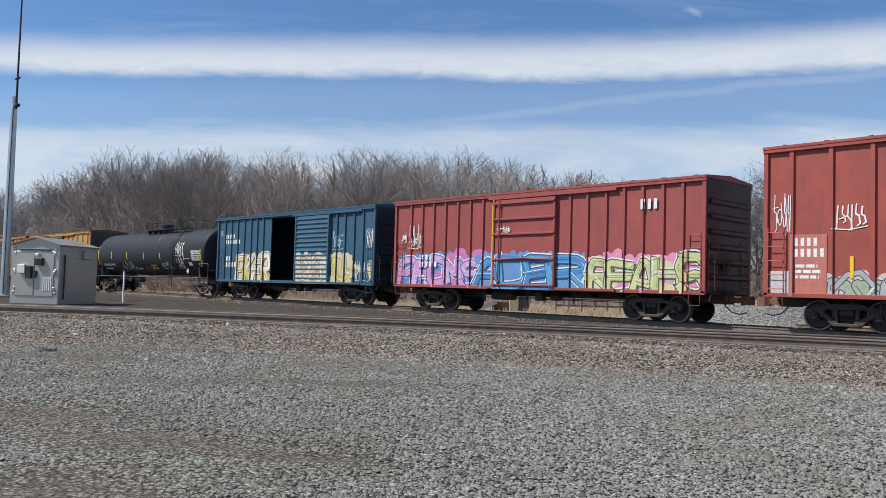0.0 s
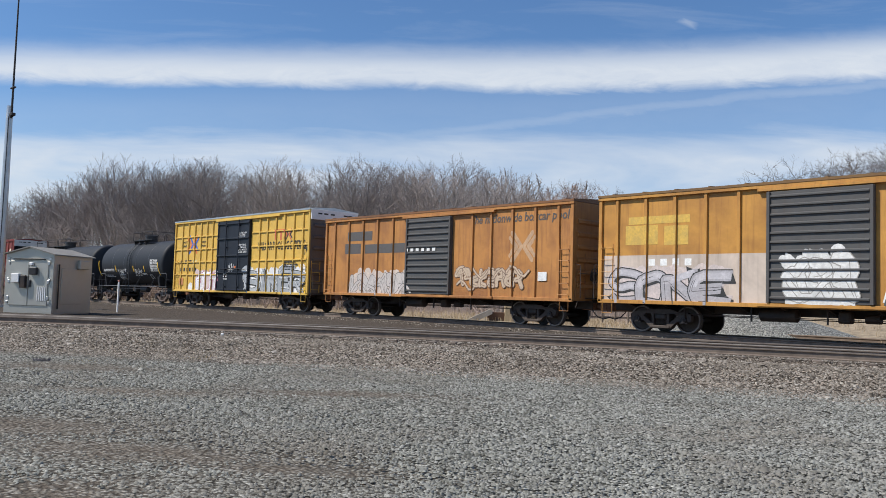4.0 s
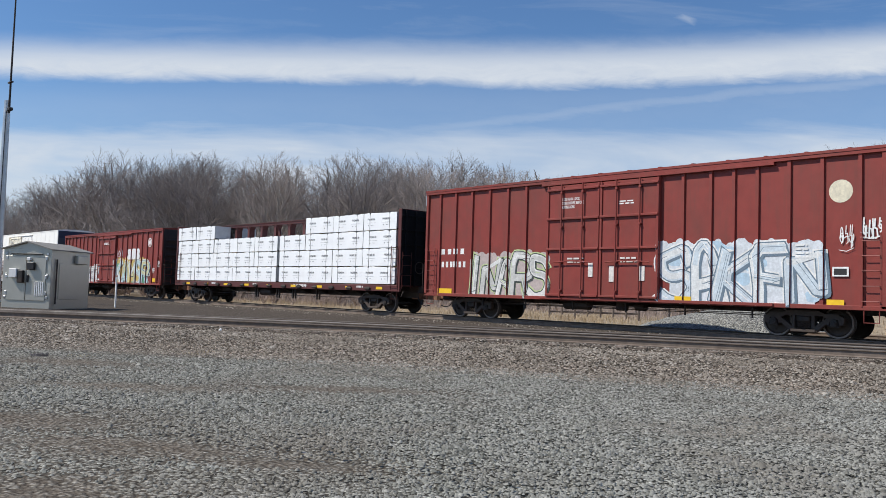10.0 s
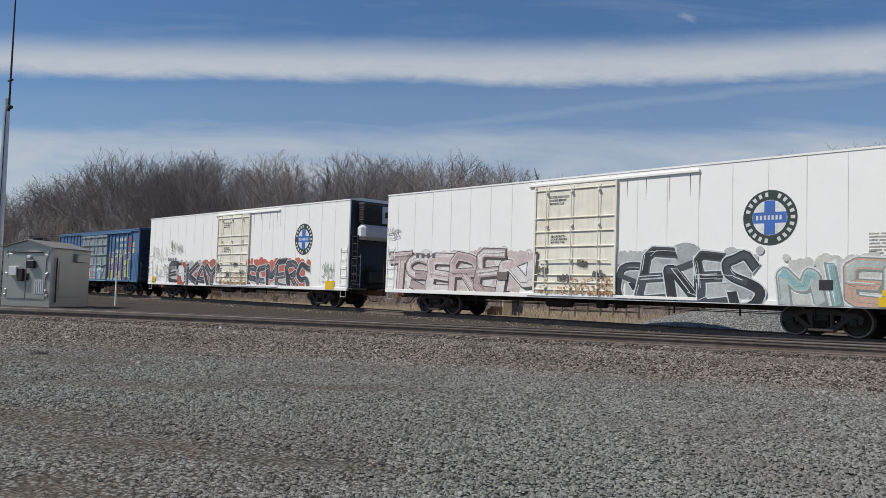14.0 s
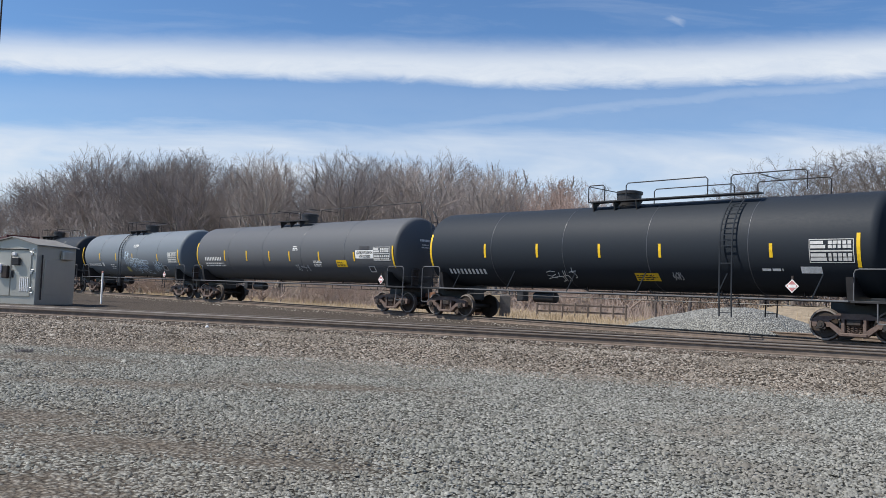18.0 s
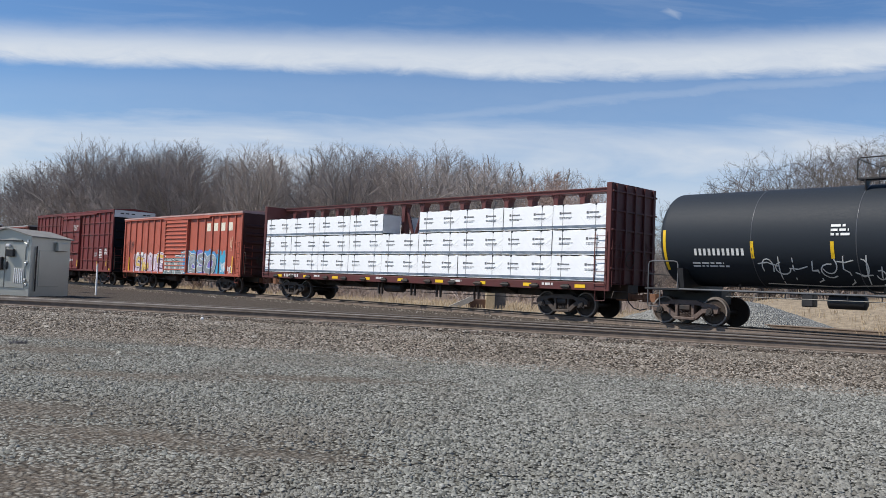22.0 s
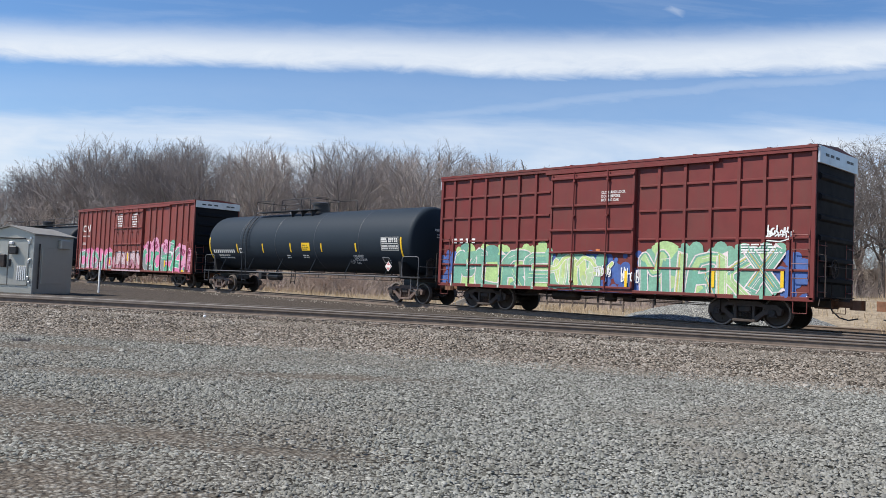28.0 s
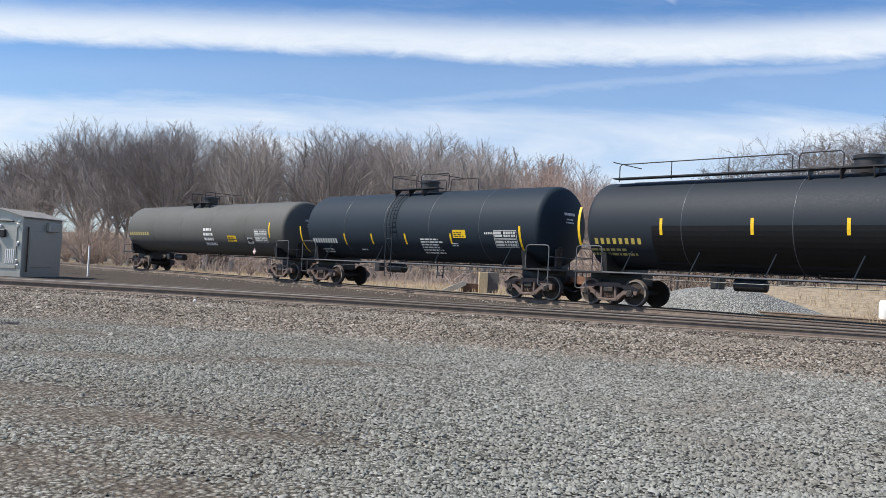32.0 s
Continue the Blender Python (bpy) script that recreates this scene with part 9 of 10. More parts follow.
    s.lay([((0.8, 0.8, 0.78), [bar(0.18, 1.87, 0.09, 0.22)])], "paint_patch")

    s = SIDES["maroon_b"]
    haze(s, -7.7, 7.7, 0.75, 2.35, [(0.05, 0.10, 0.33), (0.06, 0.13, 0.38)], 10)
    piece(s, -6.67, -1.58, 0.62, 2.58, 4, 241, [(0.16, 0.38, 0.28), (0.20, 0.42, 0.30)], (0.74, 0.64, 0.62), ((0.42, 0.60, 0.24), (0.14, 0.34, 0.26)), (0.5, 0.66, 0.3), 0.80, text="MURE")
    piece(s, -1.84, 0.53, 0.99, 2.25, 3, 242, [(0.52, 0.64, 0.24), (0.46, 0.60, 0.34)], (0.74, 0.68, 0.66), ((0.22, 0.45, 0.30),), None, 0.80)
    piece(s, 2.09, 6.73, 0.81, 2.50, 5, 243, [(0.16, 0.38, 0.28), (0.40, 0.58, 0.26)], (0.76, 0.64, 0.64), ((0.20, 0.42, 0.30), (0.42, 0.60, 0.26)), (0.6, 0.4, 0.1), 0.80, text="MIRKX")
    s.lay([((0.8, 0.8, 0.78), bars(-6.91, 2.62, 1.37, 0.19, 4))], "stencil")
    tag(s, 6.31, 7.06, 2.66, 3.10, (0.8, 0.8, 0.78), 244, 0.050, 5)
    tag(s, 0.22, 0.91, 1.41, 1.80, (0.8, 0.8, 0.78), 245, 0.050, 4)
    tag(s, 1.27, 1.95, 1.19, 1.75, (0.8, 0.8, 0.78), 246, 0.050, 4)
    reflectors(s, [(6.80, 1.48, 0.49), (4.62, 1.43, 0.52), (1.52, 1.34, 0.57)])
    text_on(s, "CLOSE AND LOCK\nDOOR BEFORE\nMOVING CAR", 0.39, 1.37, 4.04, 4.41, WHITE, 0.00)
    s.lay([((0.8, 0.8, 0.78), lines(5.51, 2.49, 1.37, 4, 0.082, 0.045, 1))], "small_print")
    s.lay([((0.7, 0.2, 0.05), [bar(0.26, 2.22, 0.17, 0.15)])], "paint_patch")
    s.lay([((0.8, 0.8, 0.78), bars(7.51, 0.92, 0.23, 0.10, 2))], "stencil")

    s = SIDES["tank_h"]
    reflectors(s, [(-8.69, 2.42, 1.29), (-5.64, 2.43, 0.50), (-3.00, 2.44, 0.48), (-0.35, 2.45, 0.45), (2.34, 2.46, 0.42), (5.07, 2.46, 0.39), (8.31, 2.48, 0.86)])
    s.lay([(YELLOW, [bar(0.66, 2.31, 0.71, 0.39)])], "notice_plate")
    s.lay([((0.8, 0.8, 0.78), bars(-8.33, 2.18, 2.44, 0.18, 11))], "stencil")
    s.lay([((0.8, 0.8, 0.78), lines(-7.86, 2.01, 1.78, 2, 0.130, 0.072, 1))], "small_print")
    data_panel(s, 6.98, 8.10, 2.36, 2.88, 1)
    placard(s, 7.44, 1.60, 0.23)
    text_on(s, "LIQUEFIED\nPETROLEUM\nGAS", 4.77, 5.65, 1.69, 2.11, WHITE, 0.00)
    s.lay([((0.8, 0.8, 0.78), [bar(6.83, 1.76, 0.48, 0.27)])], "paint_patch")
    s.lay([((0.02, 0.02, 0.022), [bar(6.87, 1.80, 0.40, 0.19)])], "paint_patch")
    s.lay([((0.8, 0.8, 0.78), lines(0.64, 2.05, 0.71, 2, 0.090, 0.049, 1))], "small_print")
    s.lay([((0.8, 0.8, 0.78), lines(-0.85, 2.03, 0.54, 2, 0.100, 0.055, 1))], "small_print")
    tag(s, 4.31, 4.72, 1.76, 1.90, (0.42, 0.43, 0.44), 251, 0.020, 3)
    s.lay([((0.8, 0.8, 0.78), [bar(-5.42, 2.18, 0.31, 0.25)])], "paint_patch")
    s.lay([((0.02, 0.02, 0.022), [bar(-5.36, 2.22, 0.20, 0.17)])], "paint_patch")

    s = SIDES["brown_b"]
    big_mark(s, -8.35, -6.93, 3.67, 4.20)
    s.lay([((0.8, 0.8, 0.78), bars(-8.33, 3.31, 1.42, 0.10, 8))], "stencil")
    s.lay([((0.8, 0.8, 0.78), bars(-8.29, 2.71, 0.58, 0.18, 3))], "stencil")
    s.lay([((0.45, 0.55, 0.72), bars(-8.25, 2.25, 1.35, 0.16, 6))], "stencil")
    s.lay([((0.8, 0.8, 0.78), lines(-1.96, 4.78, 1.30, 6, 0.163, 0.090, 7))], "small_print")
    s.lay([((0.8, 0.8, 0.78), lines(0.44, 4.71, 1.17, 6, 0.170, 0.094, 7))], "small_print")
    piece(s, -8.58, -2.57, 0.89, 2.39, 5, 261, [(0.25, 0.30, 0.29), (0.14, 0.42, 0.28)], (0.74, 0.74, 0.72), ((0.74, 0.20, 0.38), (0.62, 0.14, 0.30)), None, 0.80, text="CIDIO")
    piece(s, 2.38, 8.12, 0.76, 2.70, 5, 262, [(0.22, 0.25, 0.25), (0.10, 0.42, 0.25)], (0.76, 0.76, 0.74), ((0.74, 0.20, 0.38), (0.10, 0.40, 0.24)), None, 0.80, text="OUFA")
    dots(s, 7.69, 9.33, 0.89, 2.51, (0.68, 0.30, 0.44), (0.30, 0.04, 0.12), 5)
    dots(s, 3.05, 6.23, 2.42, 2.81, (0.68, 0.30, 0.44), (0.30, 0.04, 0.12), 6)
    haze(s, -2.5, 2.3, 0.95, 2.0, [(0.50, 0.22, 0.28)], 11)
    piece(s, -1.98, 2.06, 1.20, 2.41, 2, 263, [(0.62, 0.50, 0.52)], (0.40, 0.16, 0.18), (), None, 0.60)
    s.lay([(YELLOW, [bar(0.14, 1.58, 0.18, 0.52)])], "reflector")
    s.lay([(YELLOW, [bar(5.49, 1.24, 0.15, 0.43)])], "reflector")
    s.lay([(YELLOW, [bar(-3.13, 1.29, 0.19, 0.33)])], "reflector")
    s.lay([(YELLOW, [bar(8.49, 1.80, 0.09, 0.50)])], "reflector")
    s.lay([(YELLOW, [bar(7.87, 0.90, 0.28, 0.18)])], "reflector")
    s.lay([((0.55, 0.40, 0.42), [bar(-9.15, 0.48, 11.47, 0.49)])], "paint_patch")

    s = SIDES["tank_i"]
    s.lay([(TANK_GLOSS, [bar(-6.42, 1.30, 10.04, 1.44)])], "fresh_paint")
    s.lay([(TANK_GLOSS, [bar(3.54, 1.49, 5.16, 0.95)])], "fresh_paint")
    reflectors(s, [(-9.33, 2.73, 1.37), (-6.07, 2.71, 0.54), (-3.00, 2.71, 0.51), (-0.24, 2.70, 0.48), (2.83, 2.70, 0.45), (5.71, 2.69, 0.42), (8.61, 2.69, 0.94)])
    s.lay([((0.62, 0.48, 0.10), bars(-8.70, 2.13, 1.95, 0.20, 8))], "stencil")
    s.lay([((0.5, 0.42, 0.15), lines(-8.92, 1.90, 1.98, 2, 0.150, 0.083, 1))], "small_print")
    s.lay([(YELLOW, [bar(3.77, 1.80, 0.78, 0.43)])], "notice_plate")
    s.lay([((0.8, 0.8, 0.78), [bar(5.15, 2.18, 1.68, 0.16)])], "paint_patch")
    text_on(s, "NOT ODORIZED", 5.37, 6.28, 2.00, 2.16, WHITE, 0.00)
    text_on(s, "PROPYLENE", 5.52, 6.23, 1.85, 1.97, WHITE, 0.00)
    data_panel(s, 7.43, 8.48, 2.34, 2.83, 1)
    placard(s, 7.44, 1.48, 0.21)
    s.lay([((0.8, 0.8, 0.78), [bar(6.33, 1.69, 0.48, 0.40)])], "paint_patch")
    s.lay([((0.02, 0.02, 0.022), [bar(6.39, 1.73, 0.36, 0.32)])], "paint_patch")
    s.lay([(YELLOW, [bar(1.35, 3.02, 0.30, 0.16)])], "notice_plate")

    s = SIDES["tank_j"]
    reflectors(s, [(-7.82, 2.15, 1.26), (-4.34, 2.18, 0.50), (-2.38, 2.20, 0.47), (-0.11, 2.21, 0.45), (2.67, 2.24, 0.43), (6.38, 2.27, 0.95)])
    s.lay([(YELLOW, [bar(2.82, 2.28, 0.72, 0.32)])], "notice_plate")
    s.lay([((0.8, 0.8, 0.78), bars(-6.89, 1.99, 1.96, 0.22, 10))], "stencil")
    s.lay([((0.8, 0.8, 0.78), lines(-7.13, 1.67, 2.10, 2, 0.120, 0.066, 1))], "small_print")
    data_panel(s, 5.10, 6.18, 1.97, 2.55, 1)
    s.lay([((0.8, 0.8, 0.78), lines(0.82, 2.18, 1.52, 6, 0.110, 0.060, 1))], "small_print")
    s.lay([((0.8, 0.8, 0.78), lines(2.67, 2.03, 0.51, 2, 0.080, 0.044, 1))], "small_print")
    s.lay([((0.8, 0.8, 0.78), bars(4.58, 2.43, 0.57, 0.08, 6))], "stencil")
    s.lay([((0.8, 0.8, 0.78), lines(-3.42, 1.69, 0.65, 1, 0.110, 0.061, 1))], "small_print")

    s = SIDES["tank_k"]
    s.lay([((0.55, 0.45, 0.15), bars(-8.84, 2.25, 2.89, 0.21, 9))], "stencil")
    s.lay([(YELLOW, [bar(3.61, 1.96, 0.92, 0.32)])], "notice_plate")
    data_panel(s, 6.52, 7.65, 1.99, 2.56, 1)
    s.lay([((0.8, 0.8, 0.78), lines(1.00, 2.54, 1.31, 4, 0.273, 0.150, 1))], "small_print")
    s.lay([((0.8, 0.8, 0.78), [bar(5.67, 1.87, 0.52, 0.31)])], "paint_patch")
    s.lay([((0.02, 0.02, 0.022), [bar(5.75, 1.92, 0.36, 0.21)])], "paint_patch")
    placard(s, 6.58, 1.43, 0.16)
    reflectors(s, [(7.94, 2.59, 0.80)])


decorate()


# side sills of the flat cars: yellow patches and white stencils
for name in ("beam_a", "beam_b"):
    s = SIDES[name]
    for k, x in enumerate(np.arange(-9.6, 10, 2.4)):
        s.lay([(YELLOW, [bar(x, 1.06, 0.46, 0.12)])], "reflector")
        if k % 2:
            s.lay([((0.7, 0.68, 0.66), lines(x + 0.9, 1.12, 0.7, 1, 0.1, 0.09, k))], "small_print")
    s.lay([((0.75, 0.73, 0.7), bars(-8.9 if name == "beam_b" else 2.6, 1.07, 1.3, 0.15, 9))], "stencil")

# ---- loads of the flat cars ----
LOADS = []
WRAP = material("white_plastic_wrap", (0.89, 0.90, 0.91), 0.42, 0.0, 0.03, 2.0, (0.74, 0.75, 0.76), 0.25, 1.2, 0.5, 2.6, creases=0.26)
WRAP_END = material("grey_end_wrap", (0.48, 0.50, 0.52), 0.5, 0.0, 0.08, 3.0, (0.35, 0.36, 0.37), 0.4, 1.0, 0.4, 4.0)
STRAP = material("dark_strap", (0.10, 0.10, 0.105), 0.6)
BATTEN = material("pale_softwood", (0.42, 0.31, 0.18), 0.8, 0.0, 0.25, 14.0)
BAND_BLUE = material("blue_printed_band", (0.115, 0.150, 0.200), 0.5, 0.0, 0.25, 2.0, (0.30, 0.32, 0.35), 0.6, 1.6)
PRINT = material("black_print", (0.15, 0.152, 0.16), 0.6)


def pack(length, height, blue, seed):
    """A wrapped stack of boards on battens, tied with straps and printed on its long side."""
    r = random.Random(seed)
    p = thing("lumber_pack", "white-wrapped stack of boards with a blue printed band" if blue else "white-wrapped stack of lumber with black print", "lumber pack", "packs on the flat cars")
    h, d = length / 2 - 0.007, 0.54
    s = Shape()
    n = 12
    # the wrap sags and bulges a little along its long side
    for k in range(n + 1):
        x = -h + 2 * h * k / n
        b = 0.005 * math.sin(k * 2.1 + seed) + r.uniform(-0.004, 0.004)
        t = r.uniform(-0.035, 0.008)
        s.v += [(x, -d + b, 0.03), (x, -d - b * 0.6, height * 0.5), (x, -d + b, height - 0.03), (x, -d + 0.03, height - 0.005 + t), (x, d, height - 0.005 + t), (x, d, 0.03)]
    for k in range(n):
        i = 6 * k
        for j in range(6):
            s.f.append((i + j, i + (j + 1) % 6, i + 6 + (j + 1) % 6, i + 6 + j))
    part("wrap", s, WRAP, p, smooth=35)
    for k in (-1, 1):
        part("end_flap", Shape().box(k * (h - 0.002), k * (h + 0.006), -d + 0.02, d - 0.02, 0.07, height - 0.03), WRAP_END, p)
    for x in (-h * 0.62, h * 0.58):
        part("strap", Shape().box(x - 0.006, x + 0.006, -d - 0.010, d + 0.02, 0.04, height + 0.008), STRAP, p)
        part("edge_guard", Shape().box(x - 0.035, x + 0.035, -d - 0.012, -d + 0.06, height - 0.07, height + 0.004, 0.006), BLACK, p)
    for x in (-h * 0.8, 0.0, h * 0.8):
        part("batten", Shape().box(x - 0.045, x + 0.045, -d + 0.03, d - 0.03, 0.0, 0.03), BATTEN, p)
    y = -d - 0.011
    if blue:
        part("printed_band", Shape().box(-h + 0.01, h - 0.01, y - 0.002, y + 0.012, 0.07, 0.155), BAND_BLUE, p)
        for cx in (-h * 0.5, h * 0.5):
            s = Shape()
            for a, b, c, e in ((-0.30, -0.22, 0.61, 0.70), (-0.18, -0.02, 0.63, 0.68), (0.0, 0.22, 0.63, 0.675)):
                s.box(cx + a, cx + b, y - 0.004, y + 0.01, c * height, e * height)
            part("house_mark", s, PRINT, p)
            s = Shape()
            for a, b, c in ((-0.30, 0.24, 0.48), (-0.30, 0.18, 0.43)):
                q = a
                while q < b:
                    w = r.uniform(0.05, 0.13)
                    s.box(cx + q, cx + q + w, y - 0.004, y + 0.01, c * height, c * height + 0.016)
                    q += w + 0.025
            part("small_print", s, PRINT, p, kind="stuff")
    else:
        for cx in (-h * 0.45 + r.uniform(-0.16, 0.16), h * 0.5 + r.uniform(-0.16, 0.08)):
            words(p, "PREMIUM", cx - 0.27, height * 0.58, 0.54, 0.10, PRINT, -d - 0.0035)
            part("print_rule", Shape().box(cx - 0.33, cx + 0.33, -d - 0.0075, -d + 0.01, height * 0.44, height * 0.44 + 0.006).box(cx - 0.22, cx - 0.18, -d - 0.0075, -d + 0.01, height * 0.27, height * 0.27 + 0.05).box(cx - 0.02, cx + 0.14, -d - 0.0075, -d + 0.01, height * 0.30, height * 0.30 + 0.012), PRINT, p)
    return p


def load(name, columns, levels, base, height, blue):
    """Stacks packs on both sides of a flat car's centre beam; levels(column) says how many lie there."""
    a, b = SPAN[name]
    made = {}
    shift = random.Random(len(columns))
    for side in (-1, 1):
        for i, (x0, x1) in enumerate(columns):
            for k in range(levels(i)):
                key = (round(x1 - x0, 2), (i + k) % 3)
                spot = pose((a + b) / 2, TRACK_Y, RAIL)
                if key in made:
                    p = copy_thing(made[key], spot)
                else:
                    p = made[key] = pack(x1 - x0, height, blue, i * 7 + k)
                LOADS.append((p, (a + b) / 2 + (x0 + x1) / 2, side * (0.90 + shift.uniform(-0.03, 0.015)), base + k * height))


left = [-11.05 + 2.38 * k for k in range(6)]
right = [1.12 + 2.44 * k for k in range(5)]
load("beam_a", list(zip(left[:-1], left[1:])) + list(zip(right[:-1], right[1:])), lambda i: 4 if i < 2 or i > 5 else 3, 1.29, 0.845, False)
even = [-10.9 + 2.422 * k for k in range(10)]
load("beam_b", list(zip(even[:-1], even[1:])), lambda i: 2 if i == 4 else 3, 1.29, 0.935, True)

# ---- beside the tracks ----
CONCRETE = material("concrete", (0.42, 0.40, 0.37), 0.9, 0.0, 0.15, 9.0, (0.24, 0.22, 0.19), 0.5, 1.5, 0.25)
CABIN = material("grey_aluminium_cabin", (0.50, 0.48, 0.425), 0.42, 0.5, 0.04, 4.0, (0.42, 0.40, 0.345), 0.25, 0.9, 0.02, streaks=0.12)

CABIN_ROOF = material("weathered_roof_sheet", (0.24, 0.225, 0.20), 0.7, 0.0, 0.12, 5.0, (0.14, 0.125, 0.11), 0.5, 1.2, 0.05)


def signal_cabin():
    """A small metal equipment cabin with a double door, standing between the tracks."""
    c = thing("signal_cabin", "grey metal signal cabin with a shallow gabled roof", "equipment cabin", at=pose(-36.02, 11.48, 0.55, 0, 0, 35.0))
    a, b, h = 2.2, 2.46, 2.30
    part("base_slab", Shape().box(-a / 2 - 0.02, a / 2 + 0.02, -b / 2 - 0.02, b / 2 + 0.02, -0.35, -0.10, 0.02), CONCRETE, c)
    s = Shape().box(-a / 2, a / 2, -b / 2, b / 2, -0.10, h, 0.015)
    s.prism([(-a / 2, h - 0.02), (0, h + 0.24), (a / 2, h - 0.02)], -b / 2, b / 2)
    part("wall", s, CABIN, c)
    for k in (-1, 1):
        s = Shape().prism([(k * (a / 2 + 0.09), h - 0.05), (k * (a / 2 + 0.09), h - 0.01), (0, h + 0.30), (0, h + 0.25)], -b / 2 - 0.10, b / 2 + 0.10)
        part("roof_panel", s, CABIN_ROOF, c)
    for k in (-1, 1):
        d = part("door", Shape().box(k * 0.02, k * 0.88, -b / 2 - 0.03, -b / 2, 0.22, h - 0.28, 0.012), CABIN, c)
        for z in (0.45, 1.1, 1.85):
            part("hinge", Shape().box(k * 0.86, k * 0.95, -b / 2 - 0.05, -b / 2 - 0.02, z, z + 0.14, 0.01), GALVANISED, d)
    part("door_header", Shape().box(-0.72, 0.72, -b / 2 - 0.07, -b / 2, h - 0.24, h - 0.19, 0.01), BLACK, c)
    part("handle", Shape().box(0.06, 0.13, -b / 2 - 0.09, -b / 2 - 0.03, 0.95, 1.25, 0.015), BLACK, c)
    part("padlock_box", Shape().box(0.10, 0.42, -b / 2 - 0.16, -b / 2 - 0.03, 1.45, 1.75, 0.02), BLACK, c)
    part("meter_box", Shape().box(-0.68, -0.32, -b / 2 - 0.2, -b / 2 - 0.03, 1.12, 1.48, 0.02), WHITE, c, "white meter box")
    part("junction_box", Shape().box(-0.32, -0.06, -b / 2 - 0.17, -b / 2 - 0.03, 0.92, 1.42, 0.02), STEEL_DARK, c)
    part("lamp", Shape().box(0.06, 0.24, -b / 2 - 0.14, -b / 2 - 0.03, 1.82, 1.94, 0.02), WHITE, c)
    for k in range(5):
        part("vent_slat", Shape().box(0.42 + 0.085 * k, 0.47 + 0.085 * k, -b / 2 - 0.045, -b / 2 - 0.03, 0.42, 0.98, 0.006), WHITE, c)
    for x in (-0.95, 0.95):
        for z in (0.3, 1.2, 2.05):
            part("bolt_plate", Shape().box(x - 0.05, x + 0.05, -b / 2 - 0.035, -b / 2, z, z + 0.1, 0.01), GALVANISED, c)
    part("side_hatch", Shape().box(a / 2, a / 2 + 0.025, -0.75, 0.55, 0.3, 1.75, 0.01), CABIN, c)
    part("side_hood", Shape().box(a / 2, a / 2 + 0.16, 0.2, 0.85, 1.75, 2.12, 0.03), CABIN, c)
    part("conduit", Shape().tube([(a / 2 + 0.05, -0.95, 0.1), (a / 2 + 0.05, -0.95, 1.9)], 0.03, 8), STEEL_DARK, c)


def radio_mast():
    m = thing("radio_mast", "tapered grey steel mast with a thin antenna pole", "mast", at=pose(-45.5, 12.1, 0.45))
    part("mast_base", Shape().box(-0.35, 0.35, -0.35, 0.35, -0.2, 0.12, 0.03), CONCRETE, m)
    part("lower_mast", Shape().lathe([(0.1, 0.21), (4.0, 0.19), (10.25, 0.15)], axis="z", sides=14), GALVANISED, m, smooth=40)
    part("antenna_pole", Shape().lathe([(9.6, 0.055), (13.0, 0.045), (18.0, 0.03)], (0.16, 0.05, 0), "z", 10), STEEL_DARK, m, smooth=40)
    part("collar", Shape().box(-0.05, 0.5, -0.05, 0.15, 9.7, 9.85, 0.02), STEEL_DARK, m)
    part("antenna_clamp", Shape().box(-0.12, 0.42, -0.02, 0.12, 11.15, 11.22, 0.01), STEEL_DARK, m)
    part("cable", Shape().tube([(0.2, -0.1, 0.2), (0.19, -0.1, 4.0), (0.17, -0.08, 9.7)], 0.02, 6), BLACK, m)


def marker_post():
    p = thing("marker_post", "thin white marker post beside the track", "post", at=pose(-38.2, 15.24, 0.42))
    part("post", Shape().box(-0.045, 0.045, -0.03, 0.03, -0.3, 1.45, 0.012), WHITE, p)
    part("cap", Shape().box(-0.05, 0.05, -0.035, 0.035, 1.45, 1.52, 0.01), paint((0.55, 0.25, 0.2), name="faded_cap_paint"), p)


def concrete_block():
    c = thing("concrete_pier", "weathered concrete pier with a sloping wing wall", "concrete pier", at=pose(-31.1, 34.5, 0.38, 0, 0, 46.0))
    part("pier", Shape().box(-0.25, 0.25, -0.32, 0.3, -0.2, 1.18, 0.02), material("tan_concrete", (0.50, 0.40, 0.26), 0.9, 0.0, 0.15, 9.0, (0.3, 0.25, 0.18), 0.5), c)
    part("back_block", Shape().box(0.25, 0.88, -0.02, 0.6, -0.2, 1.18, 0.03), material("dark_concrete", (0.13, 0.125, 0.12), 0.9, 0.0, 0.2, 9.0), c)
    part("wing_wall", Shape().prism([(-2.3, -0.1), (-2.3, 0.06), (-1.15, 0.62), (-0.95, 0.62), (-0.95, 0.4), (-1.9, -0.1)], -0.3, 0.1), CONCRETE, c)
    part("footing", Shape().box(-1.2, -0.25, -0.1, 0.5, -0.2, 0.5, 0.02), paint((0.12, 0.07, 0.05), name="rusty_plate_paint"), c)


def timber_fence():
    wood = material("grey_old_timber", (0.20, 0.16, 0.13), 0.9, 0.0, 0.3, 12.0, (0.1, 0.08, 0.07), 0.5)
    f = thing("timber_fence", "low fence of old grey timber rails", "fence", at=pose(-29.6, 36.3, 0.38, 0, 0, 46.0))
    for z in (0.35, 0.72):
        part("rail", Shape().box(0.0, 5.2, -0.03, 0.03, z, z + 0.10, 0.01), wood, f)
    for k in range(8):
        part("post", Shape().box(0.72 * k + 0.02, 0.72 * k + 0.12, -0.09, -0.03, -0.2, 0.86 + 0.05 * (k % 2), 0.01), wood, f)


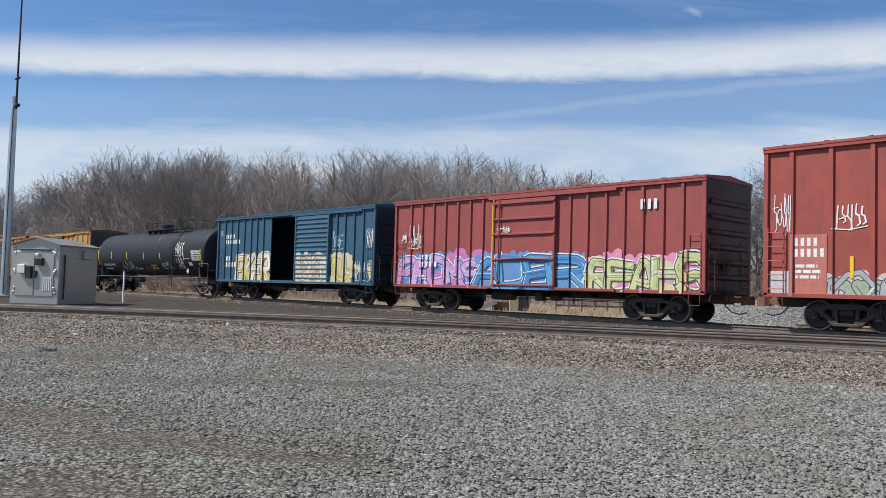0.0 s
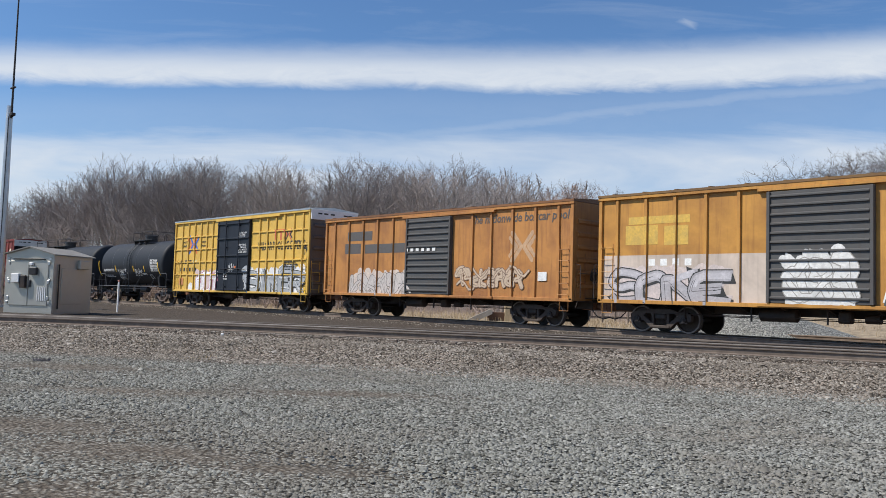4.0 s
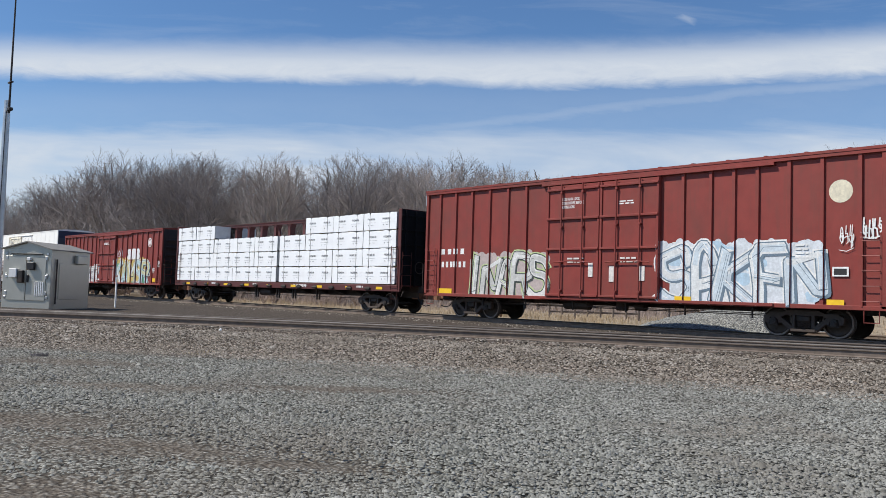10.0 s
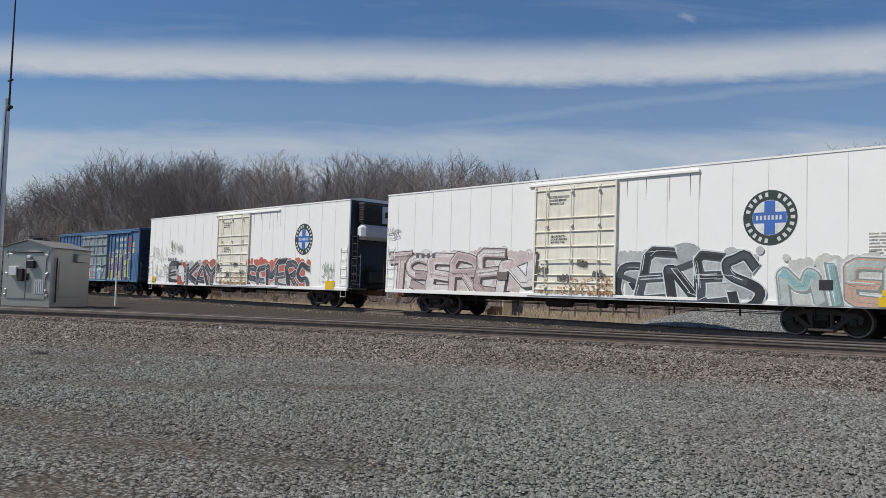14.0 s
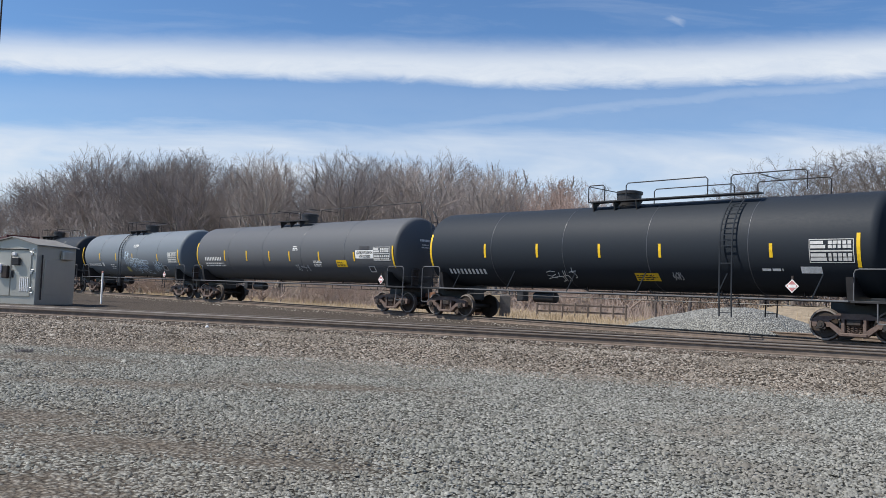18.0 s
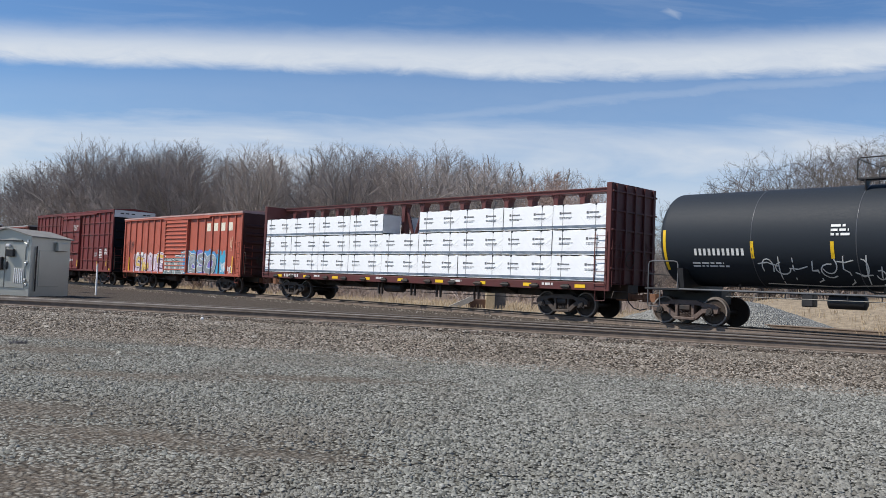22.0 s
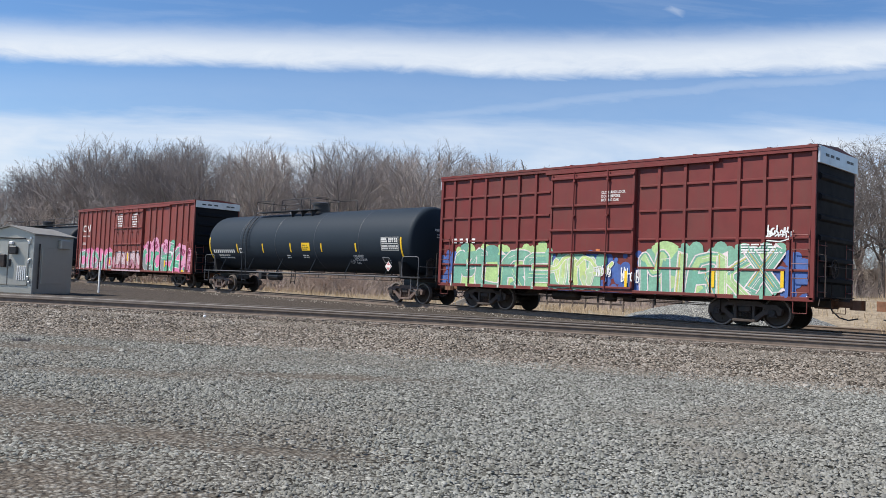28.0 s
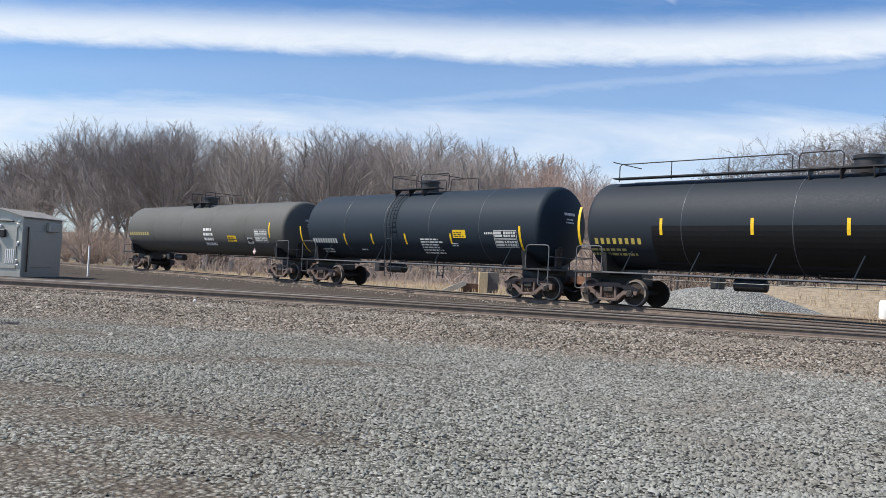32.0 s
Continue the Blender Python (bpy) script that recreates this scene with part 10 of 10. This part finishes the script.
def gravel_pile():
    """A long heap of fresh grey stone behind the far track."""
    s = Shape()
    nu, nv = 34, 20
    rnd = random.Random(5)
    for i in range(nu + 1):
        for j in range(nv + 1):
            u, v = 2 * i / nu - 1, 2 * j / nv - 1
            q = max(0.0, 1 - math.hypot(u, v))
            z = 1.02 * (1 - (1 - min(1.0, q * 1.25)) ** 1.6) * (1 + 0.1 * math.sin(5 * u + 1)) + rnd.uniform(-0.02, 0.02) - 0.05
            s.v.append((u * 4.7, v * 3.2, z))
    for i in range(nu):
        for j in range(nv):
            a = i * (nv + 1) + j
            s.f.append((a, a + nv + 1, a + nv + 2, a + 1))
    m = bpy.data.materials.new("fresh_grey_stone")
    m.use_nodes = True
    n = Nodes(m.node_tree)
    co = n.add("ShaderNodeTexCoord").outputs["Object"]
    vor = n.add("ShaderNodeTexVoronoi", {"Vector": co, "Scale": 16.0})
    pick = n.add("ShaderNodeSeparateColor", {0: vor.outputs["Color"]}).outputs[0]
    col = n.ramp(pick, [(0.0, (0.082, 0.083, 0.078)), (0.5, (0.205, 0.206, 0.192)), (1.0, (0.35, 0.350, 0.325))])
    shader = n.add("ShaderNodeBsdfPrincipled", {"Base Color": col, "Roughness": 0.9})
    n.put(shader.inputs["Normal"], n.add("ShaderNodeBump", {"Strength": 1.0, "Distance": 0.06, "Height": n.math("MULTIPLY", vor.outputs["Distance"], -1.0)}))
    n.tree.links.new(shader.outputs[0], n.add("ShaderNodeOutputMaterial").inputs[0])
    ob = new("gravel_pile", tidy(s.mesh("gravel_pile", m, True)))
    ob.matrix_basis = pose(-16.6, 33.6, 0.36, 0, 0, 26.0)
    tagged(ob, "long heap of fresh blue-grey crushed stone behind the track", "gravel pile", kind="stuff")


def white_barrel():
    b = thing("white_barrel", "small white plastic barrel on the ground", "barrel", at=pose(-10.4, 35.2, 0.38))
    part("barrel", Shape().lathe([(0.0, 0.2), (0.05, 0.22), (0.4, 0.23), (0.75, 0.22), (0.8, 0.2)], axis="z", sides=18), WHITE, b, smooth=40)
    part("lid", Shape().lathe([(0.8, 0.19), (0.84, 0.19), (0.85, 0.12)], axis="z", sides=18), WHITE, b)


signal_cabin()
radio_mast()
marker_post()
concrete_block()
timber_fence()
gravel_pile()
white_barrel()


# ---- the woods ----
BARK = material("grey_bark", (0.44, 0.40, 0.36), 0.9, 0.0, 0.35, 5.0, (0.20, 0.175, 0.155), 0.5, 0.4, 0.2, own=0.65)
TWIG = material("brown_twigs", (0.360, 0.316, 0.296), 0.9, 0.0, 0.25, 2.0, (0.262, 0.228, 0.213), 0.5, 0.3, 0.0, own=0.35, spec=0.2)


def spike(s, points, radius):
    """A three-sided twig that runs out to a point."""
    i = len(s.v)
    axis = (Vector(points[-1]) - Vector(points[0])).normalized()
    a = axis.orthogonal().normalized()
    b = axis.cross(a)
    n = len(points) - 1
    for k, p in enumerate(points[:-1]):
        q = radius * (1 - 0.6 * k / n)
        for t in (0.0, 2.0944, 4.1888):
            s.v.append(tuple(Vector(p) + (a * math.cos(t) + b * math.sin(t)) * q))
    s.v.append(tuple(points[-1]))
    for k in range(n - 1):
        for j in range(3):
            s.f.append((i + 3 * k + j, i + 3 * k + (j + 1) % 3, i + 3 * k + 3 + (j + 1) % 3, i + 3 * k + 3 + j))
    e = i + 3 * (n - 1)
    for j in range(3):
        s.f.append((e + j, e + (j + 1) % 3, e + 3))


def tree_meshes(seed, spread, twig_mat=TWIG, stout=1.0, limbs=9, leader=0.0, thick=(10, 7, 9), upright=True):
    """A bare tree, ten metres high, grown branch by branch. With no leader the trunk forks low into a fan of limbs;
    with one it runs up through a narrow crown. Every branch bends towards the light and ends in fine twigs."""
    r = random.Random(seed)
    wood, fine = Shape(), Shape()
    lift = (0.0, 0.07, 0.09, 0.12, 0.12) if upright else (0.0, 0.05, 0.05, 0.06, 0.05)
    wander = (0.04, 0.05, 0.06, 0.08, 0.08) if upright else (0.04, 0.09, 0.11, 0.12, 0.1)

    def sprout(p, d, length, rad, level):
        steps = (5, 5, 3, 1, 1)[level]
        pts, ways = [p], []
        if level > 0:
            # the crown keeps to a ragged dome
            tip = p + d * length
            over = tip.z + (tip.x ** 2 + tip.y ** 2) * (0.26 - 0.14 * spread) - (0.0, 6.5, 7.5, 8.0, 8.2)[level] - r.uniform(0, 0.5)
            length *= max(0.5, 1 - 0.7 * max(0.0, over) / length)
        for _ in range(steps):
            q = wander[level]
            d = (d + Vector((r.gauss(0, q), r.gauss(0, q), r.gauss(0, q * 0.6) + lift[level]))).normalized()
            ways.append(d)
            p = p + d * (length / steps)
            pts.append(p)
        if level < 2:
            wood.tube(pts, [rad * (1 - (0.88 if level else 0.94 if leader else 0.6) * k / steps) for k in range(steps + 1)], 5 if level else 6, False)
        else:
            spike(fine, pts, rad)
        if level == 4:
            return
        if level == 0:
            count, start = limbs, (0.34 if leader else 0.62)
        else:
            count, start = thick[level - 1], 0.12
        turn = r.uniform(0, 6.28)
        for k in range(count):
            u = start + (1 - start) * (k + r.uniform(0.2, 1.0)) / count
            i = min(steps - 1, int(u * steps))
            base = pts[i].lerp(pts[i + 1], u * steps - i)
            turn += 2.4 + r.uniform(-0.4, 0.4)
            side = ways[i].orthogonal().normalized()
            side = Matrix.Rotation(turn, 3, ways[i]) @ side
            if level == 0 and not leader:
                open_by = radians(r.uniform(8, 30 + 32 * spread))
                far = 5.4 - 1.3 * math.degrees(open_by) / 60 * (1.2 - spread * 0.5) + r.uniform(-0.5, 0.4)
            elif level == 0:
                open_by = radians(r.uniform(24, 44))
                far = (3.4 - 2.0 * u) * (0.55 + 0.65 * spread) * r.uniform(0.85, 1.2)
            else:
                open_by = radians(r.uniform(22, 50) if upright else r.uniform(30, 62))
                far = length * r.uniform(0.36, 0.50) * (1.15 - 0.3 * u)
            sprout(base, ways[i] * math.cos(open_by) + side * math.sin(open_by), far, (0.0, 0.066, 0.023, 0.0095, 0.0058)[level + 1] * (stout if level < 2 else 1.0) * r.uniform(0.8, 1.15), level + 1)

    sprout(Vector((0, 0, -0.3)), Vector((r.gauss(0, 0.05), r.gauss(0, 0.05), 1)).normalized(), leader or 3.4, 0.17 if leader else 0.20, 0)
    top = sorted(v[2] for v in fine.v)[int(len(fine.v) * 0.998)]
    for s in (wood, fine):
        s.v = [(x * 10 / top, y * 10 / top, z * 10 / top) for x, y, z in s.v]
    return wood.mesh("trunk", BARK if twig_mat == TWIG else twig_mat, True), fine.mesh("crown", twig_mat)


RED_TWIG = material("reddish_twigs", (0.48, 0.36, 0.31), 0.9, 0.0, 0.25, 2.0, (0.33, 0.255, 0.225), 0.5, 0.3, 0.0, own=0.35, spec=0.2)
OPEN_TWIG = material("dark_twigs", (0.185, 0.162, 0.150), 0.9, 0.0, 0.25, 2.0, (0.135, 0.118, 0.110), 0.5, 0.3, 0.0, own=0.3, spec=0.2)
ROUND = [tree_meshes(3, 0.9), tree_meshes(4, 0.6), tree_meshes(6, 0.75), tree_meshes(9, 1.0, limbs=11)]
NARROW = [tree_meshes(5, 0.5, limbs=15, leader=8.2, thick=(7, 6, 7)), tree_meshes(7, 0.8, limbs=15, leader=7.6, thick=(7, 6, 7)), tree_meshes(8, 0.25), tree_meshes(10, 0.35, limbs=14, leader=8.6, thick=(7, 6, 7))]
RUSSET = [tree_meshes(13, 0.4, RED_TWIG, 0.8), tree_meshes(14, 0.6, RED_TWIG, 0.8, 14, 7.4, (7, 6, 7))]
OPEN = [tree_meshes(21, 1.0, OPEN_TWIG, 0.9, 9, 0.0, (8, 6, 7), False), tree_meshes(22, 1.0, OPEN_TWIG, 0.9, 9, 0.0, (8, 6, 7), False), tree_meshes(23, 1.0, OPEN_TWIG, 0.9, 9, 0.0, (8, 6, 7), False)]
SHRUB_TWIG = material("pale_twigs", (0.46, 0.37, 0.32), 0.9, 0.0, 0.25, 2.0, (0.33, 0.26, 0.225), 0.5, 0.3, 0.0, own=0.3, spec=0.2)
SHRUBS = [tree_meshes(11, 1.0, SHRUB_TWIG, 0.5, 9, 0.9, (5, 4, 4)), tree_meshes(12, 1.0, SHRUB_TWIG, 0.5, 9, 0.9, (5, 4, 4))]


def tree(x, y, height, pair, label, girth=1.0, name="tree", group="bare trees of the wood"):
    t = thing(name, label, name, group, at=pose(x, y, float(ground_height(np.array([x]), np.array([y]))[0]) - 0.1, 0, 0, rng.uniform(0, 360)))
    t.scale = (height / 10 * girth, height / 10 * girth, height / 10)
    part("trunk" if name == "tree" else "stem", pair[0], None, t)
    part("crown", pair[1], None, t, "fine leafless twigs")


# bearing from the middle of the view (degrees to the left) and the height of the tree tops above the eye's level (degrees)
CANOPY = [(33, 4.1), (30, 4.8), (27, 5.7), (25, 6.6), (22, 8.3), (19, 8.3), (16, 8.9), (11, 9.1), (6, 9.5), (2, 9.2), (-2, 8.8), (-5, 8.9), (-8, 8.1), (-10, 7.5), (-12.5, 6.3), (-14, 5.0), (-15.5, 3.8), (-17, 5.6), (-20, 7.8), (-24, 9.0), (-29, 9.7), (-33, 9.9)]


def kind_of(b):
    """Broad crowns stand at one end and in the middle of the wood, slender ones between, russet ones at the other end."""
    if b < -6 and rng.random() < 0.6:
        return RUSSET[int(rng.integers(0, 2))]
    if rng.random() < (0.85 if b > 14 or 0 < b < 6 else 0.2):
        return ROUND[int(rng.integers(0, 4))]
    return NARROW[int(rng.integers(0, 4))]


# bearings at which one broad crown stands out of the wood's edge
LOBES = (28.5, 25.0, 21.4, 16.8, 11.5, 6.0, 0.6, -4.6, -9.6)


def plant_woods():
    bear = [a for a, _ in CANOPY][::-1]
    tall = [b for _, b in CANOPY][::-1]
    for b in LOBES:
        dist, az = 74 * rng.uniform(0.97, 1.03), radians(136.6 + b)
        dist = max(dist, 38 / math.sin(az))
        hgt = math.tan(radians(float(np.interp(b, bear, tall)))) * dist + 1.3
        tree(math.cos(az) * dist, math.sin(az) * dist, hgt, kind_of(b) if b < -6 else ROUND[int(rng.integers(0, 4))], "broad bare deciduous tree standing out at the edge of the wood", rng.uniform(1.0, 1.15))
    for row, (depth, step, share) in enumerate(((76, 3.0, 0.80), (82, 2.1, 0.97), (90, 1.7, 1.03), (100, 1.6, 1.0))):
        a = 34.5
        while a > -33:
            b = a + rng.normal(0, 0.4)
            right = b < -14
            swell = 1.0 if right else 0.86 + 0.14 * max(math.exp(-((b - l) / 1.7) ** 2) for l in LOBES)
            e = float(np.interp(b, bear, tall)) * share * swell
            dist = depth * (0.72 if right else 1.0) * rng.uniform(0.95, 1.06) / math.cos(radians(b)) ** 0.5
            dist = max(dist, (36 + 4 * row) / max(0.05, math.sin(radians(136.6 + b))))
            if not (right and row == 3):
                hgt = (math.tan(radians(e * 0.97)) * dist + 1.3) * rng.uniform(0.90, 1.07)
                az = radians(136.6 + b)
                if hgt > 3 and dist < 260:
                    tree(math.cos(az) * dist, math.sin(az) * dist, hgt, OPEN[int(rng.integers(0, 3))] if right else kind_of(b), "bare grey-brown deciduous tree at the edge of the wood", rng.uniform(0.9, 1.2))
            a -= step * rng.uniform(0.75, 1.25)


plant_woods()
for k in range(120):
    b = rng.uniform(-13, 33) if k % 5 < 3 else rng.uniform(-33, -13)
    dist = rng.uniform(60, 74)
    az = radians(136.6 + b)
    dist = max(dist, 34 / math.sin(az))
    tree(math.cos(az) * dist, math.sin(az) * dist, rng.uniform(2.2, 4.8) if k % 5 < 3 else rng.uniform(3.0, 6.2), SHRUBS[k % 2], "low leafless shrub at the edge of the wood", rng.uniform(1.2, 2.0), "shrub", "shrubs of the wood")

# a thicket of taller shrubs closes the wood between the trunks
for k in range(46):
    az = radians(136.6 + 35 - 24 * (k + rng.random()) / 46)
    dist = rng.uniform(86, 108)
    tree(math.cos(az) * dist, math.sin(az) * dist, rng.uniform(4.0, 6.5), SHRUBS[k % 2], "tall leafless shrub in the wood behind the trees", rng.uniform(1.3, 2.0), "shrub", "shrubs of the wood")

STRAW = material("dry_straw", (0.46, 0.36, 0.24), 0.9, 0.0, 0.3, 1.5, (0.28, 0.215, 0.15), 0.6, 0.25, 0.0, spec=0.2)


def stems(name, x, y, h, w, mat, label, category, bend):
    """Thin leaning stems, each a three-sided spike bent once, as one mesh."""
    z = ground_height(x, y)
    n = len(x)
    lean = rng.normal(0, bend, (n, 2)) * h[:, None]
    ang = np.array([0.0, 2.0944, 4.1888])
    ring = np.stack((np.cos(ang), np.sin(ang)), 1)
    v = np.zeros((n, 7, 3))
    v[:, 0:3, :2] = np.stack((x, y), 1)[:, None] + ring * w[:, None, None]
    v[:, 0:3, 2] = (z - 0.05)[:, None]
    v[:, 3:6, :2] = (np.stack((x, y), 1) + lean * 0.35)[:, None] + ring * (w * 0.6)[:, None, None]
    v[:, 3:6, 2] = (z + h * 0.55)[:, None]
    v[:, 6] = np.stack((x + lean[:, 0], y + lean[:, 1], z + h), 1)
    faces = []
    for k in range(n):
        i = 7 * k
        for j in range(3):
            faces.append((i + j, i + (j + 1) % 3, i + 3 + (j + 1) % 3, i + 3 + j))
            faces.append((i + 3 + j, i + 3 + (j + 1) % 3, i + 6))
    me = bpy.data.meshes.new(name)
    me.from_pydata(v.reshape(-1, 3).tolist(), [], faces)
    me.materials.append(mat)
    tagged(new(name, me), label, category, kind="stuff")


def brush():
    """Undergrowth at the foot of the wood, and dry grass between it and the track."""
    n = 14000
    b = rng.uniform(-36, 36, n)
    dist = rng.uniform(58, 90, n) * np.where(b < -12, 0.78, 1.0)
    az = np.radians(136.6 + b)
    x, y = np.cos(az) * dist, np.sin(az) * dist
    keep = (y > 36) & ((x < -27) | (y > 52))
    x, y = x[keep], y[keep]
    h = rng.gamma(2.2, 0.32, len(x)) + 0.25
    stems("undergrowth", x, y, h, 0.006 + 0.007 * h, SHRUB_TWIG, "tangled leafless undergrowth at the foot of the wood", "undergrowth", 0.4)
    n = 16000
    x, y = rng.uniform(-75, 12, n), TRACK_Y + 4.6 + rng.gamma(2.0, 5.0, n)
    clump = np.array([noise.noise(Vector((a * 0.25, c * 0.25, 9.0))) for a, c in zip(x, y)])
    heap = ((x + 16.6) ** 2 + (y - 33.6) ** 2 > 30) & (clump > -0.12)
    x, y = x[heap], y[heap]
    h = rng.gamma(3.0, 0.05, len(x)) + 0.06
    stems("dry_grass", x, y, h, 0.012 + 0.02 * h, STRAW, "tan dry winter grass between the track and the wood", "grass", 0.35)


brush()


def weed_tuft(x, y, spread, height, count, mat, label):
    """A small clump of dry stalks that lean apart."""
    s = Shape()
    for k in range(count):
        a, q = rng.uniform(0, 6.28), spread * rng.random() ** 0.7
        p = Vector((q * math.cos(a), q * math.sin(a), -0.03))
        lean = Vector((math.cos(a), math.sin(a), 0)) * rng.uniform(0.1, 0.6) * height
        tip = p + lean + Vector((0, 0, height * rng.uniform(0.45, 1.0)))
        spike(s, [p, p.lerp(tip, 0.55) + Vector((0, 0, 0.15 * height)), tip], 0.007)
    t = thing("weed_tuft", label, "weed", "weeds on the ballast", at=pose(x, y, float(ground_height(np.array([x]), np.array([y]))[0])))
    part("stalk", s, mat, t, kind="stuff")


weed_tuft(-18.1, 5.7, 0.16, 0.13, 70, TWIG, "dark brown clump of dead weed on the ballast")
PALE_STRAW = material("pale_straw", (0.58, 0.47, 0.30), 0.9, 0.0, 0.2, 3.0, (0.42, 0.34, 0.22), 0.4, 0.5, 0.0)
weed_tuft(-17.5, 8.9, 0.40, 0.08, 60, PALE_STRAW, "thin tan dry grass growing in the ballast")
weed_tuft(-17.9, 9.4, 0.35, 0.08, 50, PALE_STRAW, "thin tan dry grass growing in the ballast")
weed_tuft(-12.2, 11.3, 0.3, 0.07, 40, PALE_STRAW, "thin tan dry grass growing in the ballast")
weed_tuft(-17.9, 6.6, 0.4, 0.07, 50, PALE_STRAW, "thin tan dry grass growing in the ballast")
white_rock = tagged(new("white_stone", tidy(Shape().lathe([(-0.035, 0.015), (-0.02, 0.04), (0.012, 0.042), (0.03, 0.02)], axis="z", sides=7).mesh("white_stone", WHITE))), "small white stone lying beside the near rail", "stone")
white_rock.matrix_basis = pose(-18.7, 10.12, 0.49, 12, 8, 30)


# ---- what moves ----
def rolled(t):
    """How far the train has come after t seconds: it slowly gathers speed."""
    return 16.35 * t + 0.0103 * t * t


def motions():
    times = [0.0, 2.0, 4.0, 6.0, 8.0, 10.0, 12.0, 14.0, 16.0, 18.0, 20.0, 22.0, 24.0, 26.0, 28.0, 30.0, 32.0]
    for car, start in TRAIN:
        walk(car, [(t, pose(start + rolled(t), TRACK_Y, RAIL)) for t in times])
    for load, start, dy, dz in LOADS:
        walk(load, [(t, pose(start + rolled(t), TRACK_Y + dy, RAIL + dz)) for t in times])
    # all wheels turn alike, so that one turning serves each end of the trucks
    ticks = [k / FPS for k in range(int(32 * FPS) + 1)]
    for end, sets in WHEELSETS.items():
        rows = [(t, pose(end * TRUCK_BASE, 0, WHEEL_R, 0, math.degrees(rolled(t) / WHEEL_R) % 360, 0)) for t in ticks]
        walk(sets[0], rows)
        keys = sets[0].animation_data
        for other in sets[1:]:
            other.rotation_mode = "QUATERNION"
            other.animation_data_create()
            other.animation_data.action = keys.action
            other.animation_data.action_slot = keys.action_slot


motions()
